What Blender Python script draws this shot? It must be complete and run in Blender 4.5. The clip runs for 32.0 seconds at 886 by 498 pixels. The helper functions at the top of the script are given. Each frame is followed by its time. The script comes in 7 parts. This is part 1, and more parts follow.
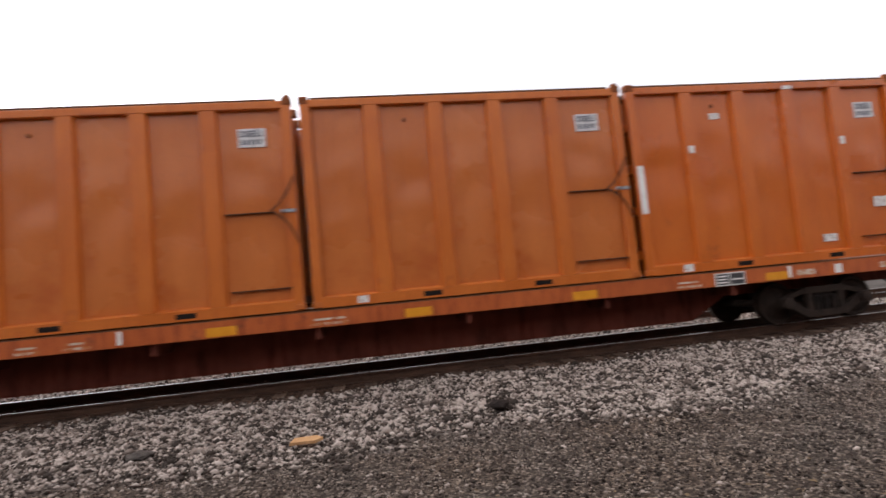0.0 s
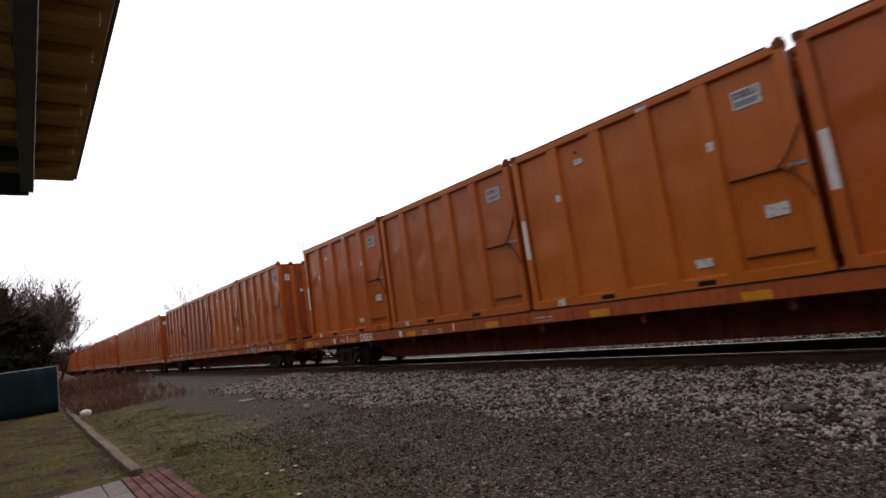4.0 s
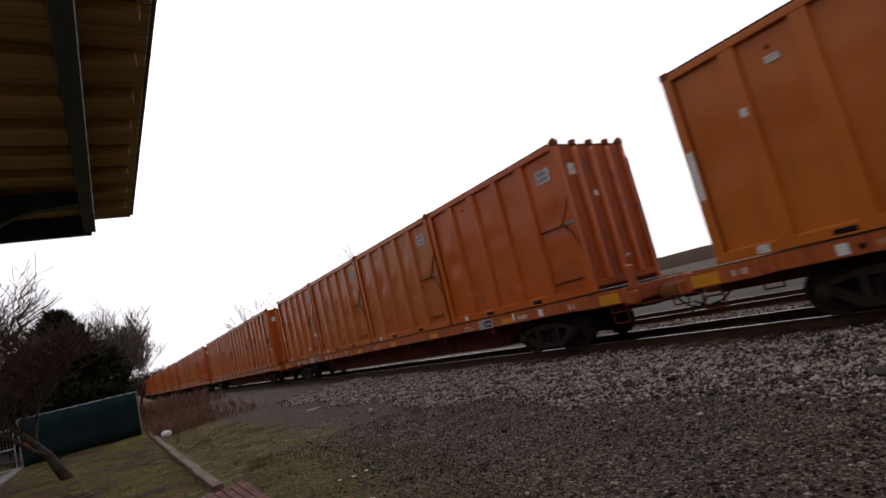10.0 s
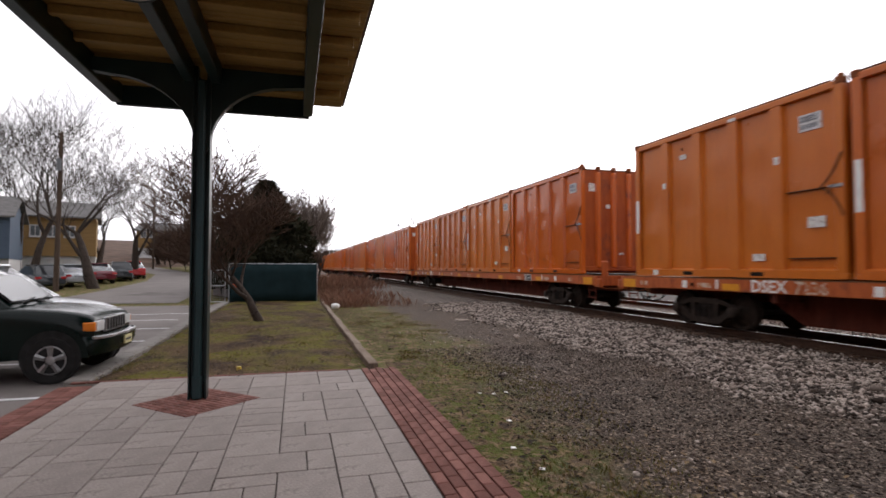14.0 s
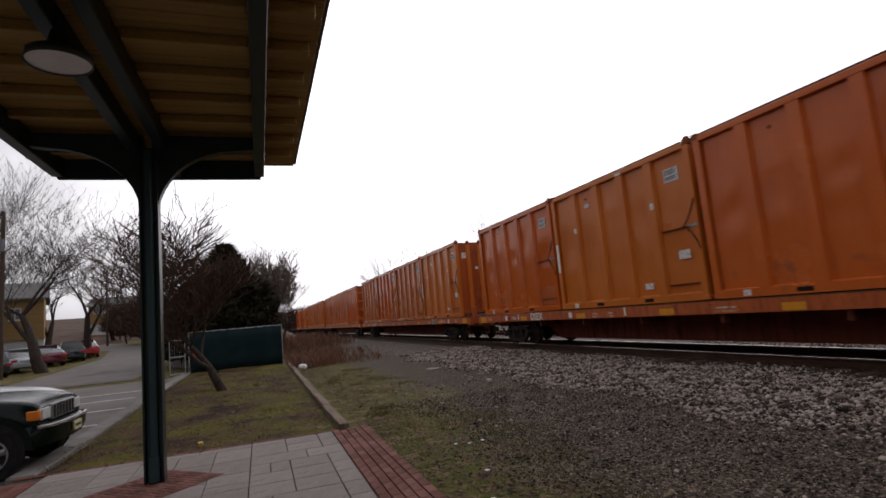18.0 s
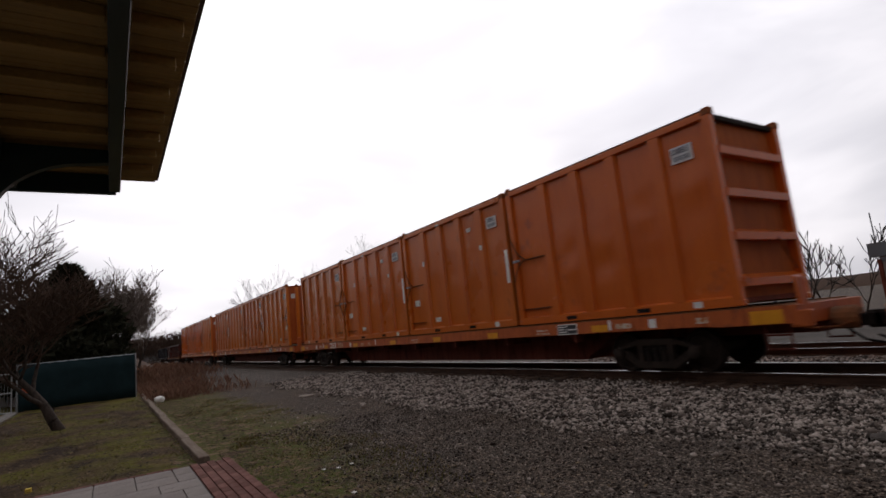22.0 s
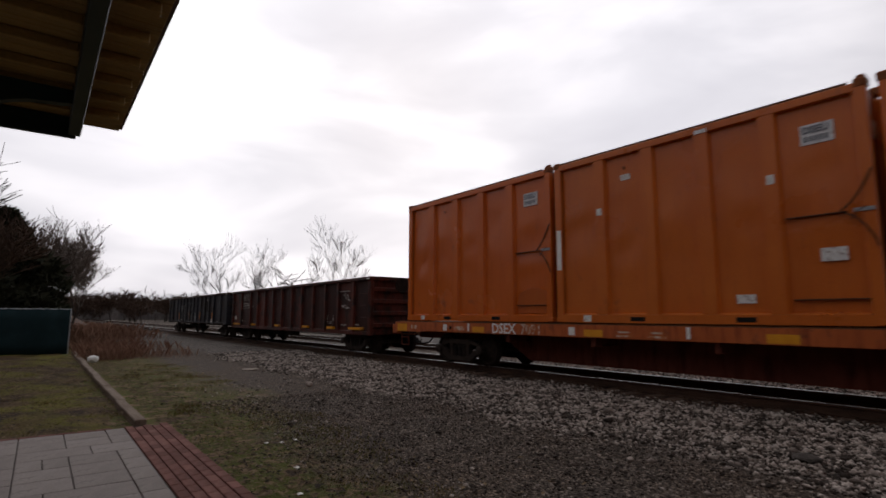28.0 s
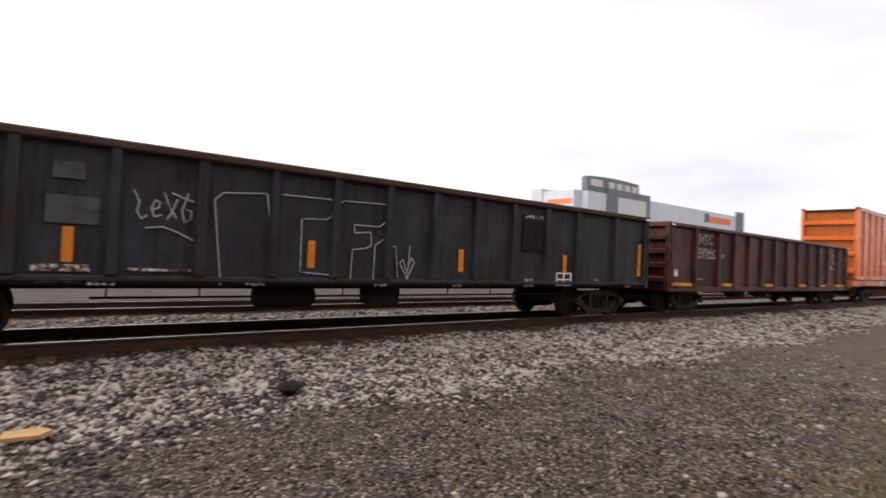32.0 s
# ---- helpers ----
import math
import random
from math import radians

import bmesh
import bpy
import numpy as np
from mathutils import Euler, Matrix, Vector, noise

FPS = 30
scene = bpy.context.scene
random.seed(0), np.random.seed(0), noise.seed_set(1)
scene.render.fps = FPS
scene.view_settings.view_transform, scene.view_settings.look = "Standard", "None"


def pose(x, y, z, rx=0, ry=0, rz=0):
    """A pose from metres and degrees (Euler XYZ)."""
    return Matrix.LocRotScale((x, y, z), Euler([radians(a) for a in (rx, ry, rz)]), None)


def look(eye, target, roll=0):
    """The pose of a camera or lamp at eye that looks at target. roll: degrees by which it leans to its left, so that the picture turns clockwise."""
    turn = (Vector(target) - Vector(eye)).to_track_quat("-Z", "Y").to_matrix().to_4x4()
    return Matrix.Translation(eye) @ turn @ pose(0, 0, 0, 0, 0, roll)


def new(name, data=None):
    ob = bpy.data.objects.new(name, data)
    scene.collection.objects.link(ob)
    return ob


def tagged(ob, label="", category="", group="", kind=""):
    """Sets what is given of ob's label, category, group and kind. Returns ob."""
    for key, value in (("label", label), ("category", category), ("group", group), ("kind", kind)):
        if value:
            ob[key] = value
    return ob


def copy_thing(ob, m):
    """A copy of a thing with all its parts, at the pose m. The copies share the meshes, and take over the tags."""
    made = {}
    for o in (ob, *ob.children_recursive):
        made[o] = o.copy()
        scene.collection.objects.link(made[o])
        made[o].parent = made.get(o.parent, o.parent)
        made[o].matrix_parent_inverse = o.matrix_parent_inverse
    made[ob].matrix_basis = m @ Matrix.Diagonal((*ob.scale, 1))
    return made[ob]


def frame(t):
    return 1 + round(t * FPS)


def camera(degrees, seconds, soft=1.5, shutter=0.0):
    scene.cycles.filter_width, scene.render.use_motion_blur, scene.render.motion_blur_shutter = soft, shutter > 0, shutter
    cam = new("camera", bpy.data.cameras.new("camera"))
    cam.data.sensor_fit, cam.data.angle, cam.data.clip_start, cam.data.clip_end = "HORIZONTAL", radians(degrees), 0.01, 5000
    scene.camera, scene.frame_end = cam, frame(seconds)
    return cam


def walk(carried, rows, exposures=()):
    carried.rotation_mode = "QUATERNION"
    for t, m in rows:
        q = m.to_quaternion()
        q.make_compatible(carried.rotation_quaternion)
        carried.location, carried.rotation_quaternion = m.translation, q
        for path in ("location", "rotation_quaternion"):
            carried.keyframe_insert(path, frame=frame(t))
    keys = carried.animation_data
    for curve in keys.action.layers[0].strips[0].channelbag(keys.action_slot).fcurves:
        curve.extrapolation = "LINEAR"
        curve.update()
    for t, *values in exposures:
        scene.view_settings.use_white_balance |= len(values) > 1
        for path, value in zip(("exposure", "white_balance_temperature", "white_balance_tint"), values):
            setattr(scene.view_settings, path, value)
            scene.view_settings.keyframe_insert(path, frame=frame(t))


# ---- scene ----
cam = camera(79.62, 32.0, soft=1.6, shutter=0.2)
PATH = [
    (0.0, pose(-0.038, 0.218, 1.543, 94.31, 5.39, -8.66)),
    (0.5, pose(-0.019, 0.249, 1.514, 95.65, 5.41, -3.29)),
    (1.0, pose(0.066, 0.242, 1.501, 98.31, 5.51, -1.55)),
    (1.5, pose(0.005, 0.242, 1.515, 97.79, 3.66, -3.67)),
    (2.0, pose(-0.063, 0.274, 1.518, 97.85, 4.66, -6.95)),
    (2.5, pose(-0.018, 0.231, 1.519, 99.54, 7.44, 12.98)),
    (2.9, pose(-0.047, 0.222, 1.543, 98.15, 11.46, 42.01)),
    (3.0, pose(-0.083, 0.178, 1.554, 97.79, 12.96, 45.44)),
    (3.5, pose(-0.141, 0.122, 1.566, 98.05, 9.86, 55.13)),
    (4.0, pose(-0.166, 0.053, 1.561, 97.27, 8.04, 51.78)),
    (4.5, pose(-0.179, 0.053, 1.583, 98.22, 6.31, 57.60)),
    (6.5, pose(-0.219, 0.069, 1.564, 98.04, 3.79, 58.30)),
    (7.0, pose(-0.319, 0.097, 1.576, 98.50, 5.44, 58.91)),
    (7.5, pose(-0.304, 0.092, 1.583, 97.00, 6.81, 57.26)),
    (8.0, pose(-0.241, 0.070, 1.606, 92.48, 2.66, 60.16)),
    (8.5, pose(-0.348, 0.074, 1.609, 91.94, 5.32, 60.64)),
    (9.0, pose(-0.331, 0.138, 1.598, 91.72, 9.25, 59.24)),
    (9.5, pose(-0.320, 0.168, 1.585, 96.01, 12.25, 58.14)),
    (10.0, pose(-0.189, 0.070, 1.584, 97.80, 13.58, 57.50)),
    (10.5, pose(-0.197, 0.061, 1.582, 98.08, 13.50, 58.03)),
    (11.0, pose(-0.256, 0.111, 1.603, 96.37, 9.24, 56.43)),
    (11.5, pose(-0.252, 0.157, 1.587, 91.13, 8.12, 41.21)),
    (12.0, pose(-0.097, 0.426, 1.511, 89.34, 9.57, 38.05)),
    (12.3, pose(-0.206, 0.352, 1.539, 88.64, 7.86, 38.50)),
    (12.5, pose(-0.267, 0.269, 1.574, 89.14, 8.18, 43.00)),
    (13.0, pose(-0.366, 0.147, 1.637, 91.82, 5.29, 55.99)),
    (13.5, pose(-0.375, 0.012, 1.622, 90.30, 0.35, 64.91)),
    (14.0, pose(-0.407, -0.031, 1.615, 92.02, -0.10, 73.93)),
    (14.5, pose(-0.416, -0.029, 1.632, 93.30, 3.07, 76.62)),
    (15.0, pose(-0.422, -0.014, 1.619, 93.61, 2.96, 76.88)),
    (15.5, pose(-0.433, -0.019, 1.631, 94.05, 1.84, 76.70)),
    (17.5, pose(-0.335, 0.041, 1.603, 95.11, 4.89, 70.24)),
    (18.0, pose(-0.420, 0.036, 1.622, 96.96, 5.08, 70.58)),
    (18.5, pose(-0.356, 0.025, 1.598, 97.72, 5.49, 67.77)),
    (19.0, pose(-0.267, 0.017, 1.595, 97.41, 4.86, 66.24)),
    (19.5, pose(-0.342, 0.040, 1.592, 97.37, 4.33, 61.58)),
    (20.0, pose(-0.338, 0.049, 1.601, 97.29, 4.10, 56.35)),
    (20.5, pose(-0.294, 0.044, 1.602, 97.68, 4.63, 54.58)),
    (21.0, pose(-0.223, 0.030, 1.586, 98.10, 4.35, 55.72)),
    (21.5, pose(-0.219, 0.039, 1.585, 98.04, 6.12, 56.26)),
    (22.0, pose(-0.196, 0.043, 1.586, 98.34, 5.83, 57.72)),
    (22.5, pose(-0.236, 0.042, 1.587, 98.88, 4.98, 58.94)),
    (23.0, pose(-0.266, 0.030, 1.576, 98.50, 3.79, 55.79)),
    (23.5, pose(-0.253, 0.040, 1.576, 98.42, 3.57, 51.42)),
    (24.0, pose(-0.209, 0.027, 1.574, 98.28, 4.34, 53.03)),
    (24.5, pose(-0.215, 0.016, 1.573, 98.02, 2.64, 55.30)),
    (25.0, pose(-0.259, 0.017, 1.584, 97.51, 2.29, 56.82)),
    (25.5, pose(-0.267, 0.017, 1.592, 97.54, 3.15, 58.38)),
    (27.5, pose(-0.305, -0.058, 1.574, 97.48, 0.86, 57.91)),
    (28.0, pose(-0.259, -0.071, 1.539, 97.22, -0.15, 52.37)),
    (28.5, pose(-0.285, 0.059, 1.531, 97.24, 1.01, 45.58)),
    (29.0, pose(-0.420, 0.189, 1.526, 99.05, -2.70, 30.85)),
    (29.2, pose(-0.483, 0.260, 1.540, 97.12, -4.40, 30.27)),
    (29.5, pose(-0.648, 0.358, 1.550, 94.75, -3.44, 29.71)),
    (29.6, pose(-0.704, 0.391, 1.553, 93.34, -3.87, 29.49)),
    (30.0, pose(-0.852, 0.630, 1.515, 90.97, -2.68, 25.63)),
    (30.6, pose(-0.795, 0.809, 1.554, 93.12, -5.22, 5.06)),
    (31.0, pose(-0.956, 0.894, 1.489, 93.75, -5.78, -13.46)),
    (31.2, pose(-0.881, 0.933, 1.437, 92.99, -4.22, -17.91)),
    (31.3, pose(-0.879, 0.984, 1.455, 92.14, -3.72, -21.13)),
    (31.5, pose(-0.877, 1.002, 1.503, 90.81, -4.22, -26.82)),
    (31.6, pose(-0.867, 1.063, 1.515, 90.61, -3.96, -30.16)),
    (31.8, pose(-0.830, 1.080, 1.535, 90.80, -3.25, -31.60)),
    (32.0, pose(-0.789, 1.098, 1.555, 91.03, -2.51, -37.82)),
]
walk(cam, PATH, exposures=[(0.0, 0.72), (1.0, 0.95), (2.0, 0.74), (3.0, 0.52), (4.0, -0.42), (5.0, -0.55), (7.0, -0.92), (8.0, -0.90), (9.0, -0.55), (10.0, -0.65), (11.0, -0.80), (12.0, 0.25), (13.0, 0.50), (14.0, 0.30), (15.0, -0.18), (18.0, -0.52), (19.0, -0.70), (21.0, -0.80), (23.0, -0.98), (28.5, -1.06), (29.5, -0.98), (31.0, 0.20), (32.0, 0.70)])

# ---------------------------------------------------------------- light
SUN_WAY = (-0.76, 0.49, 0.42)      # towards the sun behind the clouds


def build_world():
    w = bpy.data.worlds.new("overcast_sky")
    scene.world = w
    w.use_nodes = True
    nt = w.node_tree
    nt.nodes.clear()
    out = nt.nodes.new("ShaderNodeOutputWorld")
    sky = nt.nodes.new("ShaderNodeTexSky")
    sky.sky_type, sky.sun_disc = "NISHITA", False
    sky.sun_elevation, sky.sun_rotation = radians(25), radians(-57)
    sky.air_density, sky.dust_density = 1.0, 3.0
    bg1 = nt.nodes.new("ShaderNodeBackground")
    bg1.inputs["Strength"].default_value = 0.05
    nt.links.new(sky.outputs[0], bg1.inputs["Color"])
    co = nt.nodes.new("ShaderNodeTexCoord")
    mp = nt.nodes.new("ShaderNodeMapping")
    mp.inputs["Scale"].default_value = (1.0, 1.0, 3.2)
    mp.inputs["Rotation"].default_value = (0, 0, radians(20))
    nt.links.new(co.outputs["Generated"], mp.inputs["Vector"])
    n1 = nt.nodes.new("ShaderNodeTexNoise")
    n1.inputs["Scale"].default_value, n1.inputs["Detail"].default_value, n1.inputs["Roughness"].default_value = 2.0, 5, 0.45
    n1.inputs["Distortion"].default_value = 0.35
    nt.links.new(mp.outputs[0], n1.inputs["Vector"])
    ramp = nt.nodes.new("ShaderNodeValToRGB")
    e = ramp.color_ramp.elements
    e[0].position, e[0].color = 0.30, (0.72, 0.705, 0.77, 1)
    e[1].position, e[1].color = 0.60, (1.14, 1.10, 1.15, 1)
    mid = e.new(0.45)
    mid.color = (0.87, 0.85, 0.91, 1)
    nt.links.new(n1.outputs["Fac"], ramp.inputs[0])
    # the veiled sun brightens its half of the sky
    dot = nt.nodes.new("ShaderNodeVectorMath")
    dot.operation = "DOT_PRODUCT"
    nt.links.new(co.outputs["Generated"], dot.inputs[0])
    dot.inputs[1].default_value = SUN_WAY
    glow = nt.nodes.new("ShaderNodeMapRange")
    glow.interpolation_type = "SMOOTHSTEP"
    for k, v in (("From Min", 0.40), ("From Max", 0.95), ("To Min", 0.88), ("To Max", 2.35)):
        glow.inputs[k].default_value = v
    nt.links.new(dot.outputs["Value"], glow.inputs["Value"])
    # an overcast sky is darker towards the horizon
    sep = nt.nodes.new("ShaderNodeSeparateXYZ")
    nt.links.new(co.outputs["Generated"], sep.inputs[0])
    rise = nt.nodes.new("ShaderNodeMapRange")
    for k, v in (("From Min", 0.0), ("From Max", 1.0), ("To Min", 0.90), ("To Max", 1.06)):
        rise.inputs[k].default_value = v
    nt.links.new(sep.outputs["Z"], rise.inputs["Value"])
    both = nt.nodes.new("ShaderNodeMath")
    both.operation = "MULTIPLY"
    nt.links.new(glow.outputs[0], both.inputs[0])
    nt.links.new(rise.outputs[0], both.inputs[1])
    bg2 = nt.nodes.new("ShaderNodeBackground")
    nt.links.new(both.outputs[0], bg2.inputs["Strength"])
    nt.links.new(ramp.outputs[0], bg2.inputs["Color"])
    mix = nt.nodes.new("ShaderNodeMixShader")
    mix.inputs[0].default_value = 0.9
    nt.links.new(bg1.outputs[0], mix.inputs[1])
    nt.links.new(bg2.outputs[0], mix.inputs[2])
    nt.links.new(mix.outputs[0], out.inputs["Surface"])


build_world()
sun_data = bpy.data.lights.new("sun", "SUN")
sun_data.energy, sun_data.angle, sun_data.color = 0.3, radians(20), (1.0, 0.96, 0.9)
sun_lamp = new("sun", sun_data)
sun_lamp.matrix_world = look((-76, 49, 42), (0, 0, 0))


# ---------------------------------------------------------------- materials
def material(name, colours, scale=4.0, rough=0.7, metal=0.0, bump=0.15, fine=60.0, island=0.0, objects=0.0,
             stretch=(1, 1, 1), stains=None, stain_scale=1.2, stain_at=0.55, spec=None, coat=0.0, streak=0.0):
    """Noise between the colours at one scale, a finer grain and bump, and stains of another colour."""
    m = bpy.data.materials.new(name)
    m.use_nodes = True
    nt = m.node_tree
    b = nt.nodes["Principled BSDF"]
    co = nt.nodes.new("ShaderNodeTexCoord")
    mp = nt.nodes.new("ShaderNodeMapping")
    mp.inputs["Scale"].default_value = stretch
    nt.links.new(co.outputs["Object"], mp.inputs["Vector"])
    n1 = nt.nodes.new("ShaderNodeTexNoise")
    n1.inputs["Scale"].default_value, n1.inputs["Detail"].default_value = scale, 6
    nt.links.new(mp.outputs[0], n1.inputs["Vector"])
    ramp = nt.nodes.new("ShaderNodeValToRGB")
    els = ramp.color_ramp.elements
    while len(els) < len(colours):
        els.new(0.5)
    for i, c in enumerate(colours):
        els[i].position = 0.3 + 0.4 * i / max(1, len(colours) - 1)
        els[i].color = (*c, 1)
    fac = n1.outputs["Fac"]
    if island or objects:
        src = nt.nodes.new("ShaderNodeNewGeometry") if island else nt.nodes.new("ShaderNodeObjectInfo")
        rnd = src.outputs["Random Per Island"] if island else src.outputs["Random"]
        ma = nt.nodes.new("ShaderNodeMath")
        ma.operation = "MULTIPLY_ADD"
        nt.links.new(rnd, ma.inputs[0])
        ma.inputs[1].default_value = island or objects
        ma.inputs[2].default_value = -0.5 * (island or objects)
        ad = nt.nodes.new("ShaderNodeMath")
        ad.operation = "ADD"
        nt.links.new(fac, ad.inputs[0])
        nt.links.new(ma.outputs[0], ad.inputs[1])
        fac = ad.outputs[0]
    nt.links.new(fac, ramp.inputs[0])
    col = ramp.outputs[0]
    n2 = nt.nodes.new("ShaderNodeTexNoise")
    n2.inputs["Scale"].default_value, n2.inputs["Detail"].default_value = fine, 4
    nt.links.new(mp.outputs[0], n2.inputs["Vector"])
    grain = nt.nodes.new("ShaderNodeMixRGB")
    grain.blend_type = "OVERLAY"
    grain.inputs[0].default_value = 0.35
    nt.links.new(col, grain.inputs[1])
    nt.links.new(n2.outputs["Fac"], grain.inputs[2])
    col = grain.outputs[0]
    if stains:
        n3 = nt.nodes.new("ShaderNodeTexNoise")
        n3.inputs["Scale"].default_value, n3.inputs["Detail"].default_value = stain_scale, 8
        n3.inputs["Roughness"].default_value = 0.65
        nt.links.new(mp.outputs[0], n3.inputs["Vector"])
        r3 = nt.nodes.new("ShaderNodeValToRGB")
        r3.color_ramp.elements[0].position, r3.color_ramp.elements[1].position = stain_at, stain_at + 0.12
        nt.links.new(n3.outputs["Fac"], r3.inputs[0])
        mx = nt.nodes.new("ShaderNodeMixRGB")
        nt.links.new(r3.outputs[0], mx.inputs[0])
        nt.links.new(col, mx.inputs[1])
        mx.inputs[2].default_value = (*stains, 1)
        col = mx.outputs[0]
    if streak:      # upright runs of dirt and worn paint
        mp4 = nt.nodes.new("ShaderNodeMapping")
        mp4.inputs["Scale"].default_value = (3.2, 3.2, 0.40)
        nt.links.new(co.outputs["Object"], mp4.inputs["Vector"])
        n4 = nt.nodes.new("ShaderNodeTexNoise")
        n4.inputs["Scale"].default_value, n4.inputs["Detail"].default_value, n4.inputs["Roughness"].default_value = 2.2, 7, 0.7
        nt.links.new(mp4.outputs[0], n4.inputs["Vector"])
        r4 = nt.nodes.new("ShaderNodeValToRGB")
        r4.color_ramp.elements[0].position, r4.color_ramp.elements[0].color = 0.36, (1 - streak, 1 - 1.25 * streak, 1 - 1.3 * streak, 1)
        r4.color_ramp.elements[1].position, r4.color_ramp.elements[1].color = 0.52, (1, 1, 1, 1)
        nt.links.new(n4.outputs["Fac"], r4.inputs[0])
        m4 = nt.nodes.new("ShaderNodeMixRGB")
        m4.blend_type = "MULTIPLY"
        m4.inputs[0].default_value = 1
        nt.links.new(col, m4.inputs[1])
        nt.links.new(r4.outputs[0], m4.inputs[2])
        col = m4.outputs[0]
    nt.links.new(col, b.inputs["Base Color"])
    b.inputs["Metallic"].default_value = metal
    b.inputs["Specular IOR Level"].default_value = spec if spec is not None else (0.12 if rough > 0.7 else 0.4)
    b.inputs["Coat Weight"].default_value = coat
    rr = nt.nodes.new("ShaderNodeMapRange")
    rr.inputs["To Min"].default_value, rr.inputs["To Max"].default_value = max(0.03, rough - 0.12), min(1, rough + 0.12)
    nt.links.new(n1.outputs["Fac"], rr.inputs["Value"])
    nt.links.new(rr.outputs[0], b.inputs["Roughness"])
    if bump:
        bp = nt.nodes.new("ShaderNodeBump")
        bp.inputs["Strength"].default_value, bp.inputs["Distance"].default_value = bump, 0.02
        nt.links.new(n2.outputs["Fac"], bp.inputs["Height"])
        nt.links.new(bp.outputs[0], b.inputs["Normal"])
    return m


PAINT = [
    material("bright_orange_paint", [(0.50, 0.110, 0.013), (0.59, 0.147, 0.018)], 0.7, 0.30, 0, 0.04, 90, stains=(0.30, 0.085, 0.022), stain_scale=0.9, stain_at=0.62, spec=0.45, streak=0.07),
    material("faded_rose_orange_paint", [(0.47, 0.127, 0.027), (0.56, 0.168, 0.038)], 0.6, 0.26, 0, 0.04, 90, stains=(0.45, 0.11, 0.020), stain_scale=0.7, stain_at=0.55, spec=0.45, streak=0.07),
    material("amber_orange_paint", [(0.53, 0.134, 0.012), (0.62, 0.174, 0.018)], 0.7, 0.32, 0, 0.04, 90, stains=(0.42, 0.13, 0.025), stain_scale=1.1, stain_at=0.62, spec=0.45, streak=0.07),
    material("red_orange_paint", [(0.52, 0.104, 0.013), (0.61, 0.137, 0.018)], 0.7, 0.24, 0, 0.04, 90, stains=(0.26, 0.07, 0.03), stain_scale=0.8, stain_at=0.60, spec=0.45, streak=0.07),
    material("patchy_orange_paint", [(0.40, 0.095, 0.018), (0.50, 0.135, 0.026)], 0.6, 0.32, 0, 0.04, 90, stains=(0.30, 0.19, 0.12), stain_scale=0.55, stain_at=0.57, spec=0.45, streak=0.07),
]
TRIM_PAINT = material("orange_rib_paint", [(0.50, 0.122, 0.018), (0.58, 0.158, 0.024)], 0.9, 0.34, 0, 0.05, 90, stains=(0.36, 0.085, 0.022), stain_scale=1.1, stain_at=0.60, spec=0.4, streak=0.10)
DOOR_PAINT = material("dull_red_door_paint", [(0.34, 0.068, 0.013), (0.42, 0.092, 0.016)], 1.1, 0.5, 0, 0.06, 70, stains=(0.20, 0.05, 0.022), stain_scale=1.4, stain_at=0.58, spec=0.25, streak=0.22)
STICKER = material("worn_white_sticker", [(0.66, 0.64, 0.60), (0.80, 0.79, 0.76)], 9, 0.6, 0, 0.05, stains=(0.20, 0.10, 0.06), stain_scale=14.0, stain_at=0.52)
ROPE = material("grimy_tarred_rope", [(0.065, 0.030, 0.017), (0.13, 0.060, 0.032)], 12, 0.9, 0, 0.4)
SPRAY = material("thin_grey_spray_paint", [(0.27, 0.265, 0.26), (0.44, 0.435, 0.43)], 5, 0.8, 0, 0, stains=(0.13, 0.125, 0.12), stain_scale=5.0, stain_at=0.52)
GREY_PATCH = material("dull_grey_touch_up", [(0.046, 0.046, 0.049), (0.072, 0.072, 0.076)], 3, 0.7, 0, 0.05, stains=(0.034, 0.033, 0.036), stain_scale=4.0, stain_at=0.5)
ORANGE_TAG = material("orange_upright_reflector", [(0.58, 0.165, 0.006), (0.68, 0.215, 0.010)], 6, 0.5, 0, 0.05)
# Dusty and matte; colour also darkened to offset the bright sky on this end.
END_PAINT = material("dusty_dimmed_orange_end", [(0.30, 0.078, 0.016), (0.38, 0.105, 0.020)], 1.2, 0.65, 0, 0.08, 60, stains=(0.20, 0.06, 0.025), stain_scale=1.6, stain_at=0.58, spec=0.15, streak=0.25)
PATCH_PAINT = material("fresh_red_orange_patch", [(0.44, 0.088, 0.010), (0.50, 0.112, 0.013)], 1.5, 0.35, 0, 0.05, 80, spec=0.4, streak=0.1)
SILL = material("orange_sill_paint", [(0.42, 0.090, 0.018), (0.51, 0.120, 0.024)], 1.5, 0.5, 0, 0.08, 60, stains=(0.16, 0.05, 0.025), stain_scale=2.0, stain_at=0.60, streak=0.45)
DECK_DIRT = material("dirty_deck_steel", [(0.14, 0.08, 0.05), (0.30, 0.12, 0.05)], 3, 0.85, 0, 0.3)
MAROON = material("maroon_underframe", [(0.10, 0.028, 0.018), (0.17, 0.045, 0.028)], 2, 0.75, 0, 0.2, streak=0.45)
BLACK_STEEL = material("grimy_black_steel", [(0.011, 0.0085, 0.0075), (0.027, 0.020, 0.0165)], 5, 0.8, 0.0, 0.3)
WHEEL_STEEL = material("brown_wheel_steel", [(0.019, 0.014, 0.0115), (0.042, 0.029, 0.022)], 6, 0.75, 0.0, 0.2)
RAIL_SIDE = material("brown_rail_steel", [(0.045, 0.028, 0.02), (0.09, 0.05, 0.033)], 7, 0.75, 0.3, 0.25, stretch=(0.3, 1, 1))
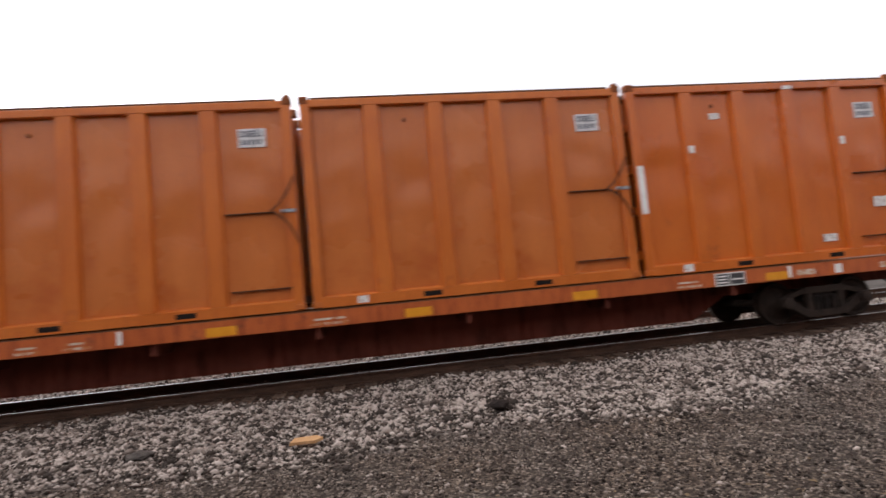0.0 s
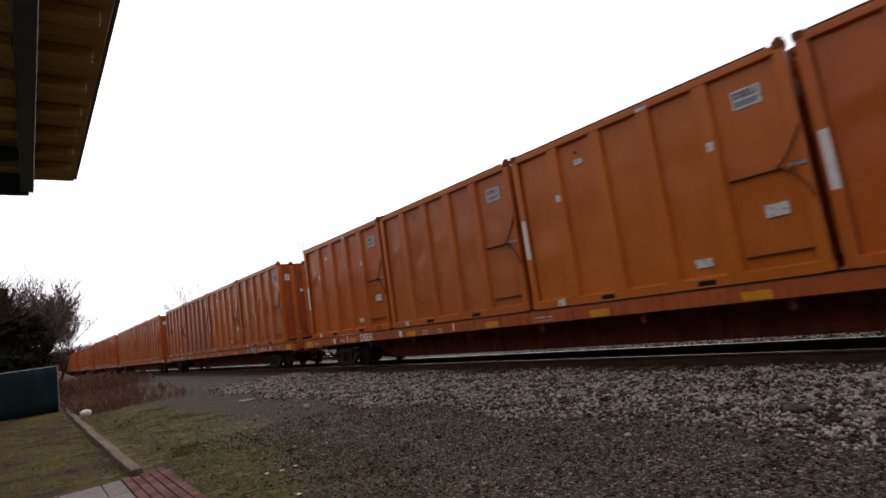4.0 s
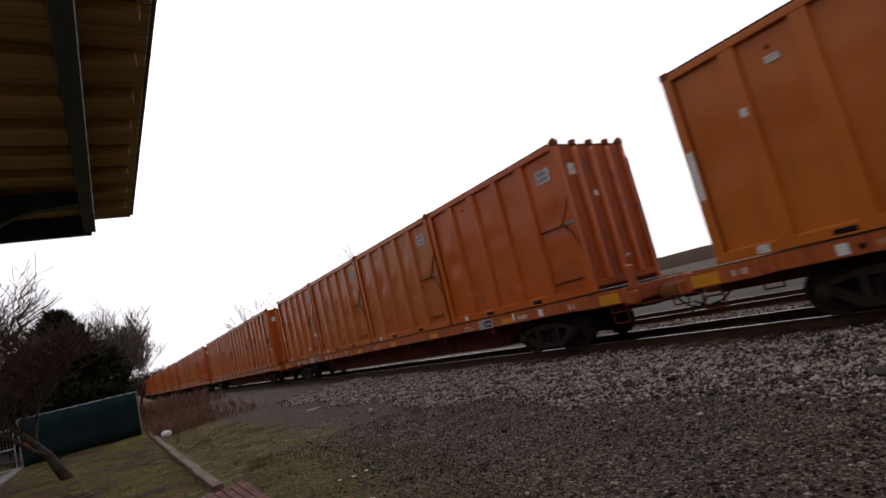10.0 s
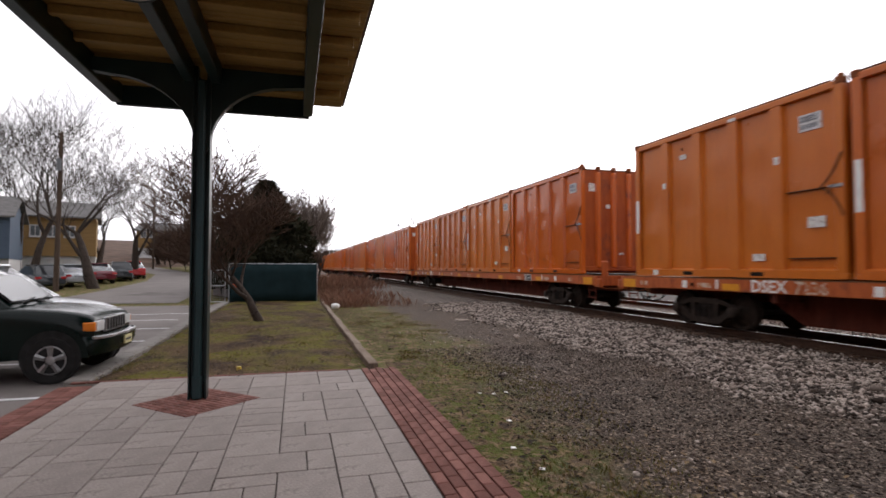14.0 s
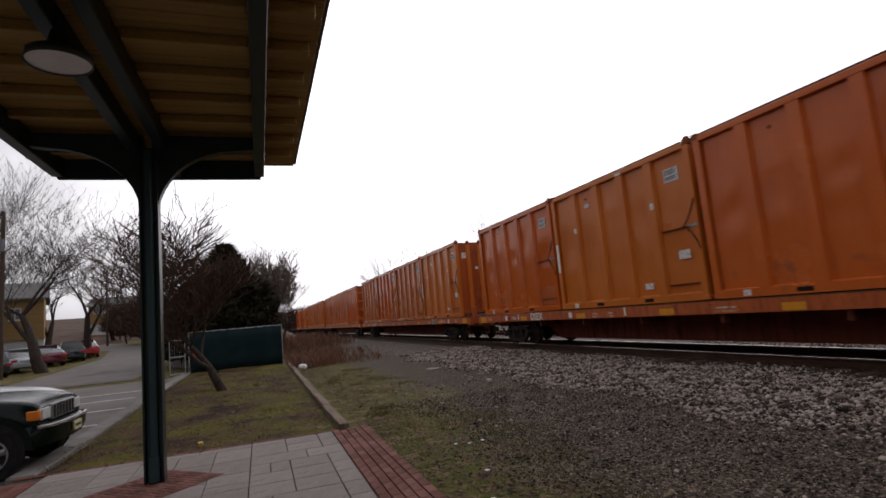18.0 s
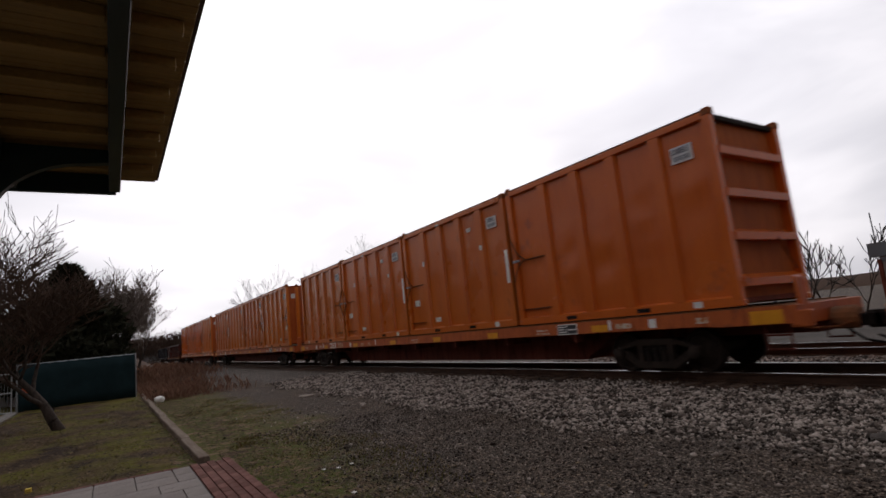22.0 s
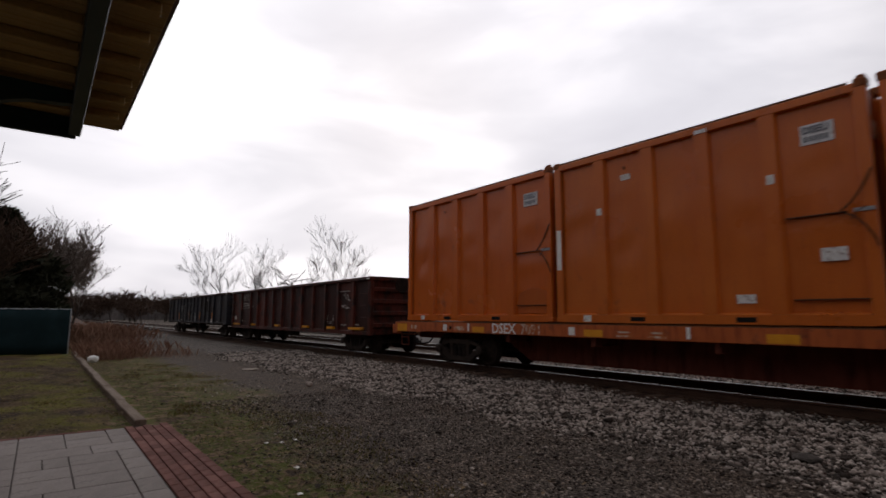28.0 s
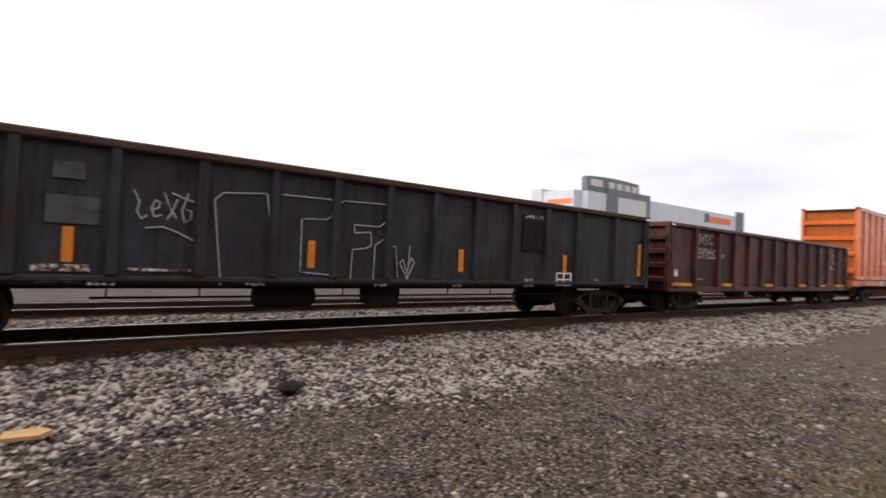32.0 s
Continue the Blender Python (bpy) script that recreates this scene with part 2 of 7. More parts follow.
RAIL_TOP = material("polished_rail_head", [(0.38, 0.37, 0.36), (0.52, 0.52, 0.52)], 8, 0.3, 1.0, 0.03)
HOLE_SHADE = material("painted_hole_shade", [(0.012, 0.009, 0.008), (0.02, 0.015, 0.012)], 6, 0.9)
YELLOW = material("yellow_reflector", [(0.66, 0.26, 0.008), (0.76, 0.33, 0.012)], 6, 0.5, 0, 0.05)
WHITE = material("chalky_white_paint", [(0.74, 0.72, 0.68), (0.86, 0.85, 0.82)], 9, 0.6, 0, 0.05)
PLATE = material("grey_white_plate", [(0.60, 0.60, 0.60), (0.74, 0.74, 0.74)], 14, 0.5, 0, 0.05, stains=(0.36, 0.30, 0.26), stain_scale=11.0, stain_at=0.55)
PLATE_INK = material("faded_grey_print", [(0.13, 0.14, 0.16), (0.21, 0.22, 0.24)], 9, 0.6, 0, 0)
INK = material("black_lettering", [(0.03, 0.03, 0.035), (0.06, 0.06, 0.06)], 9, 0.6, 0, 0)
RUSTY = material("rusty_bar", [(0.16, 0.055, 0.025), (0.30, 0.10, 0.035)], 8, 0.8, 0.1, 0.3)
GREY_GON = material("weathered_grey_gondola", [(0.023, 0.023, 0.0275), (0.043, 0.0425, 0.050)], 1.1, 0.55, 0, 0.1, stains=(0.030, 0.022, 0.018), stain_scale=0.9, stain_at=0.50, spec=0.2, streak=0.45)
DARK_RED = material("sooty_red_gondola_sheet", [(0.026, 0.0115, 0.010), (0.058, 0.018, 0.013)], 1.4, 0.55, 0, 0.15, stains=(0.120, 0.025, 0.016), stain_scale=1.3, stain_at=0.62, spec=0.2, streak=0.45)
FLAKED = material("flaking_white_lettering", [(0.52, 0.48, 0.42), (0.70, 0.68, 0.62)], 9, 0.7, 0, 0.1, stains=(0.06, 0.020, 0.015), stain_scale=13.0, stain_at=0.41)
FADED = material("faded_white_numerals", [(0.52, 0.42, 0.30), (0.70, 0.64, 0.55)], 6, 0.6, 0, 0.05, stains=(0.46, 0.14, 0.03), stain_scale=7.0, stain_at=0.45)
RED_GON = material("rusty_red_gondola", [(0.070, 0.0145, 0.0100), (0.120, 0.0260, 0.0150)], 0.9, 0.5, 0, 0.15, stains=(0.028, 0.013, 0.0105), stain_scale=1.9, stain_at=0.47, spec=0.25, streak=0.45)
GON_CHORD = material("brown_top_chord", [(0.045, 0.028, 0.023), (0.085, 0.050, 0.038)], 3, 0.8, 0, 0.2)
BALLAST = material("pale_ballast_stone", [(0.042, 0.033, 0.027), (0.122, 0.097, 0.080), (0.228, 0.188, 0.160), (0.42, 0.360, 0.312)], 2.0, 0.85, 0, 0.3, 40, island=0.74)
CHIPS = material("dark_gravel_chip", [(0.028, 0.0212, 0.0175), (0.066, 0.0505, 0.0420), (0.110, 0.084, 0.070), (0.28, 0.235, 0.198)], 2.0, 0.9, 0, 0.3, 60, island=0.66)
TIE = material("weathered_tie_wood", [(0.06, 0.038, 0.028), (0.13, 0.085, 0.06)], 4, 0.9, 0, 0.5, 50, objects=0.3, stretch=(4, 0.6, 4))
PAVER = material("grey_stamped_paver", [(0.215, 0.186, 0.170), (0.285, 0.249, 0.229)], 3, 0.8, 0, 0.25, 45, objects=0.26, stains=(0.135, 0.118, 0.104), stain_scale=3.2, stain_at=0.57)
BRICK = material("red_paver_brick", [(0.13, 0.054, 0.043), (0.21, 0.095, 0.077)], 6, 0.85, 0, 0.35, 50, objects=0.6)
JOINT = material("paver_joint_sand", [(0.045, 0.039, 0.034), (0.10, 0.088, 0.077)], 8, 0.95, 0, 0.4)
CONCRETE = material("pale_concrete", [(0.16, 0.148, 0.136), (0.23, 0.215, 0.20)], 2.5, 0.85, 0, 0.25, stains=(0.2, 0.18, 0.16), stain_scale=1.3)
YARD = material("brown_gravel_yard", [(0.055, 0.046, 0.039), (0.085, 0.073, 0.063)], 0.7, 0.9, 0, 0.3, stains=(0.045, 0.036, 0.029), stain_scale=0.5)
TIMBER = material("grey_kerb_timber", [(0.14, 0.10, 0.075), (0.24, 0.19, 0.15)], 3, 0.9, 0, 0.4, 40, stretch=(0.5, 4, 4))
GREEN_PAINT = material("dark_green_paint", [(0.006, 0.016, 0.016), (0.011, 0.027, 0.026)], 3, 0.4, 0, 0.08)
SOFFIT = material("ochre_soffit_board", [(0.24, 0.145, 0.036), (0.33, 0.205, 0.056)], 5, 0.65, 0, 0.15, 40, objects=0.3, stretch=(5, 0.5, 1))
ROOF_TIN = material("brown_roof_covering", [(0.07, 0.055, 0.045), (0.12, 0.09, 0.07)], 4, 0.8, 0, 0.2)
ENAMEL = material("white_lamp_enamel", [(0.62, 0.60, 0.55), (0.72, 0.70, 0.66)], 4, 0.35, 0, 0.03)
ASPHALT = material("worn_asphalt", [(0.142, 0.127, 0.118), (0.196, 0.177, 0.166)], 0.6, 0.9, 0, 0.3, 80, stains=(0.115, 0.103, 0.096), stain_scale=0.35, stain_at=0.55)
FENCE_CLOTH = material("dark_green_windscreen", [(0.008, 0.020, 0.023), (0.013, 0.030, 0.034)], 2.5, 0.8, 0, 0.2)
GALV = material("galvanised_steel", [(0.30, 0.31, 0.32), (0.42, 0.43, 0.44)], 8, 0.5, 0.6, 0.08)
BARK = material("grey_brown_bark", [(0.035, 0.027, 0.022), (0.078, 0.061, 0.051)], 6, 0.95, 0, 0.6, 30, stretch=(3, 3, 0.6))
TWIG = material("bare_twigs", [(0.040, 0.032, 0.028), (0.080, 0.066, 0.058)], 3, 0.95, 0, 0)
TWIG_PALE = material("pale_shrub_twigs", [(0.13, 0.10, 0.085), (0.22, 0.18, 0.155)], 3, 0.95, 0, 0)
TWIG_BROWN = material("brown_shrub_twigs", [(0.055, 0.036, 0.028), (0.11, 0.07, 0.05)], 3, 0.95, 0, 0)
PINE = material("dark_evergreen_needles", [(0.014, 0.017, 0.010), (0.038, 0.036, 0.020)], 4, 0.9, 0, 0)
GRASS = material("winter_grass", [(0.17, 0.110, 0.052), (0.115, 0.122, 0.020), (0.30, 0.215, 0.105)], 1.1, 0.9, 0, 0, island=0.35)
WEED = material("reddish_dry_weed", [(0.16, 0.082, 0.056), (0.27, 0.155, 0.105)], 2, 0.95, 0, 0, island=0.5)
LEAF = material("dry_leaf", [(0.026, 0.018, 0.012), (0.075, 0.048, 0.027), (0.17, 0.12, 0.068)], 2, 0.9, 0, 0, island=0.9)
CARD = material("tan_cardboard", [(0.42, 0.24, 0.11), (0.52, 0.31, 0.15)], 5, 0.85, 0, 0.1)
GREEN_CAR = material("dark_green_car_paint", [(0.003, 0.008, 0.007), (0.005, 0.012, 0.010)], 2, 0.20, 0.0, 0, spec=0.22)
RUBBER = material("black_rubber", [(0.015, 0.015, 0.015), (0.03, 0.03, 0.03)], 8, 0.8, 0, 0.2)
ALLOY = material("silver_alloy", [(0.28, 0.28, 0.29), (0.42, 0.42, 0.42)], 6, 0.4, 0.9, 0)
AMBER = material("amber_lens", [(0.75, 0.20, 0.02), (0.85, 0.27, 0.03)], 6, 0.2, 0, 0)
LENS = material("clear_lamp_lens", [(0.6, 0.62, 0.64), (0.75, 0.77, 0.78)], 12, 0.1, 0.2, 0)
CAR_GLASS = material("dark_car_glass", [(0.03, 0.035, 0.04), (0.05, 0.055, 0.06)], 2, 0.06, 0, 0, coat=1.0)
HUB_WELL = material("shaded_hub_well", [(0.012, 0.012, 0.012), (0.03, 0.028, 0.026)], 8, 0.85, 0, 0.1)
TEAL_PIPE = material("teal_downpipe_paint", [(0.012, 0.036, 0.040), (0.020, 0.052, 0.057)], 3, 0.5, 0, 0.08, stains=(0.012, 0.028, 0.030), stain_scale=2.0)
PLATE_CREAM = material("pale_cream_plate", [(0.52, 0.47, 0.24), (0.62, 0.57, 0.32)], 6, 0.5, 0, 0)
PALE_GLASS = material("sky_lit_windscreen", [(0.02, 0.024, 0.026), (0.045, 0.05, 0.054)], 1.2, 0.06, 0, 0, spec=0.3)
BLUE_SIDING = material("blue_house_siding", [(0.060, 0.088, 0.128), (0.080, 0.112, 0.158)], 2, 0.7, 0, 0.1, stretch=(0.3, 0.3, 6))
YELLOW_SIDING = material("mustard_house_siding", [(0.24, 0.142, 0.048), (0.31, 0.19, 0.07)], 2, 0.7, 0, 0.1, stretch=(0.3, 0.3, 6))
WHITE_WALL = material("white_painted_wall", [(0.48, 0.47, 0.46), (0.60, 0.59, 0.58)], 2, 0.75, 0, 0.08)
SHINGLE = material("grey_roof_shingle", [(0.135, 0.130, 0.126), (0.20, 0.193, 0.188)], 3, 0.9, 0, 0.3)
BEIGE_WALL = material("beige_block_wall", [(0.32, 0.27, 0.235), (0.42, 0.36, 0.32)], 0.8, 0.85, 0, 0.2, stains=(0.24, 0.20, 0.18))
PINK_WALL = material("dusty_pink_wall", [(0.34, 0.20, 0.165), (0.43, 0.27, 0.225)], 0.8, 0.85, 0, 0.2)
GREY_PANEL = material("light_grey_cladding", [(0.46, 0.48, 0.51), (0.56, 0.58, 0.61)], 0.4, 0.5, 0, 0.03)
DARK_PANEL = material("charcoal_cladding", [(0.10, 0.105, 0.115), (0.14, 0.145, 0.155)], 0.5, 0.5, 0, 0.03)
ORANGE_BAND = material("orange_sign_band", [(0.62, 0.16, 0.05), (0.7, 0.2, 0.06)], 2, 0.6, 0, 0)
POLE_WOOD = material("brown_pole_wood", [(0.06, 0.042, 0.031), (0.10, 0.072, 0.055)], 3, 0.9, 0, 0.4, stretch=(4, 4, 0.4))
WIN_GLASS = material("house_window_glass", [(0.10, 0.11, 0.12), (0.16, 0.17, 0.18)], 2, 0.08, 0, 0)
RED_PAINT = material("red_car_paint", [(0.38, 0.02, 0.025), (0.46, 0.03, 0.03)], 2, 0.25, 0, 0, coat=0.8)
SILVER_PAINT = material("silver_car_paint", [(0.42, 0.44, 0.46), (0.50, 0.52, 0.54)], 2, 0.3, 0.4, 0, coat=0.8)
DARK_PAINT = material("dark_car_paint", [(0.025, 0.03, 0.035), (0.04, 0.045, 0.05)], 2, 0.3, 0.2, 0, coat=0.8)
MAROON_PAINT = material("maroon_car_paint", [(0.12, 0.012, 0.02), (0.16, 0.018, 0.028)], 2, 0.25, 0.1, 0, coat=0.8)
YELLOW_PLASTIC = material("yellow_plastic", [(0.70, 0.50, 0.05), (0.80, 0.60, 0.08)], 3, 0.4, 0, 0)
WHITE_LINE = material("road_marking_paint", [(0.50, 0.50, 0.50), (0.62, 0.62, 0.62)], 6, 0.8, 0, 0.1)
ORANGE_TAPE = material("orange_ribbon", [(0.70, 0.09, 0.02), (0.8, 0.12, 0.03)], 3, 0.5, 0, 0)


def ground_material():
    """Dark gravel by the track, grassy soil by the platform, brown verge far off: patches follow the plan of the place."""
    m = bpy.data.materials.new("gravel_and_soil")
    m.use_nodes = True
    nt = m.node_tree
    b = nt.nodes["Principled BSDF"]
    co = nt.nodes.new("ShaderNodeTexCoord")

    def noise_tex(scale, detail=6, rough=0.6):
        n = nt.nodes.new("ShaderNodeTexNoise")
        n.inputs["Scale"].default_value, n.inputs["Detail"].default_value, n.inputs["Roughness"].default_value = scale, detail, rough
        nt.links.new(co.outputs["Object"], n.inputs["Vector"])
        return n

    def ramp_of(src, stops):
        r = nt.nodes.new("ShaderNodeValToRGB")
        els = r.color_ramp.elements
        while len(els) < len(stops):
            els.new(0.5)
        for el, (p, c) in zip(els, stops):
            el.position, el.color = p, (*c, 1) if len(c) == 3 else c
        nt.links.new(src, r.inputs[0])
        return r

    def maths(op, a, c):
        n = nt.nodes.new("ShaderNodeMath")
        n.operation = op
        for i, v in enumerate((a, c)):
            if isinstance(v, (int, float)):
                n.inputs[i].default_value = v
            else:
                nt.links.new(v, n.inputs[i])
        return n.outputs[0]

    def cells(scale, stops):
        v = nt.nodes.new("ShaderNodeTexVoronoi")
        v.inputs["Scale"].default_value = scale
        nt.links.new(co.outputs["Object"], v.inputs["Vector"])
        s = nt.nodes.new("ShaderNodeSeparateColor")
        nt.links.new(v.outputs["Color"], s.inputs[0])
        return ramp_of(s.outputs[0], stops), v

    fine = noise_tex(55, 5, 0.75)
    patch = noise_tex(0.55, 6, 0.6)
    gravel, _ = cells(42, [(0.0, (0.022, 0.018, 0.016)), (0.55, (0.062, 0.053, 0.046)), (0.88, (0.12, 0.105, 0.092)), (1.0, (0.28, 0.25, 0.22))])
    bed, bedv = cells(20, [(0.0, (0.030, 0.024, 0.020)), (0.5, (0.085, 0.070, 0.060)), (1.0, (0.27, 0.235, 0.208))])
    brown = ramp_of(patch.outputs["Fac"], [(0.35, (1.06, 1.0, 0.94)), (0.7, (1.22, 1.02, 0.84))])
    mul = nt.nodes.new("ShaderNodeMixRGB")
    mul.blend_type = "MULTIPLY"
    mul.inputs[0].default_value = 1
    nt.links.new(gravel.outputs[0], mul.inputs[1])
    nt.links.new(brown.outputs[0], mul.inputs[2])
    soil_n = noise_tex(2.6, 9, 0.72)
    soil = ramp_of(soil_n.outputs["Fac"], [(0.34, (0.040, 0.026, 0.017)), (0.42, (0.150, 0.098, 0.056)), (0.48, (0.072, 0.092, 0.012)), (0.53, (0.096, 0.086, 0.022)), (0.58, (0.230, 0.155, 0.092)), (0.69, (0.075, 0.047, 0.030))])
    sep = nt.nodes.new("ShaderNodeSeparateXYZ")
    nt.links.new(co.outputs["Object"], sep.inputs[0])
    wob = maths("MULTIPLY", maths("SUBTRACT", noise_tex(0.9, 5).outputs["Fac"], 0.5), 3.0)
    # the soil strip: narrow by the platform's near end, wider where the platform ends
    edge = maths("ADD", 1.7, maths("MULTIPLY", maths("MAXIMUM", maths("MULTIPLY", sep.outputs["X"], -1), 1.5), 0.17))
    edge = maths("MINIMUM", edge, 3.5)
    d = maths("ADD", maths("SUBTRACT", edge, sep.outputs["Y"]), wob)
    mask = ramp_of(maths("ADD", maths("MULTIPLY", d, 0.9), 0.5), [(0.0, (0, 0, 0)), (1.0, (1, 1, 1))])
    mx = nt.nodes.new("ShaderNodeMixRGB")
    nt.links.new(mask.outputs[0], mx.inputs[0])
    nt.links.new(mul.outputs[0], mx.inputs[1])
    nt.links.new(soil.outputs[0], mx.inputs[2])
    # the ballast bed lies between the gravel and the far side of the tracks
    wob2 = maths("MULTIPLY", maths("SUBTRACT", noise_tex(1.6, 4).outputs["Fac"], 0.5), 1.6)
    yy = maths("ADD", sep.outputs["Y"], wob2)
    near = ramp_of(maths("ADD", maths("MULTIPLY", maths("SUBTRACT", yy, 6.1), 1.2), 0.5), [(0.0, (0, 0, 0)), (1.0, (1, 1, 1))])
    far = ramp_of(maths("ADD", maths("MULTIPLY", maths("SUBTRACT", 17.6, yy), 1.2), 0.5), [(0.0, (0, 0, 0)), (1.0, (1, 1, 1))])
    both = maths("MULTIPLY", near.outputs[0], far.outputs[0])
    mb = nt.nodes.new("ShaderNodeMixRGB")
    nt.links.new(both, mb.inputs[0])
    nt.links.new(mx.outputs[0], mb.inputs[1])
    nt.links.new(bed.outputs[0], mb.inputs[2])
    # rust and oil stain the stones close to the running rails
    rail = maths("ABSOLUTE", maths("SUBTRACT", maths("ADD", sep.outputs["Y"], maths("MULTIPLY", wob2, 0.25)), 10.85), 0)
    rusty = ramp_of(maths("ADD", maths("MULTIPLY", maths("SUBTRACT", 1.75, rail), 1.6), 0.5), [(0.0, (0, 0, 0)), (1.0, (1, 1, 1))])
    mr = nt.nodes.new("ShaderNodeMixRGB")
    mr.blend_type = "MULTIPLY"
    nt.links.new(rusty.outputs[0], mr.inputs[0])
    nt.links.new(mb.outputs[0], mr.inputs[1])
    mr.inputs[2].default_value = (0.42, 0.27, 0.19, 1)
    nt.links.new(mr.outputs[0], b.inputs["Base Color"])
    b.inputs["Roughness"].default_value = 0.95
    b.inputs["Specular IOR Level"].default_value = 0.15
    bp = nt.nodes.new("ShaderNodeBump")
    bp.inputs["Strength"].default_value, bp.inputs["Distance"].default_value = 0.7, 0.03
    nt.links.new(fine.outputs["Fac"], bp.inputs["Height"])
    nt.links.new(bp.outputs[0], b.inputs["Normal"])
    return m


BANK = material("leaf_strewn_bank", [(0.045, 0.027, 0.019), (0.086, 0.052, 0.036), (0.125, 0.080, 0.056)], 0.5, 0.95, 0, 0.5, 12)
HAZY_WOOD = material("hazy_winter_wood", [(0.055, 0.048, 0.047), (0.085, 0.073, 0.069), (0.12, 0.104, 0.095)], 0.25, 0.95, 0, 1.0, 2.5)
TAN_WALL = material("tan_rendered_wall", [(0.42, 0.35, 0.25), (0.52, 0.44, 0.32)], 0.8, 0.85, 0, 0.15)
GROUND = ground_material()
LAWN = material("patchy_winter_lawn", [(0.042, 0.025, 0.015), (0.092, 0.058, 0.030), (0.108, 0.102, 0.010), (0.150, 0.098, 0.046)], 0.62, 0.95, 0, 0.9, 70, stains=(0.034, 0.020, 0.013), stain_scale=0.85, stain_at=0.51)


# ---------------------------------------------------------------- mesh tools
def box(bm, x0, x1, y0, y1, z0, z1, bevel=0.0):
    vs = [bm.verts.new((x, y, z)) for x in (x0, x1) for y in (y0, y1) for z in (z0, z1)]
    fs = [bm.faces.new([vs[i] for i in f]) for f in ((0, 1, 3, 2), (4, 6, 7, 5), (0, 4, 5, 1), (2, 3, 7, 6), (0, 2, 6, 4), (1, 5, 7, 3))]
    if bevel:
        bmesh.ops.bevel(bm, geom=list({e for f in fs for e in f.edges}), offset=bevel, segments=1, affect="EDGES")
    return vs


def prism(bm, outline, y0, y1):
    """A plate of the outline (x, z) between y0 and y1."""
    a = [bm.verts.new((x, y0, z)) for x, z in outline]
    c = [bm.verts.new((x, y1, z)) for x, z in outline]
    n = len(a)
    bm.faces.new(a)
    bm.faces.new(c[::-1])
    for i in range(n):
        bm.faces.new((a[i], c[i], c[(i + 1) % n], a[(i + 1) % n]))


def tube(bm, p, q, r0, r1=None, sides=8, caps=True):
    p, q = Vector(p), Vector(q)
    r1 = r0 if r1 is None else r1
    d = (q - p).normalized()
    u = d.orthogonal().normalized()
    w = d.cross(u)
    rings = []
    for c, r in ((p, r0), (q, r1)):
        rings.append([bm.verts.new(c + r * (math.cos(2 * math.pi * k / sides) * u + math.sin(2 * math.pi * k / sides) * w)) for k in range(sides)])
    for k in range(sides):
        bm.faces.new((rings[0][k], rings[0][(k + 1) % sides], rings[1][(k + 1) % sides], rings[1][k]))
    if caps:
        bm.faces.new(rings[0][::-1])
        bm.faces.new(rings[1])


def lathe(bm, profile, axis="z", sides=20, at=(0, 0, 0)):
    """A turned shape from (radius, height) pairs."""
    rings = []
    for r, h in profile:
        ring = []
        for k in range(sides):
            a = 2 * math.pi * k / sides
            c, s = r * math.cos(a), r * math.sin(a)
            v = (c, s, h) if axis == "z" else ((c, h, s) if axis == "y" else (h, c, s))
            ring.append(bm.verts.new(Vector(v) + Vector(at)))
        rings.append(ring)
    for a, c in zip(rings, rings[1:]):
        for k in range(sides):
            bm.faces.new((a[k], a[(k + 1) % sides], c[(k + 1) % sides], c[k]))
    bm.faces.new(rings[0][::-1])
    bm.faces.new(rings[-1])


def mesh_of(name, bm, mat_, smooth=False):
    bmesh.ops.recalc_face_normals(bm, faces=bm.faces)
    me = bpy.data.meshes.new(name)
    bm.to_mesh(me)
    bm.free()
    me.materials.append(mat_)
    if smooth:
        me.polygons.foreach_set("use_smooth", [True] * len(me.polygons))
    return me


def part(name, bm, mat_, parent=None, label="", at=None, smooth=False):
    ob = new(name, mesh_of(name, bm, mat_, smooth))
    ob.parent = parent
    if at is not None:
        ob.matrix_basis = at
    return tagged(ob, label)


def box_part(name, dims, mat_, parent, label="", bevel=0.0):
    bm = bmesh.new()
    box(bm, *dims, bevel=bevel)
    return part(name, bm, mat_, parent, label)


def thing(name, label, category, group="", kind="", at=None):
    ob = new(name)
    ob.empty_display_size = 0.2
    if at is not None:
        ob.matrix_basis = at
    return tagged(ob, label, category, group, kind)


def letters(name, text, size, mat_, parent, at, label="", bold=0.0):
    """Flat lettering, a hair thick, as a mesh; at: pose of its lower left corner, facing -y."""
    cu = bpy.data.curves.new("lettering", "FONT")
    cu.body, cu.size, cu.extrude, cu.offset = text, size, 0.0015, bold
    cu.resolution_u = 2
    tmp = bpy.data.objects.new("lettering", cu)
    scene.collection.objects.link(tmp)
    bpy.context.view_layer.update()
    me = bpy.data.meshes.new_from_object(tmp.evaluated_get(bpy.context.evaluated_depsgraph_get()))
    bpy.data.objects.remove(tmp)
    bpy.data.curves.remove(cu)
    me.materials.clear()
    me.materials.append(mat_)
    ob = new(name, me)
    ob.parent = parent
    ob.matrix_basis = at @ pose(0, 0, 0, 90)
    return tagged(ob, label)


# ---------------------------------------------------------------- plan, in metres
RAIL_Z = 0.18            # top of rail; the paved platform is z = 0
TRACK_Y = 10.85          # centre line of the near track
FAR_TRACK_Y = 15.2
SPEED, START, PITCH = 11.729, -13.08, 27.493   # train: metres a second, first car's corner at 0 s, car to car
HALF = 1.295             # half the width of a container
LONG, TALL = 6.06, 3.70
STEP = 6.17              # container to container
FLOOR = 1.232            # container floor above the rail
# the platform and its canopy stand a little askew to the track
SKEW = pose(-8.9, 0.74, 0, 0, 0, -0.6) @ pose(8.9, -0.74, 0)


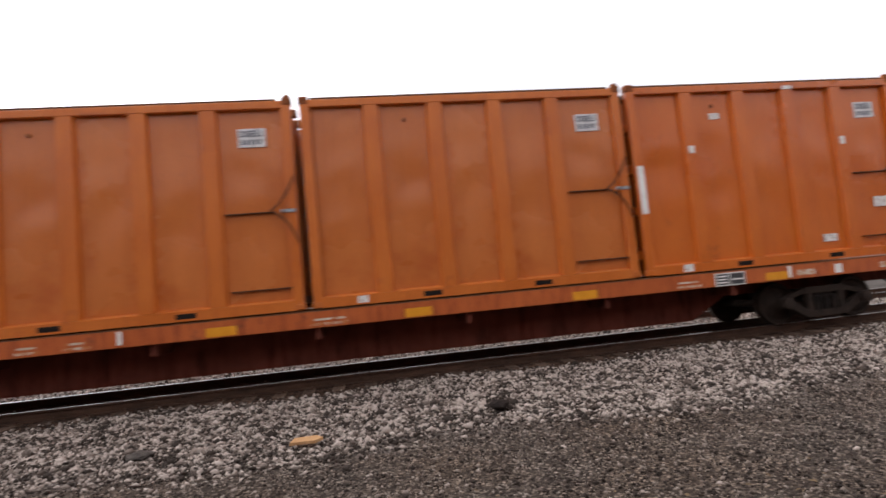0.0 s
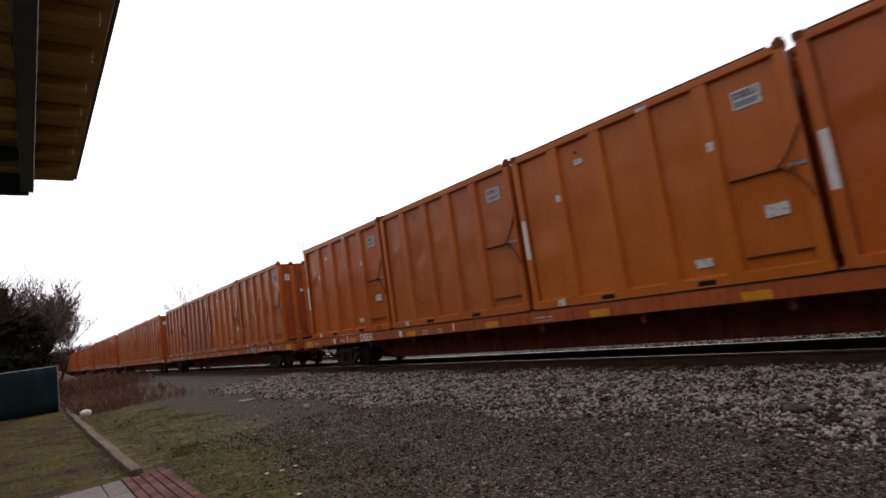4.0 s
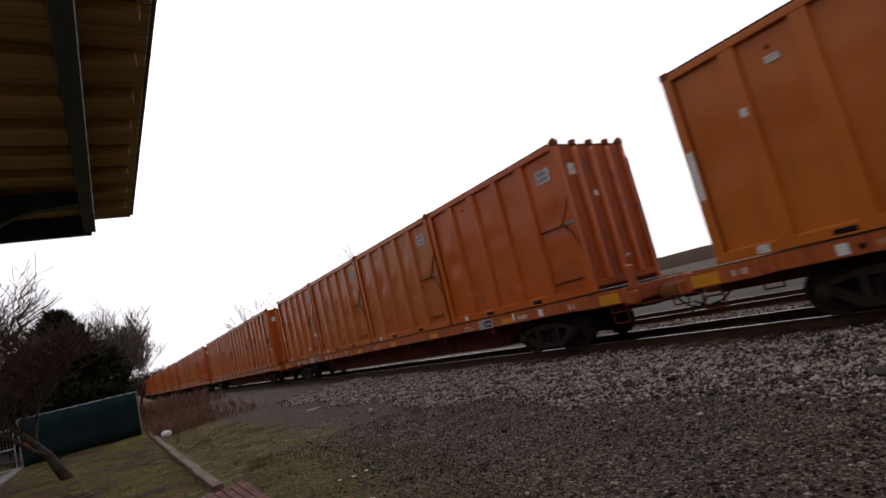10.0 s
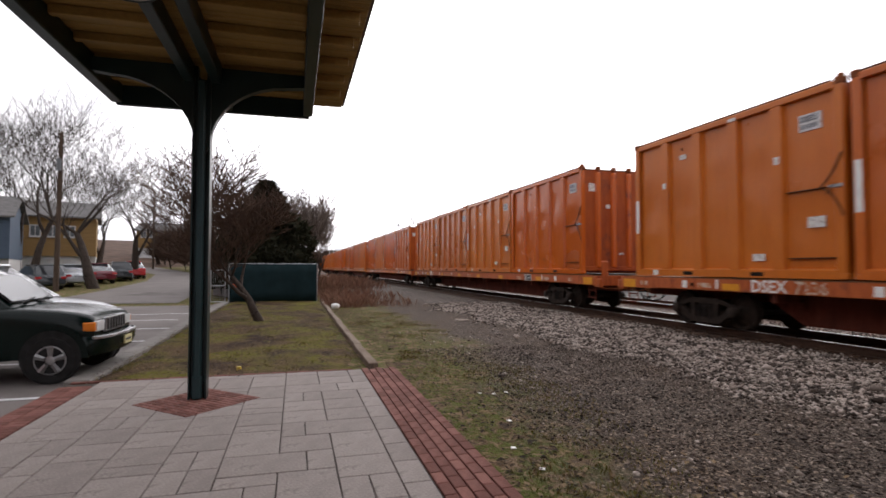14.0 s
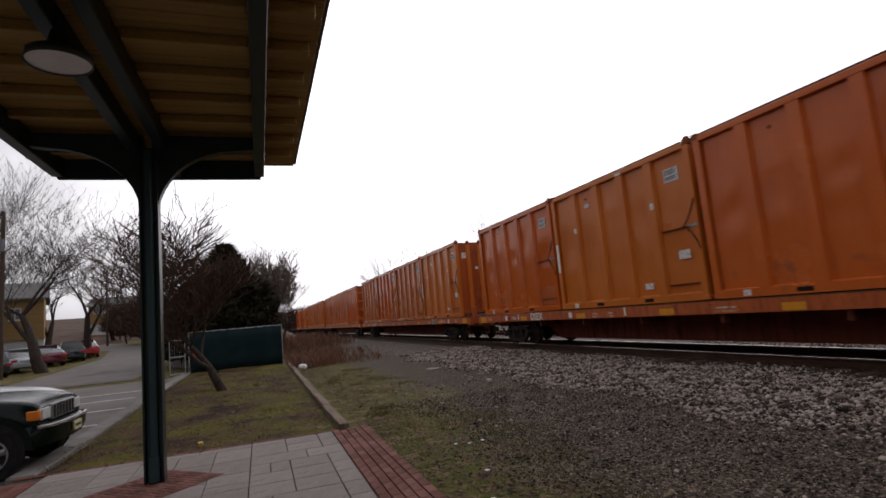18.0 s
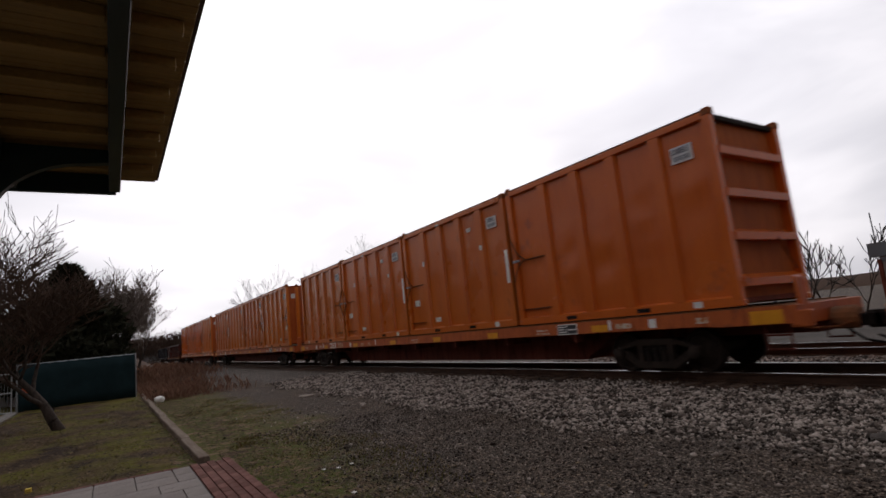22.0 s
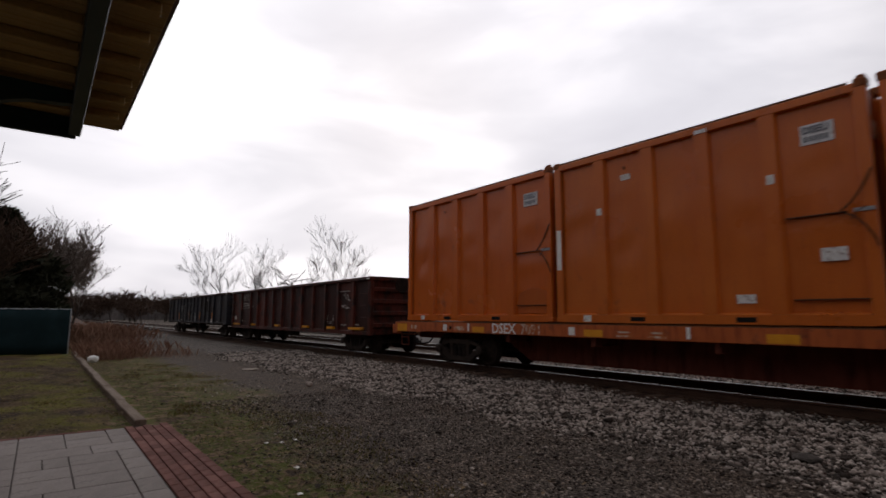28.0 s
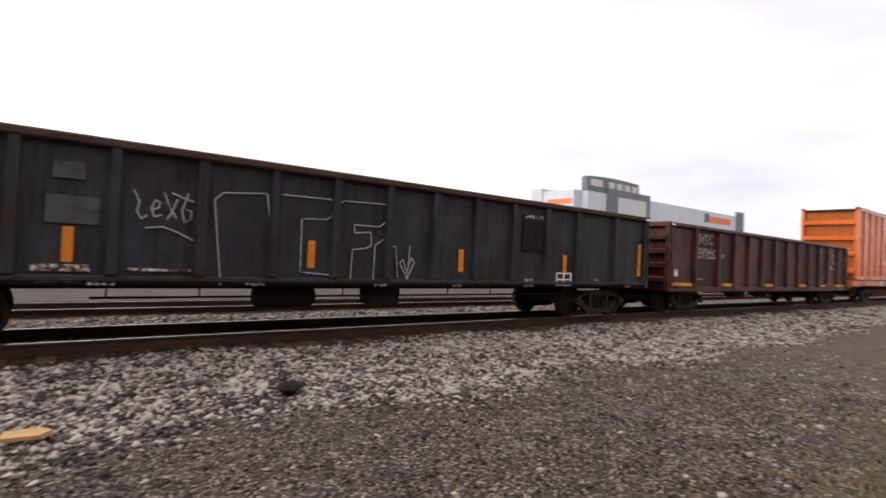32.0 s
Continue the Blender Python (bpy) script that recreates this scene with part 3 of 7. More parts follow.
# ---------------------------------------------------------------- ground and track
def slope(x):
    """The land on the road side climbs gently away from the platform."""
    return min(6.0, max(0.0, -x - 26.0) * 0.031)


def build_ground():
    bm = bmesh.new()
    # cross-section of the land, (y, z): road side, platform side, gravel, ballast shoulder, track bed, land beyond
    cut = [(-400, -0.10), (-60, -0.10), (-12, -0.10), (-5, -0.10), (-3.3, -0.10), (-2.6, -0.05), (1.6, -0.04), (3.0, -0.05), (5.4, -0.06), (6.6, -0.03), (8.7, 0.0), (9.2, 0.0),
           (12.5, 0.0), (13.0, -0.03), (13.6, 0.0), (16.8, 0.0), (18.0, -0.2), (24, -0.25), (60, -0.2), (400, 0.5), (1500, 4)]
    xs = [-1500, -600, -300, -200, -140, -100, -70, -50, -36, -26, -18, -12, -8, -4, 0, 4, 8, 14, 24, 40, 70, 120, 300, 1500]
    grid = [[bm.verts.new((x, y, z + (slope(x) if y <= -5 else 0))) for y, z in cut] for x in xs]
    for a, c in zip(grid, grid[1:]):
        for k in range(len(cut) - 1):
            bm.faces.new((a[k], c[k], c[k + 1], a[k + 1]))
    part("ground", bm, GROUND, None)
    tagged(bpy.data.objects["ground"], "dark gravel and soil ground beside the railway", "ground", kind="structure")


def stones(name, count, region, size, mat_, label, zf, seed):
    """Loose stones: squashed, skewed octahedra, as one mesh of stuff."""
    rng = np.random.default_rng(seed)
    x0, x1, y0, y1 = region
    # denser where the region is broadest near the middle of the plan
    x = rng.uniform(x0, x1, count)
    y = rng.uniform(y0, y1, count)
    y += 0.25 * np.sin(x * 1.3) + rng.normal(0, 0.22, count)
    r = size * rng.lognormal(0, 0.35, count)
    base = np.array([(1, 0, 0), (-1, 0, 0), (0, 1, 0), (0, -1, 0), (0, 0, 0.8), (0, 0, -0.6)], float)
    faces = np.array([(0, 2, 4), (2, 1, 4), (1, 3, 4), (3, 0, 4), (2, 0, 5), (1, 2, 5), (3, 1, 5), (0, 3, 5)])
    v = base[None] * (1 + rng.uniform(-0.45, 0.45, (count, 6, 3))) + rng.uniform(-0.22, 0.22, (count, 6, 3))
    ang = rng.uniform(0, 6.283, count)
    tilt = rng.uniform(-0.6, 0.6, count)
    ca, sa, ct, st = np.cos(ang), np.sin(ang), np.cos(tilt), np.sin(tilt)
    vy = v[:, :, 1] * ct[:, None] - v[:, :, 2] * st[:, None]
    vz = v[:, :, 1] * st[:, None] + v[:, :, 2] * ct[:, None]
    vx = v[:, :, 0] * ca[:, None] - vy * sa[:, None]
    vy = v[:, :, 0] * sa[:, None] + vy * ca[:, None]
    z = zf(y) + r * 0.25
    p = np.stack([vx * r[:, None] + x[:, None], vy * r[:, None] + y[:, None], vz * r[:, None] * 0.8 + z[:, None]], 2).reshape(-1, 3)
    f = (faces[None] + (6 * np.arange(count))[:, None, None]).reshape(-1, 3)
    me = bpy.data.meshes.new(name)
    me.vertices.add(len(p))
    me.vertices.foreach_set("co", p.ravel())
    me.loops.add(f.size)
    me.loops.foreach_set("vertex_index", f.ravel())
    me.polygons.add(len(f))
    me.polygons.foreach_set("loop_start", np.arange(0, f.size, 3))
    me.update(calc_edges=True)
    me.validate()
    me.materials.append(mat_)
    tagged(new(name, me), label, "stones", kind="stuff")


def land(y):
    return np.interp(y, [1.6, 3.0, 5.4, 6.6, 8.7, 16.8, 18], [-0.04, -0.05, -0.06, -0.03, 0.0, 0.0, -0.2])


def build_rails():
    def rail_mesh():
        bm = bmesh.new()
        half = [(0.070, 0.0), (0.070, 0.012), (0.012, 0.030), (0.010, 0.130), (0.036, 0.140), (0.036, 0.166), (0.028, 0.172)]
        outline = half + [(-a, c) for a, c in half[::-1]]
        va = [bm.verts.new((-300, y, z)) for y, z in outline]
        vc = [bm.verts.new((300, y, z)) for y, z in outline]
        n = len(outline)
        for i in range(n):
            bm.faces.new((va[i], vc[i], vc[(i + 1) % n], va[(i + 1) % n]))
        return mesh_of("rail", bm, RAIL_SIDE)

    def head_mesh():
        bm = bmesh.new()
        box(bm, -300, 300, -0.027, 0.027, 0.171, 0.1745)
        return mesh_of("rail_head", bm, RAIL_TOP)

    rail, head = rail_mesh(), head_mesh()
    bm = bmesh.new()
    box(bm, -0.11, 0.11, -1.3, 1.3, -0.16, 0.0, bevel=0.012)
    tie = mesh_of("tie", bm, TIE)
    bm = bmesh.new()
    box(bm, -0.09, 0.09, -0.15, 0.15, 0.0, 0.012)
    box(bm, -0.05, -0.02, 0.075, 0.11, 0.012, 0.04)
    box(bm, 0.02, 0.05, -0.11, -0.075, 0.012, 0.04)
    plate = mesh_of("tie_plate", bm, RAIL_SIDE)
    for name, y, ties in (("railway_track", TRACK_Y, 150), ("railway_track", FAR_TRACK_Y, 60)):
        tr = thing(name, "steel rails spiked to weathered wooden ties in ballast", "railway track", kind="structure", at=pose(0, y, RAIL_Z - 0.1745))
        for s in (-0.752, 0.752):
            o = new("rail", rail)
            o.parent, o.matrix_basis = tr, pose(0, s, 0)
            h = new("rail_head", head)
            h.parent = o
            tagged(h, "polished bright rail head")
        for k in range(ties):
            x = (-52 if ties > 100 else -26) + 0.52 * k
            o = new("tie", tie)
            o.parent, o.matrix_basis = tr, pose(x + 0.03 * math.sin(7.1 * k), 0.05 * math.sin(3.3 * k), 0.004, 0, 0, 1.2 * math.sin(5 * k))
            if ties > 100 and -14 < x < 9:
                for s in (-0.752, 0.752):
                    q = new("tie_plate", plate)
                    q.parent, q.matrix_basis = o, pose(0, s, 0)


# ---------------------------------------------------------------- platform, lawn, lot
def build_platform():
    x0, x1 = -8.95, 9.0
    bm = bmesh.new()
    box(bm, -9.06, 5.56, -2.98, 1.64, -0.3, -0.02)
    ob = part("pavement", bm, JOINT, None)
    tagged(ob, "light grey stamped pavers bordered by red brick", "platform", kind="structure")
    ob.matrix_basis = SKEW

    def piece(cache, name, w, d, mat_, x, y, rz=0.0, z=0.0, h=0.05):
        key = (name, round(w, 3), round(d, 3))
        if key not in cache:
            b = bmesh.new()
            box(b, -w / 2 + 0.005, w / 2 - 0.005, -d / 2 + 0.005, d / 2 - 0.005, -h, 0, bevel=0.005)
            cache[key] = mesh_of(name, b, mat_)
        o = new(name, cache[key])
        o.parent = ob
        o.matrix_basis = pose(x, y, z, 0.25 * math.sin(9 * x + 3 * y), 0.25 * math.sin(5 * x + 7 * y), rz)
        return o

    cache = {}
    rng = random.Random(4)
    # random ashlar of stamped stones on a square module
    centre, half = (-7.42, -1.06), 0.72
    u, v = 0.2285, 3.66 / 16   # the module
    cols, lanes = 63, 16
    taken = set()
    for i in range(cols):
        for j in range(lanes):
            if (i, j) in taken:
                continue
            shapes = [(2, 2), (2, 3), (3, 2), (2, 1), (1, 2), (2, 2), (3, 2), (1, 3)]
            rng.shuffle(shapes)
            for w, d in shapes + [(1, 1)]:
                cells = [(i + a, j + c) for a in range(w) for c in range(d)]
                if i + w <= cols and j + d <= lanes and not taken.intersection(cells):
                    break
            taken.update(cells)
            piece(cache, "paver", w * u, d * v, PAVER, x0 + (i + w / 2) * u, -2.58 + (j + d / 2) * v, rng.uniform(-0.25, 0.25))
    # the track side border: five rows of stretchers in broken bond
    for k in range(67):
        for j in range(5):
            piece(cache, "brick", 0.215, 0.107, BRICK, -8.93 + 0.215 * k + (0.107 if j % 2 else 0.0), 1.144 + 0.108 * j, 0, 0.001 * j)
    for k in range(19):   # the far end
        piece(cache, "brick", 0.1, 0.2, BRICK, -9.0, -2.85 + 0.205 * k, 0, 0.003)
    for k in range(60):   # the lot side
        for j in range(2):
            piece(cache, "brick", 0.1, 0.2, BRICK, -8.65 + 0.1 * k, -2.89 + 0.2 * j, 0, 0.002)
    # the rest of the lot side border, behind the camera
    bm = bmesh.new()
    for k in range(60, 141):
        for j in range(2):
            box(bm, -8.695 + 0.1 * k, -8.605 + 0.1 * k, -2.985 + 0.2 * j, -2.795 + 0.2 * j, -0.05, 0.002)
    tagged(part("brick_border", bm, BRICK, ob), "", "", "", "stuff")
    # the brick diamond round the post
    n = 7
    u = half * math.sqrt(2) / 2 / n * 2 * 0.5
    for i in range(n):
        for j in range(n * 2):
            a = (i + 0.5) * 2 * half / math.sqrt(2) / n - half / math.sqrt(2)
            c = (j + 0.5) * half / math.sqrt(2) / n - half / math.sqrt(2)
            px, py = (a + c) / math.sqrt(2), (a - c) / math.sqrt(2)
            piece(cache, "brick", 2 * half / math.sqrt(2) / n, half / math.sqrt(2) / n, BRICK, centre[0] + px, centre[1] + py, 45, 0.006)


def build_lawn_and_lot():
    rng = random.Random(8)
    bm = bmesh.new()
    nx, ny = 60, 16
    grid = []
    for i in range(nx + 1):
        x = -9.06 - (27.6 - 9.06) * i / nx
        grid.append([bm.verts.new((x, -2.72 + 4.00 * j / ny, -0.06 + 0.05 * noise.noise((x * 0.9, j * 0.3, 0)) + (0.04 if 0 < j < ny else 0))) for j in range(ny + 1)])
    for a, c in zip(grid, grid[1:]):
        for j in range(ny):
            bm.faces.new((a[j], a[j + 1], c[j + 1], c[j]))
    tagged(part("lawn", bm, LAWN, None, smooth=True), "patchy winter lawn with bare earth", "lawn", kind="structure")
    # timber edging on the track side
    ed = thing("lawn_edging", "weathered timber edging along the lawn", "edging", kind="structure")
    for k in range(8):
        a = -9.07 - 2.28 * k
        b = bmesh.new()
        box(b, a - 2.26, a, 1.22, 1.37, -0.15, 0.07, bevel=0.012)
        part("timber", b, TIMBER, ed, at=pose(0, 0.02 * (k % 2) + 0.025 * max(0, k - 1), 0.006 * (k % 3)))
    # concrete kerb on the lot side
    kb = thing("lot_kerb", "pale concrete kerb between lawn and car park", "kerb", kind="structure")
    for k in range(7):
        a = -9.07 - 2.6 * k
        b = bmesh.new()
        box(b, a - 2.59, a, -3.06, -2.72, -0.2, 0.02, bevel=0.02)
        part("kerb_stone", b, CONCRETE, kb)
    # asphalt of the lot and the road that bends away
    bm = bmesh.new()
    box(bm, -27.5, 30, -26, -2.985, -0.3, -0.085)
    tagged(part("car_park", bm, ASPHALT, None), "worn grey asphalt car park with white bay lines", "car park", kind="structure")
    bm = bmesh.new()
    edges = [(-27.5, -5.0, -11.2), (-36, -5.0, -10.6), (-46, -5.3, -10.6), (-58, -8.6, -12.6), (-72, -14.0, -18.5), (-92, -22.5, -28)]
    pts = []
    for a, near, far in edges:
        pts.append((bm.verts.new((a, near, slope(a) - 0.075)), bm.verts.new((a, far, slope(a) - 0.075))))
    for p, q in zip(pts, pts[1:]):
        bm.faces.new((p[0], q[0], q[1], p[1]))
    tagged(part("road", bm, ASPHALT, None), "grey asphalt road curving uphill past houses", "road", kind="structure")
    for k, (xa, xb, y0, y1) in enumerate([(-11.5, -11.4, -7.6, -3.1), (-14.2, -14.1, -7.6, -3.1), (-16.9, -16.8, -7.6, -3.1), (-19.5, -19.4, -7.6, -3.5), (-21.9, -21.8, -7.6, -3.5), (-8.6, -8.5, -7.6, -3.1)]):
        b = bmesh.new()
        box(b, xa, xb, y0, y1, -0.10, -0.081)
        tagged(part("bay_line", b, WHITE_LINE, None), "worn white parking bay line on asphalt", "road marking", "bay lines", "structure")
    # rising bank behind the road
    bm = bmesh.new()
    vs = []
    for a, h in ((-62, 0.7), (-80, 2.4), (-115, 5.0), (-200, 10)):
        vs.append([bm.verts.new((a + 12 * math.sin(j), -150 + 13 * j, h + 0.3 * math.sin(2 * j) - max(0, (j - 9)) * h * 0.14)) for j in range(12)])
    for p, q in zip(vs, vs[1:]):
        for j in range(11):
            bm.faces.new((p[j], p[j + 1], q[j + 1], q[j]))
    tagged(part("hillside", bm, BANK, None, smooth=True), "brown winter bank rising behind the road", "hillside", kind="structure")


def build_verge_bank():
    """A low weedy bank that rises beside the line beyond the fence."""
    bm = bmesh.new()
    rows = []
    for i in range(25):
        x = -41 - 5.0 * i
        u = min(1.0, i / 5)
        rows.append([bm.verts.new((x, y, -0.12 + u * (h * (1 + 0.25 * noise.noise((x * 0.07, y * 0.4, 2)))))) for y, h in ((-4.4, 0.0), (-3.2, 0.9), (-1.5, 1.9), (0.6, 2.3), (2.4, 1.9), (4.2, 1.0), (5.6, 0.35), (6.9, 0.08))])
    for p, q in zip(rows, rows[1:]):
        for j in range(7):
            bm.faces.new((p[j], p[j + 1], q[j + 1], q[j]))
    tagged(part("verge_bank", bm, BANK, None, smooth=True), "low reddish-brown weedy bank beside the railway", "bank", kind="structure")
    bm = bmesh.new()
    vs = []
    for k in range(241):
        y = -170 + k
        h = 8.5 - 0.028 * max(0, y) + 1.6 * noise.noise((y * 0.05, 3, 0)) + 1.3 * noise.noise((y * 0.23, 7, 0)) + 0.8 * noise.noise((y * 0.9, 9, 0))
        vs.append((bm.verts.new((-236, y, -0.5)), bm.verts.new((-238 + 2 * noise.noise((y * 0.4, 1, 0)), y, h * 0.6)), bm.verts.new((-242, y, h)), bm.verts.new((-262, y, h * 0.5))))
    for p, q in zip(vs, vs[1:]):
        for i in range(3):
            bm.faces.new((p[i], q[i], q[i + 1], p[i + 1]))
    tagged(part("wooded_ridge", bm, HAZY_WOOD, None), "dark leafless wooded ridge where the line ends", "ridge", kind="backdrop")


def build_far_lot():
    bm = bmesh.new()
    box(bm, -40, 60, 19.5, 27.0, -0.6, -0.12)
    tagged(part("service_yard", bm, YARD, None), "brown gravelled yard beyond the tracks", "yard", kind="structure")


def build_canopy():
    can = thing("platform_canopy", "dark green timber canopy with ochre board ceiling", "canopy", kind="", at=SKEW)
    xa, xb = -8.8, 5.4
    yc = -1.09
    zb = 3.93
    bw = 1.30
    # posts with their curved brackets
    for px in (-7.6, 3.2):
        bm = bmesh.new()
        box(bm, px - 0.015, px + 0.015, yc - 0.085, yc + 0.085, 0.0, zb + 0.05)
        post = part("post", bm, GREEN_PAINT, can, "dark green steel post with a teal downpipe in its channel")
        for s in (-1, 1):
            bm = bmesh.new()
            box(bm, px - 0.10, px + 0.10, *sorted((yc + s * 0.085, yc + s * 0.105)), 0.0, zb + 0.05, bevel=0.004)
            part("flange", bm, GREEN_PAINT, post)
        bm = bmesh.new()
        box(bm, px + 0.018, px + 0.115, yc - 0.046, yc + 0.046, 0.03, zb + 0.02, bevel=0.022)
        pipe = part("downpipe", bm, TEAL_PIPE, post, "teal painted downpipe")
        bm = bmesh.new()
        box(bm, px + 0.017, px + 0.126, yc - 0.057, yc + 0.057, 0.0, 0.30, bevel=0.022)
        part("collar", bm, TEAL_PIPE, pipe)
        for s in (-1, 1):
            bm = bmesh.new()
            n = 20
            inner, outer = [], []
            for k in range(n + 1):
                a = math.pi / 2 * k / n
                inner.append((1.05 - 0.955 * math.cos(a), 3.15 + 0.80 * math.sin(a)))
            outline = [(0.05, 3.05)] + inner + [(1.24, 3.97), (1.24, 4.13), (0.05, 4.13)]
            va = [bm.verts.new((px - 0.06, yc + s * y, z)) for y, z in outline]
            vb = [bm.verts.new((px + 0.06, yc + s * y, z)) for y, z in outline]
            # filled as a fan about the post's head
            m = len(outline)
            for i in range(m):
                bm.faces.new((va[i], vb[i], vb[(i + 1) % m], va[(i + 1) % m]))
            bm.faces.new(va)
            bm.faces.new(vb)
            bmesh.ops.triangulate(bm, faces=[f for f in bm.faces if len(f.verts) > 4])
            part("bracket", bm, GREEN_PAINT, can, "curved dark green bracket")
    # long beams over the brackets and the end boards
    for name, y, w, h in (("eaves_beam", yc + bw, 0.07, 0.26), ("eaves_beam", yc - bw, 0.07, 0.26), ("ridge_beam", yc - 0.16, 0.06, 0.22), ("ridge_beam", yc + 0.16, 0.06, 0.22)):
        bm = bmesh.new()
        box(bm, xa + 0.05, xb - 0.05, y - w, y + w, zb, zb + h, bevel=0.01)
        part(name, bm, GREEN_PAINT, can)
    for x in (xa, xb):
        bm = bmesh.new()
        box(bm, x - 0.04, x + 0.04, yc - bw - 0.02, yc + bw + 0.02, zb - 0.02, zb + 0.26, bevel=0.01)
        part("end_board", bm, GREEN_PAINT, can)
    # the ceiling: a sheet of narrow boards in one mesh, with the purlins below it
    bm = bmesh.new()
    box(bm, 0, 0.086, yc - 1.63, yc + 1.83, zb + 0.27, zb + 0.30, bevel=0.004)
    board = mesh_of("ceiling_board", bm, SOFFIT)
    for k in range(155):
        o = new("ceiling_board", board)
        o.parent = can
        o.matrix_basis = pose(xa - 0.25 + 0.092 * k, 0, 0.002 * (k % 3))
    x = xa + 0.55
    while x < xb:
        for ya, yb in ((yc - bw + 0.08, yc - 0.23), (yc + 0.23, yc + bw - 0.08), (yc + bw + 0.08, yc + 1.75), (yc - 1.46, yc - bw - 0.08)):
            bm = bmesh.new()
            box(bm, x - 0.045, x + 0.045, ya, yb, zb + 0.17, zb + 0.268, bevel=0.008)
            part("purlin", bm, SOFFIT, can)
        x += 0.62
    bm = bmesh.new()
    box(bm, xa - 0.28, xb + 0.08, yc - 1.67, yc + 1.87, zb + 0.305, zb + 0.36)
    part("roof_covering", bm, ROOF_TIN, can)
    # hanging lamp
    lamp = thing("pendant_lamp", "round enamelled lamp hanging from the canopy beam", "lamp", at=pose(-4.74, -1.21, 3.66))
    bm = bmesh.new()
    lathe(bm, [(0.02, 0.27), (0.05, 0.25), (0.08, 0.14), (0.20, 0.07), (0.215, 0.0), (0.205, 0.0), (0.19, 0.06), (0.04, 0.10)], sides=28)
    part("shade", bm, GREEN_PAINT, lamp, smooth=True)
    bm = bmesh.new()
    lathe(bm, [(0.203, 0.012), (0.203, 0.02)], sides=28)
    part("diffuser", bm, ENAMEL, lamp, "milky white diffuser")
    bm = bmesh.new()
    tube(bm, (0, 0, 0.26), (0, 0, 0.36), 0.03)
    part("stem", bm, GREEN_PAINT, lamp)


def build_fence():
    fe = thing("screened_fence", "chain-link fence hung with dark green windscreen cloth", "fence", at=pose(-27.4, 0, -0.08))
    bm = bmesh.new()
    n = 30
    cols = []
    for i in range(n + 1):
        y = -2.75 + 4.0 * i / n
        cols.append([bm.verts.new((0.03 * math.sin(3 * y) + 0.02 * j * math.sin(5 * y), y, 0.03 + 1.85 * j / 4 - 0.015 * (j == 4) * (i % 3))) for j in range(5)])
    for a, c in zip(cols, cols[1:]):
        for j in range(4):
            bm.faces.new((a[j], c[j], c[j + 1], a[j + 1]))
    ob = part("windscreen_cloth", bm, FENCE_CLOTH, fe, smooth=True)
    so = ob.modifiers.new("thick", "SOLIDIFY")
    so.thickness = 0.012
    for y in (-2.8, -1.45, -0.1, 1.27):
        bm = bmesh.new()
        tube(bm, (-0.13, y, -0.1), (-0.13, y, 1.9), 0.035, sides=10)
        part("fence_post", bm, GALV, fe)
    bm = bmesh.new()
    tube(bm, (-0.10, -2.8, 1.87), (-0.10, 1.27, 1.87), 0.022)
    part("top_rail", bm, GALV, fe)
    gate = thing("wire_gate", "small galvanised tube gate beside the fence", "gate", at=pose(-27.2, -3.55, -0.09))
    for a in ((0, 0, 0.08, 0, 0, 1.6), (0, 0.62, 0.08, 0, 0.62, 1.6), (0, 0, 0.1, 0, 0.62, 0.1), (0, 0, 1.58, 0, 0.62, 1.58), (0, 0, 0.85, 0, 0.62, 0.85)):
        bm = bmesh.new()
        tube(bm, a[:3], a[3:], 0.025)
        part("gate_tube", bm, GALV, gate)
    for k in range(5):
        bm = bmesh.new()
        tube(bm, (0, 0.1 * (k + 1), 0.1), (0, 0.1 * (k + 1), 1.58), 0.005, sides=5)
        part("gate_wire", bm, GALV, gate)
    # the fence goes on beside the lane with the same cloth
    sh = thing("low_shed", "low white-walled shed beyond the gate", "shed", at=pose(-33, -3.3, -0.1))
    box_part("wall", (-3.5, 0, -0.9, 0.9, 0, 1.9), WHITE_WALL, sh)
    box_part("roof", (-3.6, 0.1, -1.0, 1.0, 1.905, 1.98), SHINGLE, sh)


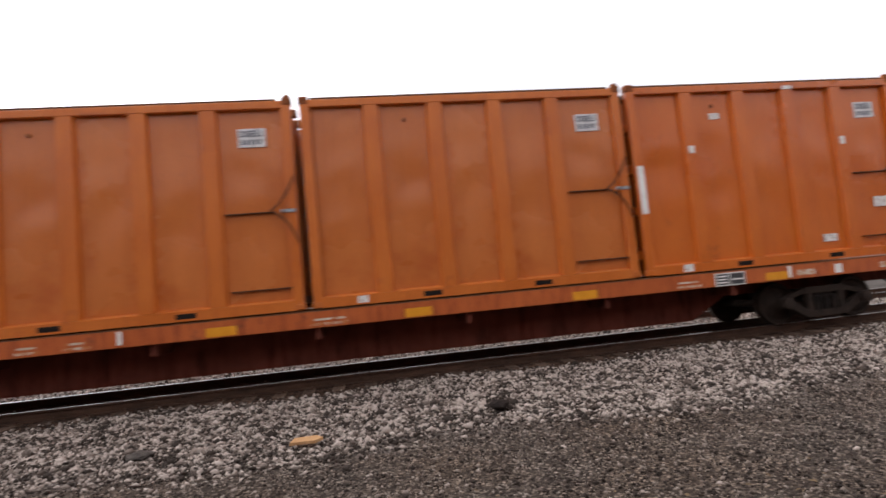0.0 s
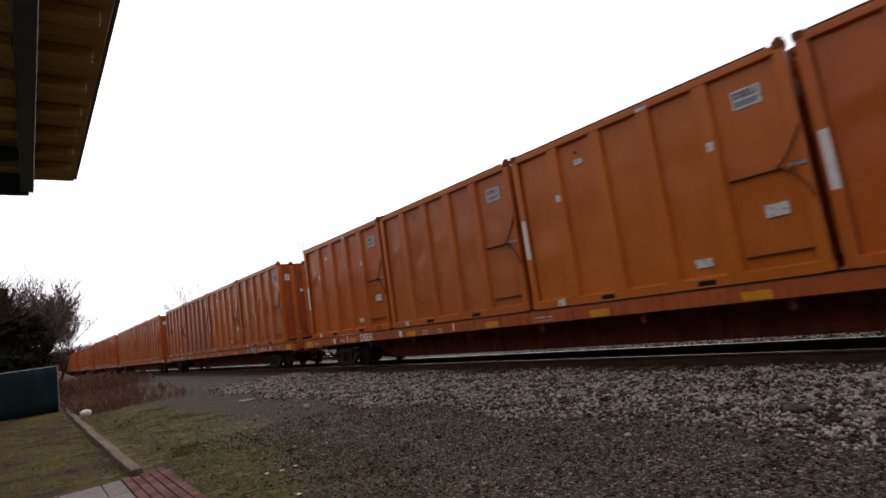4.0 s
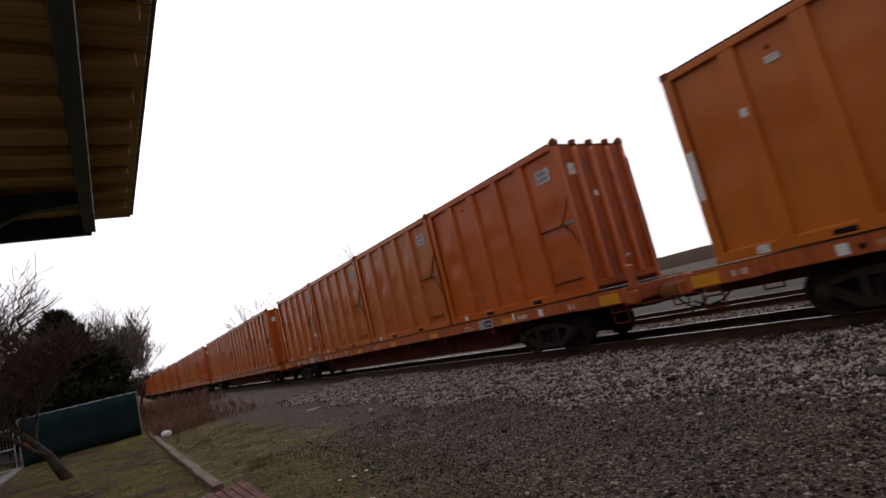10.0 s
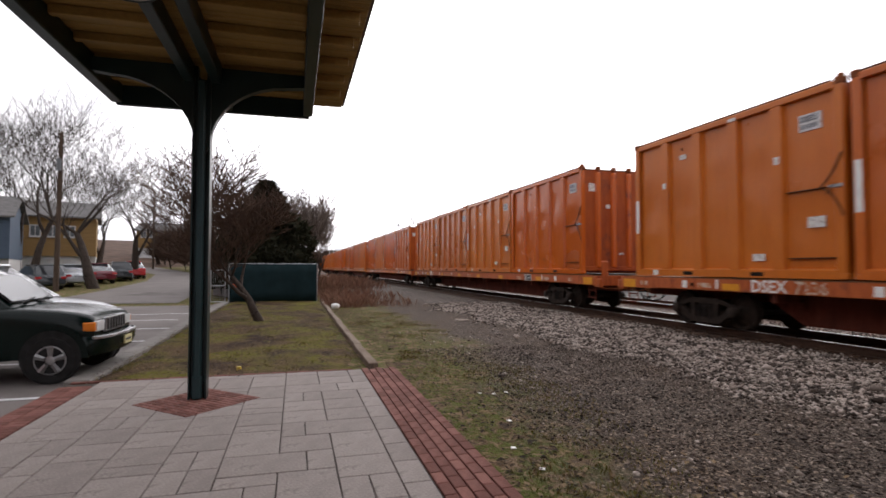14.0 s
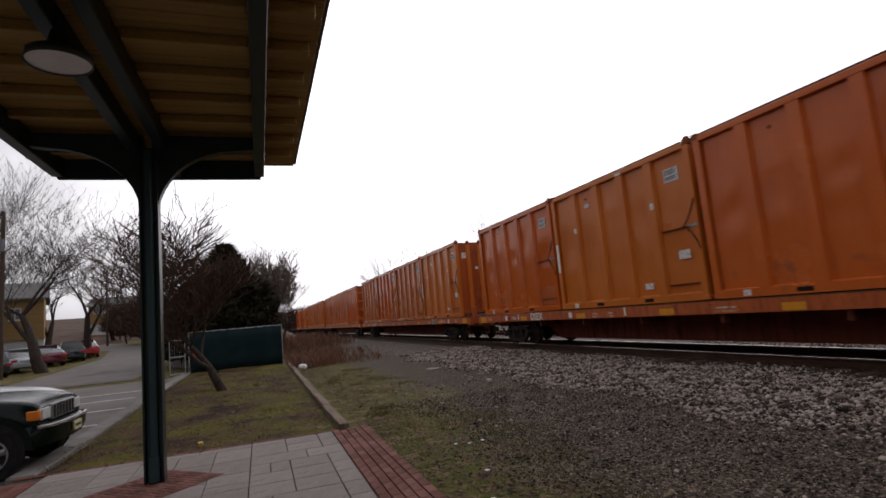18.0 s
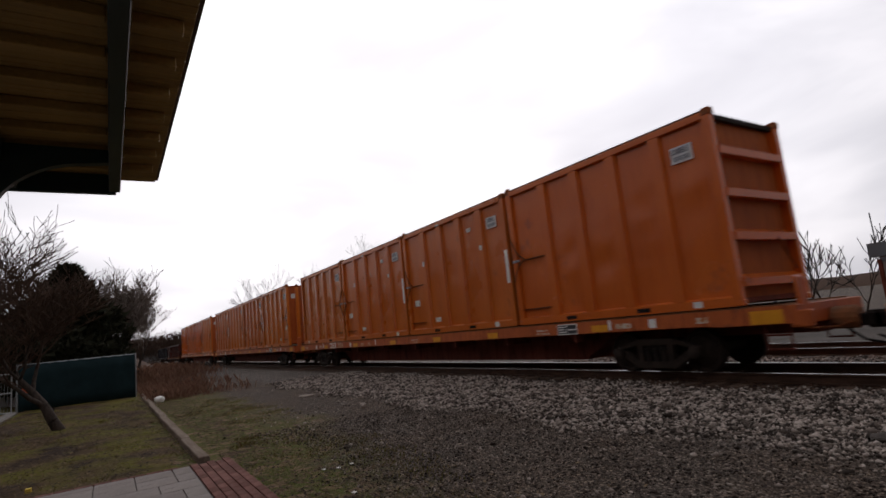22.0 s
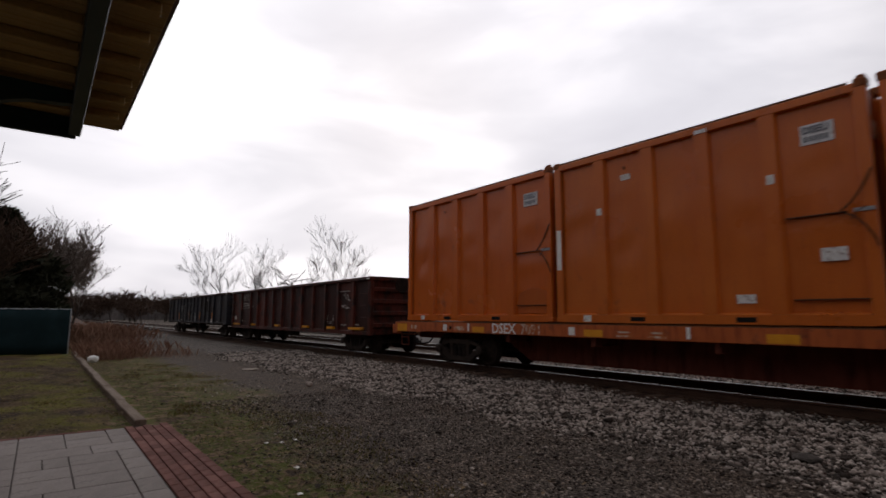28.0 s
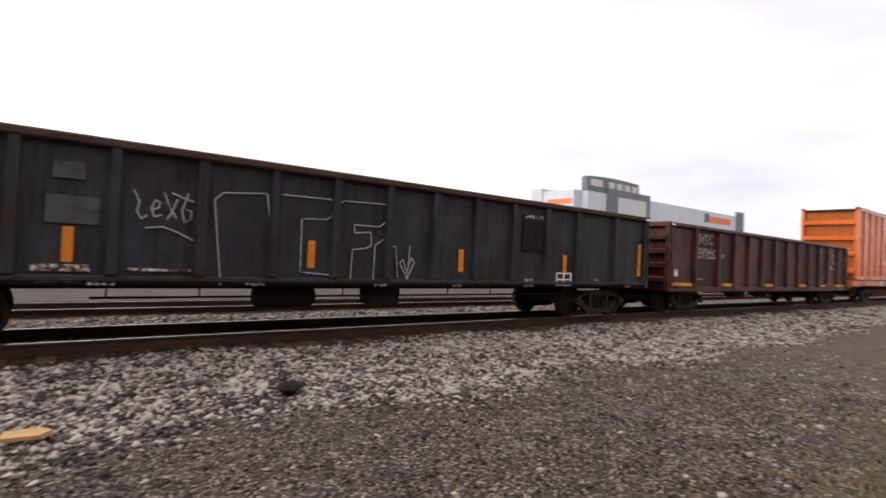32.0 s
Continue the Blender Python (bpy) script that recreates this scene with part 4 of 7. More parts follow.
# ---------------------------------------------------------------- plants
def branch_mesh(seed, height, trunk, levels, spread, lean=(0, 0), count=4, twigs=3, fork=0.45, droop=0.0, least=0.02, first=0.36):
    """Trunk and limbs in one bmesh, twigs in another: tapered three-to-eight-sided tubes, split again and again."""
    rng = random.Random(seed)
    wood, fine = bmesh.new(), bmesh.new()

    def grow(p, d, length, r, level):
        steps = 4 if level < 2 else 3
        q, dd, rr = p, d.copy(), r
        pts = [(p, r)]
        for s in range(steps):
            dd = (dd + Vector((rng.gauss(0, 0.14), rng.gauss(0, 0.14), rng.gauss(0.03 - droop, 0.10)))).normalized()
            q2 = q + dd * (length / steps)
            r2 = max(least, r * (1 - 0.55 * (s + 1) / steps))
            bmv = wood if level < 2 else fine
            tube(bmv, q, q2, rr, r2, 8 if level == 0 else (5 if level == 1 else 3), caps=False)
            q, rr = q2, r2
            pts.append((q, rr))
        if level < levels:
            n = count if level < levels - 1 else twigs
            for k in range(n):
                t = rng.uniform(fork, 1.0) if k else 1.0
                i = min(len(pts) - 1, max(1, int(round(t * steps))))
                bp, br = pts[i]
                a = rng.uniform(0, 6.283)
                side = Vector((math.cos(a), math.sin(a), rng.uniform(-0.1, 0.5)))
                nd = (dd * (1.0 - spread) + side * spread).normalized()
                grow(bp, nd, length * rng.uniform(0.6, 0.9), max(least, br * rng.uniform(0.55, 0.75)), level + 1)

    grow(Vector((0, 0, -0.1)), Vector((lean[0], lean[1], 1)).normalized(), height * first, trunk, 0)
    return wood, fine


def bare_tree(name, label, seed, height, trunk, levels=5, spread=0.5, lean=(0, 0), count=4, twigs=3, mat_=None, fork=0.45, droop=0.0, category="tree", group="", least=0.02, first=0.36):
    t = thing(name, label, category, group)
    wood, fine = branch_mesh(seed, height, trunk, levels, spread, lean, count, twigs, fork, droop, least, first)
    part("trunk", wood, BARK, t, smooth=True)
    part("crown", fine, mat_ or TWIG, t, "bare twiggy crown")
    return t


def evergreen(name, label, seed, height, radius, n=5200, size=1.0, category="tree"):
    rng = np.random.default_rng(seed)
    t = thing(name, label, category)
    bm = bmesh.new()
    tube(bm, (0, 0, -0.1), (0, 0, height * 0.9), 0.026 * height, 0.005 * height)
    part("trunk", bm, BARK, t)
    h = rng.uniform(0.08, 1.0, n) ** 0.85
    a = rng.uniform(0, 6.283, n)
    lumps = 0.82 + 0.17 * np.sin(3 * a + 5 * h) + 0.14 * np.sin(7 * a - 13 * h + 1) + 0.15 * np.sin(19 * h + 2 * a)
    rad = radius * np.minimum(1.0, 1.75 * (1.03 - h)) ** 0.95 * np.sqrt(rng.uniform(0.12, 1.1, n)) * lumps
    c = np.stack([rad * np.cos(a), rad * np.sin(a), h * height], 1)
    u = rng.normal(0, 1, (n, 3)) + np.stack([np.cos(a), np.sin(a), 0.5 + 0 * a], 1)
    u /= np.linalg.norm(u, axis=1)[:, None]
    w = np.cross(u, rng.normal(0, 1, (n, 3)))
    w /= np.linalg.norm(w, axis=1)[:, None]
    s = size * rng.uniform(0.12, 0.30, n)[:, None]
    p = np.stack([c - w * s * 0.35, c + w * s * 0.35, c + u * s * 1.7], 1).reshape(-1, 3)
    me = bpy.data.meshes.new("needles")
    me.from_pydata(p.tolist(), [], np.arange(3 * n).reshape(-1, 3).tolist())
    me.materials.append(PINE)
    o = new("needles", me)
    o.parent = t
    return t


def scatter_blades(name, label, spots, mat_, seed, height=0.12, per=26):
    """Grass blades as one mesh of stuff: spots are (x, y, radius)."""
    rng = random.Random(seed)
    verts, faces = [], []
    for x, y, r, z, hh in spots:
        for k in range(per):
            a, d = rng.uniform(0, 6.283), r * math.sqrt(rng.random())
            px, py = x + d * math.cos(a), y + d * math.sin(a)
            b = rng.uniform(0, 6.283)
            h = hh * rng.uniform(0.5, 1.3)
            ox, oy = 0.5 * h * math.cos(b), 0.5 * h * math.sin(b)
            wx, wy = -0.006 * math.sin(b), 0.006 * math.cos(b)
            i = len(verts)
            verts += [(px - wx, py - wy, z), (px + wx, py + wy, z), (px + 0.4 * ox, py + 0.4 * oy, z + 0.7 * h), (px + ox, py + oy, z + h)]
            faces += [(i, i + 1, i + 2), (i + 2, i + 1, i + 3)]
    me = bpy.data.meshes.new(name)
    me.from_pydata(verts, [], faces)
    me.materials.append(mat_)
    return tagged(new(name, me), label, "grass", kind="stuff")


def litter_bits(name, label, count, seed):
    """Small dry leaves and stalks as one mesh of stuff: folded slips lying on the lawn and on the verge."""
    rng = np.random.default_rng(seed)
    lawn = rng.random(count) < 0.55
    x = np.where(lawn, rng.uniform(-24, -9.0, count), rng.uniform(-22, 3.5, count))
    y = np.where(lawn, rng.uniform(-2.8, 1.3, count), 1.55 + np.abs(rng.normal(0, 0.9, count)))
    a = rng.uniform(0, 6.283, count)
    s = rng.uniform(0.012, 0.045, count)
    w = s * rng.uniform(0.15, 0.6, count)
    dx, dy = np.cos(a), np.sin(a)
    z = np.where(lawn, 0.0, -0.04) + rng.uniform(0.0, 0.025, count)
    p = np.stack([np.stack([x - dx * s, y - dy * s, z], 1), np.stack([x - dy * w, y + dx * w, z + 0.5 * w], 1), np.stack([x + dx * s, y + dy * s, z + 0.01], 1), np.stack([x + dy * w, y - dx * w, z + 0.008], 1)], 1).reshape(-1, 3)
    me = bpy.data.meshes.new(name)
    me.from_pydata(p.tolist(), [], np.arange(4 * count).reshape(-1, 4).tolist())
    me.materials.append(LEAF)
    return tagged(new(name, me), label, "leaves", kind="stuff")


def build_plants():
    t = bare_tree("leaning_tree", "small leaning lawn tree with bare tangled twigs and orange ribbon", 14, 5.3, 0.145, 5, 0.50, (-0.1, -0.62), 5, 5, TWIG_BROWN, fork=0.35, least=0.008, first=0.33, droop=-0.03)
    t.matrix_basis = pose(-17.6, -0.84, -0.05)
    bm = bmesh.new()
    lathe(bm, [(0.10, 0), (0.108, 0.1), (0.10, 0.16)], sides=10)
    part("ribbon", bm, ORANGE_TAPE, t, "orange ribbon", at=pose(-0.17, -0.72, 1.05, 30, 0, 0))
    e = evergreen("evergreen_tree", "dark evergreen behind the screened fence", 5, 6.3, 2.6, 17000, 1.1)
    e.matrix_basis = pose(-31.5, -1.35, -0.1)
    side = evergreen("evergreen_tree", "low dark evergreen beside the taller one", 9, 4.6, 2.0, 9000, 1.1)
    side.matrix_basis = pose(-32.6, -2.9, -0.1)
    low = evergreen("low_shrub", "small dark rounded shrub at the end of the fence", 8, 0.34, 0.2, 260, 0.24, "shrub")
    low.matrix_basis = pose(-23.6, 1.75, -0.05)
    # shrubs behind the fence
    shrub = bare_tree("bare_shrub", "dense brown leafless shrub behind the fence", 21, 4.9, 0.09, 5, 0.5, (0.1, 0.1), 6, 4, TWIG_BROWN, fork=0.15, least=0.013, category="shrub", group="shrubs behind the fence")
    shrub.matrix_basis = pose(-33.0, -2.9, -0.1)
    spots = [(-38, -2.5, 1.2, 100), (-36.5, -1.0, 1.0, 30), (-62, -9, 1, 10), (-66, -10.5, 1, 70), (-70, -12, 1, 130), (-58.5, -7.5, 1, 190), (-75, -14.5, 1, 250), (-80, -11, 1, 310), (-72, -7, 1, 40), (-64, -5.5, 1, 100), (-84, -17, 1, 160)]
    for x, y, s, r in spots:
        copy_thing(shrub, pose(x, y, -0.1 + (slope(x) if y < -5 else 0), 0, 0, r))
    # pale vase-shaped trees stand past the evergreen
    pale = bare_tree("bare_tree", "pale vase-shaped leafless tree behind the fence", 83, 8.6, 0.13, 5, 0.42, (0.0, 0.05), 4, 5, TWIG_PALE, fork=0.3, least=0.010, first=0.25, droop=-0.05, group="pale trees behind the fence")
    pale.matrix_basis = pose(-33.6, 0.55, -0.1)
    for x, y, r in ((-39.5, 1.5, 120), (-38.0, -0.3, 230), (-45.5, 2.0, 310)):
        copy_thing(pale, pose(x, y, -0.1, 0, 0, r))
    big = bare_tree("bare_tree", "tall leafless street tree", 31, 19.0, 0.30, 5, 0.46, (0, 0), 4, 3, TWIG, group="bare trees", least=0.009, droop=-0.06, first=0.25)
    big.matrix_basis = pose(-52, -21.5, 0.7)
    big2 = bare_tree("bare_tree", "spreading leafless tree with thick low limbs", 37, 16.0, 0.36, 5, 0.54, (0.05, -0.25), 4, 3, TWIG, group="bare trees", least=0.009, droop=-0.05, first=0.24)
    big2.matrix_basis = pose(-38.2, -11.7, 0.25)
    for x, y, r, k in [(-45.5, -17.8, 70, 0), (-50, -12.6, 140, 1), (-41, -36, 20, 0), (-54, -36, 310, 1), (-58, -29, 50, 0), (-66, -24, 120, 1), (-72, -33, 200, 0), (-60, -18, 300, 1), (-78, -26, 10, 0), (-85, -18, 80, 1), (-70, -40, 150, 0), (-62, -36, 33, 1), (-95, -12, 210, 0), (-90, -4, 260, 1)]:
        copy_thing((big, big2)[k], pose(x, y, 0.5 + 0.02 * abs(x + 50), 0, 0, r))
    # trees beyond the tracks, far down the line
    far1 = bare_tree("bare_tree", "leafless tree standing alone beyond the tracks", 43, 19.0, 0.36, 5, 0.36, (0, 0), 4, 3, TWIG, least=0.013, first=0.30, droop=-0.04, group="trees beyond the tracks")
    far1.matrix_basis = pose(-119, 31.5, 0)
    copy_thing(far1, pose(-118, 37.2, 0, 0, 0, 100))
    far2 = bare_tree("bare_tree", "pollarded leafless tree with heavy dark limbs", 47, 13, 0.45, 3, 0.55, (0, 0.1), 4, 3, BARK, least=0.05, group="trees beyond the tracks")
    far2.matrix_basis = pose(-80, 31.5, 0)
    copy_thing(far1, pose(-81, 41.0, 0, 0, 0, 220))
    # low woods at the end of the line
    rng = random.Random(3)
    wood = bare_tree("far_wood_tree", "hazy leafless tree in the wood at the line's far end", 53, 9, 0.18, 4, 0.5, (0, 0), 5, 5, TWIG_BROWN, least=0.045, category="tree", group="far wood")
    wood.matrix_basis = pose(-190, 6, 0)
    for k in range(64):
        copy_thing(wood, pose(-150 - 5 * rng.random() * 14, -42 + 1.35 * k + rng.uniform(-2, 2), rng.uniform(-2.5, 0), 0, 0, rng.uniform(0, 360)))
    # young saplings by the wall beyond the tracks
    sap = bare_tree("sapling", "thin leafless sapling beside the building beyond the tracks", 61, 5.2, 0.06, 3, 0.3, (0, 0), 4, 4, TWIG, group="saplings")
    sap.matrix_basis = pose(6.9, 26.0, -0.25)
    for x, y, r in [(-4.3, 27.2, 40), (-3.6, 27.4, 160), (-5.0, 27.0, 260), (17.5, 27, 90), (-12.5, 31, 20), (-11.5, 32, 200), (-13.6, 31.5, 120)]:
        copy_thing(sap, pose(x, y, -0.25, 0, 0, r))
    # grass
    rng = random.Random(12)
    spots = []
    for k in range(900):
        x, y = rng.uniform(-26, -9.2), rng.uniform(-2.7, 1.3)
        if noise.noise((x * 0.5, y * 0.7, 3)) > -0.12:
            spots.append((x, y, 0.22, -0.06, 0.05))
    for k in range(560):
        x = rng.uniform(-20, -1.6)
        y = rng.uniform(1.6, 3.9)
        if noise.noise((x * 0.55, y * 0.8, 9)) > 0.02 and y < 1.7 + 0.17 * min(-x, 11) + 0.7:
            spots.append((x, y, 0.24, -0.05, 0.035))
    for x, y in ((-3.6, 1.95), (-3.2, 2.2), (-4.2, 2.0), (-3.9, 2.35), (-3.4, 1.75), (-2.9, 1.95), (-9.8, 2.1), (-10.7, 2.27)):
        for j in range(5):
            spots.append((x + rng.uniform(-0.3, 0.3), y + rng.uniform(-0.15, 0.15), 0.2, -0.05, 0.055))
    for k in range(26):
        spots.append((rng.uniform(4.0, 7.5), rng.uniform(1.9, 3.1), 0.28, -0.05, 0.055))
    litter_bits("leaf_litter", "scattered dry leaves and straw on lawn and verge", 26000, 14)
    scatter_blades("grass", "short dry winter grass with greener tufts", spots, GRASS, 2)
    spots = [(-22.5 - abs(rng.gauss(0, 7)), 1.7 + abs(rng.gauss(0, 1.3)), 0.45, -0.05, rng.uniform(0.10, 0.5)) for k in range(340)] + [(rng.uniform(-75, -36), rng.uniform(1.0, 6.2), 0.6, 0.1, rng.uniform(0.3, 0.8)) for k in range(380)]
    scatter_blades("dry_weeds", "tall dry reddish-brown weeds beside the track", spots, WEED, 6, per=10)


# ---------------------------------------------------------------- cars, houses, buildings
def sleek(bm):
    """Smooth panels that keep their hard creases."""
    bmesh.ops.recalc_face_normals(bm, faces=bm.faces)
    for e in bm.edges:
        e.smooth = len(e.link_faces) == 2 and e.calc_face_angle(0) < 0.75
    return bm


def loft(bm, sections):
    """Skin through closed sections of equal count."""
    rings = [[bm.verts.new(p) for p in s] for s in sections]
    n = len(rings[0])
    for a, c in zip(rings, rings[1:]):
        for i in range(n):
            bm.faces.new((a[i], a[(i + 1) % n], c[(i + 1) % n], c[i]))
    bm.faces.new(rings[0][::-1])
    bm.faces.new(rings[-1])


def wheel(parent, x, y, r, w, rim_mat=None):
    s = 1 if y > 0 else -1
    bm = bmesh.new()
    lathe(bm, [(r * 0.62, -w * 0.45), (r * 0.92, -w / 2), (r, -w * 0.32), (r, w * 0.32), (r * 0.92, w / 2), (r * 0.62, w * 0.45)], "y", 26)
    tyre = part("wheel", bm, RUBBER, parent, at=pose(x, y, r), smooth=False)
    # near-black dish stands in for the shade between the spokes
    bm = bmesh.new()
    lathe(bm, [(r * 0.60, s * w * 0.30), (r * 0.30, s * w * 0.26), (0.02, s * w * 0.26)], "y", 20)
    part("hub_well", bm, HUB_WELL, tyre)
    bm = bmesh.new()
    lathe(bm, [(r * 0.62, s * w * 0.40), (r * 0.61, s * w * 0.50), (r * 0.56, s * w * 0.51), (r * 0.54, s * w * 0.36)], "y", 26)
    lathe(bm, [(r * 0.20, s * w * 0.36), (r * 0.19, s * w * 0.47), (r * 0.10, s * w * 0.50), (0.01, s * w * 0.50)], "y", 14)
    for k in range(5):
        a = 2 * math.pi * k / 5 + 0.3
        tube(bm, (0.07 * math.cos(a), s * w * 0.47, 0.07 * math.sin(a)), (r * 0.58 * math.cos(a), s * w * 0.48, r * 0.58 * math.sin(a)), 0.034, 0.048, 6)
    part("rim", bm, rim_mat or ALLOY, tyre, "five-spoke alloy rim")


def car_body(parent, paint, half, side, belt, name="body"):
    """Lower body: side is (x, z_top), swept across with rounded shoulders."""
    bm = bmesh.new()
    secs = []
    for x, zt, zb, w in side:
        hw = half * w
        half_ring = [(0.95, zb), (1.0, zb + 0.08), (1.0, zt - 0.24), (0.985, zt - 0.13), (0.955, zt - 0.055), (0.90, zt - 0.015), (0.80, zt), (0.45, zt + 0.018), (0.0, zt + 0.025)]
        secs.append([(x, -hw * a, z) for a, z in half_ring] + [(x, hw * a, z) for a, z in half_ring[-2::-1]])
    loft(bm, secs)
    return part(name, sleek(bm), paint, parent, smooth=True)


def build_jeep():
    """Parked boxy off-road car; x forward from the rear bumper, y to its left."""
    j = thing("parked_suv", "dark green boxy off-road car parked nose to the kerb", "car")
    H = 0.88
    b = car_body(j, GREEN_CAR, H, [(0.06, 0.95, 0.42, 0.93), (0.2, 1.05, 0.36, 0.98), (1.2, 1.08, 0.34, 1.0), (2.9, 1.09, 0.34, 1.0), (3.15, 1.10, 0.34, 1.0), (3.5, 1.09, 0.36, 1.0), (3.85, 1.06, 0.40, 0.99), (4.1, 1.02, 0.44, 0.965), (4.24, 0.985, 0.46, 0.94), (4.31, 0.95, 0.48, 0.92), (4.345, 0.90, 0.50, 0.905)], 1.0)
    bm = bmesh.new()
    secs = []
    for x, zt, w in ((0.14, 1.12, 0.86), (0.42, 1.58, 0.74), (0.9, 1.63, 0.74), (2.35, 1.62, 0.73), (2.68, 1.55, 0.72), (3.26, 1.10, 0.80)):
        hw = H * w
        hb = H * 0.90
        half_ring = [(hb, 1.04), (hw + 0.02, max(1.06, zt - 0.09)), (hw * 0.97, max(1.07, zt - 0.035)), (hw * 0.86, max(1.075, zt - 0.005)), (0.0, max(1.08, zt + 0.02))]
        secs.append([(x, -a, z) for a, z in half_ring] + [(x, a, z) for a, z in half_ring[-2::-1]])
    loft(bm, secs)
    part("cabin", sleek(bm), GREEN_CAR, j, smooth=True)
    # windscreen and side glass, set proud of the cabin's skin
    bm = bmesh.new()
    v = [bm.verts.new(p) for p in ((3.20, -0.66, 1.165), (3.20, 0.66, 1.165), (2.72, 0.575, 1.535), (2.72, -0.575, 1.535))]
    w = [bm.verts.new((p.co.x + 0.024, p.co.y, p.co.z + 0.032)) for p in v]
    bm.faces.new(v[::-1])
    bm.faces.new(w)
    for i in range(4):
        bm.faces.new((v[i], v[(i + 1) % 4], w[(i + 1) % 4], w[i]))
    part("windscreen", bm, PALE_GLASS, j, "windscreen reflecting the sky")
    for s in (-1, 1):
        for x0, x1, x2, x3 in ((2.98, 2.05, 2.1, 2.64), (1.95, 1.20, 1.22, 1.98), (1.08, 0.42, 0.62, 1.08)):
            bm = bmesh.new()
            lo, hi = s * (H * 0.90 + 0.006), s * (H * 0.745 + 0.035)
            v = [bm.verts.new(p) for p in ((x0, lo * 0.995, 1.12), (x1, lo * 0.995, 1.12), (x2, hi, 1.49), (x3, hi, 1.49))]
            w = [bm.verts.new((p.co.x, p.co.y + s * 0.012, p.co.z)) for p in v]
            bm.faces.new(v)
            bm.faces.new(w)
            for i in range(4):
                bm.faces.new((v[i], v[(i + 1) % 4], w[(i + 1) % 4], w[i]))
            part("side_window", bm, CAR_GLASS, j)
        # flares, mouldings, mirrors, lamps
        for cx in (0.95, 3.82):
            bm = bmesh.new()
            n = 14
            for k in range(n):
                a0, a1 = math.pi * k / n, math.pi * (k + 1) / n
                p = [(cx + r * math.cos(a), s * y, 0.37 + r * math.sin(a) * 1.02) for a in (a0, a1) for r, y in ((0.40, H + 0.012), (0.49, H + 0.012), (0.40, H - 0.25), (0.49, H - 0.02))]
                vs = [bm.verts.new(q) for q in p]
                bm.faces.new((vs[0], vs[1], vs[5], vs[4]))
                bm.faces.new((vs[0], vs[4], vs[6], vs[2]))
                bm.faces.new((vs[1], vs[3], vs[7], vs[5]))
            bmesh.ops.remove_doubles(bm, verts=bm.verts, dist=0.0005)
            part("wheel_arch", bm, GREEN_CAR, j)
            # flat black disc paints the shade inside the wheel opening
            bm = bmesh.new()
            lathe(bm, [(0.40, s * (H + 0.004)), (0.40, s * (H - 0.01))], "y", 24, (cx, 0, 0.40))
            part("arch_shadow", bm, RUBBER, j, "black disc standing in for wheel well shade")
        box_part("side_moulding", (1.4, 3.05, *sorted((s * (H - 0.005), s * (H + 0.022))), 0.60, 0.72), RUBBER, j, bevel=0.008)
        box_part("sill_cladding", (1.35, 3.1, *sorted((s * (H - 0.02), s * (H + 0.012))), 0.33, 0.46), GREEN_CAR, j, bevel=0.008)
        bm = bmesh.new()
        box(bm, 2.72, 2.86, *sorted((s * 0.86, s * 1.04)), 1.08, 1.23, bevel=0.03)
        part("mirror", bm, RUBBER, j)
        box_part("headlight", (4.28, 4.375, *sorted((s * 0.46, s * 0.76)), 0.73, 0.89), LENS, j, "clear headlight", bevel=0.012)
        box_part("indicator", (4.20, 4.36, *sorted((s * 0.763, s * 0.832)), 0.745, 0.875), AMBER, j, "amber indicator", bevel=0.012)
        bm = bmesh.new()
        tube(bm, (0.7, s * 0.55, 1.69), (2.1, s * 0.55, 1.67), 0.018, sides=8)
        for x in (0.75, 1.4, 2.05):
            tube(bm, (x, s * 0.55, 1.60), (x, s * 0.55, 1.68), 0.015, sides=6)
        part("roof_rail", bm, RUBBER, j)
    box_part("grille", (4.34, 4.39, -0.44, 0.44, 0.70, 0.92), ALLOY, j, "bright grille with dark slots", bevel=0.01)
    # solid black strips stand in for the shaded slot openings
    for k in range(7):
        y = -0.36 + 0.12 * k
        box_part("grille_slot", (4.388, 4.396, y - 0.035, y + 0.035, 0.72, 0.90), RUBBER, j)
    bm = bmesh.new()
    lip = [(-0.89, 4.24), (-0.86, 4.36), (-0.74, 4.46), (-0.50, 4.52), (0.0, 4.55)]
    ring = lip + [(-y, x) for y, x in lip[-2::-1]]
    loft(bm, [[(x - 0.10, y * 0.97, 0.38), (x - 0.05, y * 0.98, 0.39), (x, y, 0.50), (x + 0.005, y, 0.62), (x - 0.05, y * 0.98, 0.67), (x - 0.14, y * 0.96, 0.67)] for y, x in ring])
    part("front_bumper", sleek(bm), GREEN_CAR, j, "dark wraparound bumper with a bright strip", smooth=True)
    bm = bmesh.new()
    loft(bm, [[(x - 0.02, y * 0.985, 0.632), (x + 0.016, y, 0.632), (x + 0.012, y, 0.662), (x - 0.02, y * 0.985, 0.672)] for y, x in ring[1:-1]])
    part("bumper_strip", bm, ALLOY, j, "bright bumper strip")
    pl = box_part("number_plate", (4.55, 4.575, -0.16, 0.16, 0.47, 0.60), PLATE_CREAM, j, "pale cream plate with plain bars")
    box_part("plate_lettering", (4.574, 4.579, -0.12, 0.12, 0.515, 0.555), INK, pl)
    bm = bmesh.new()
    box(bm, -0.06, 0.2, -0.86, 0.86, 0.46, 0.66, bevel=0.05)
    part("rear_bumper", bm, RUBBER, j)
    for y0, y1 in ((-0.5, 0.05), (0.0, 0.5)):
        bm = bmesh.new()
        tube(bm, (3.27, y0, 1.16), (3.20, y1, 1.215), 0.014, sides=5)
        part("wiper", bm, RUBBER, j)
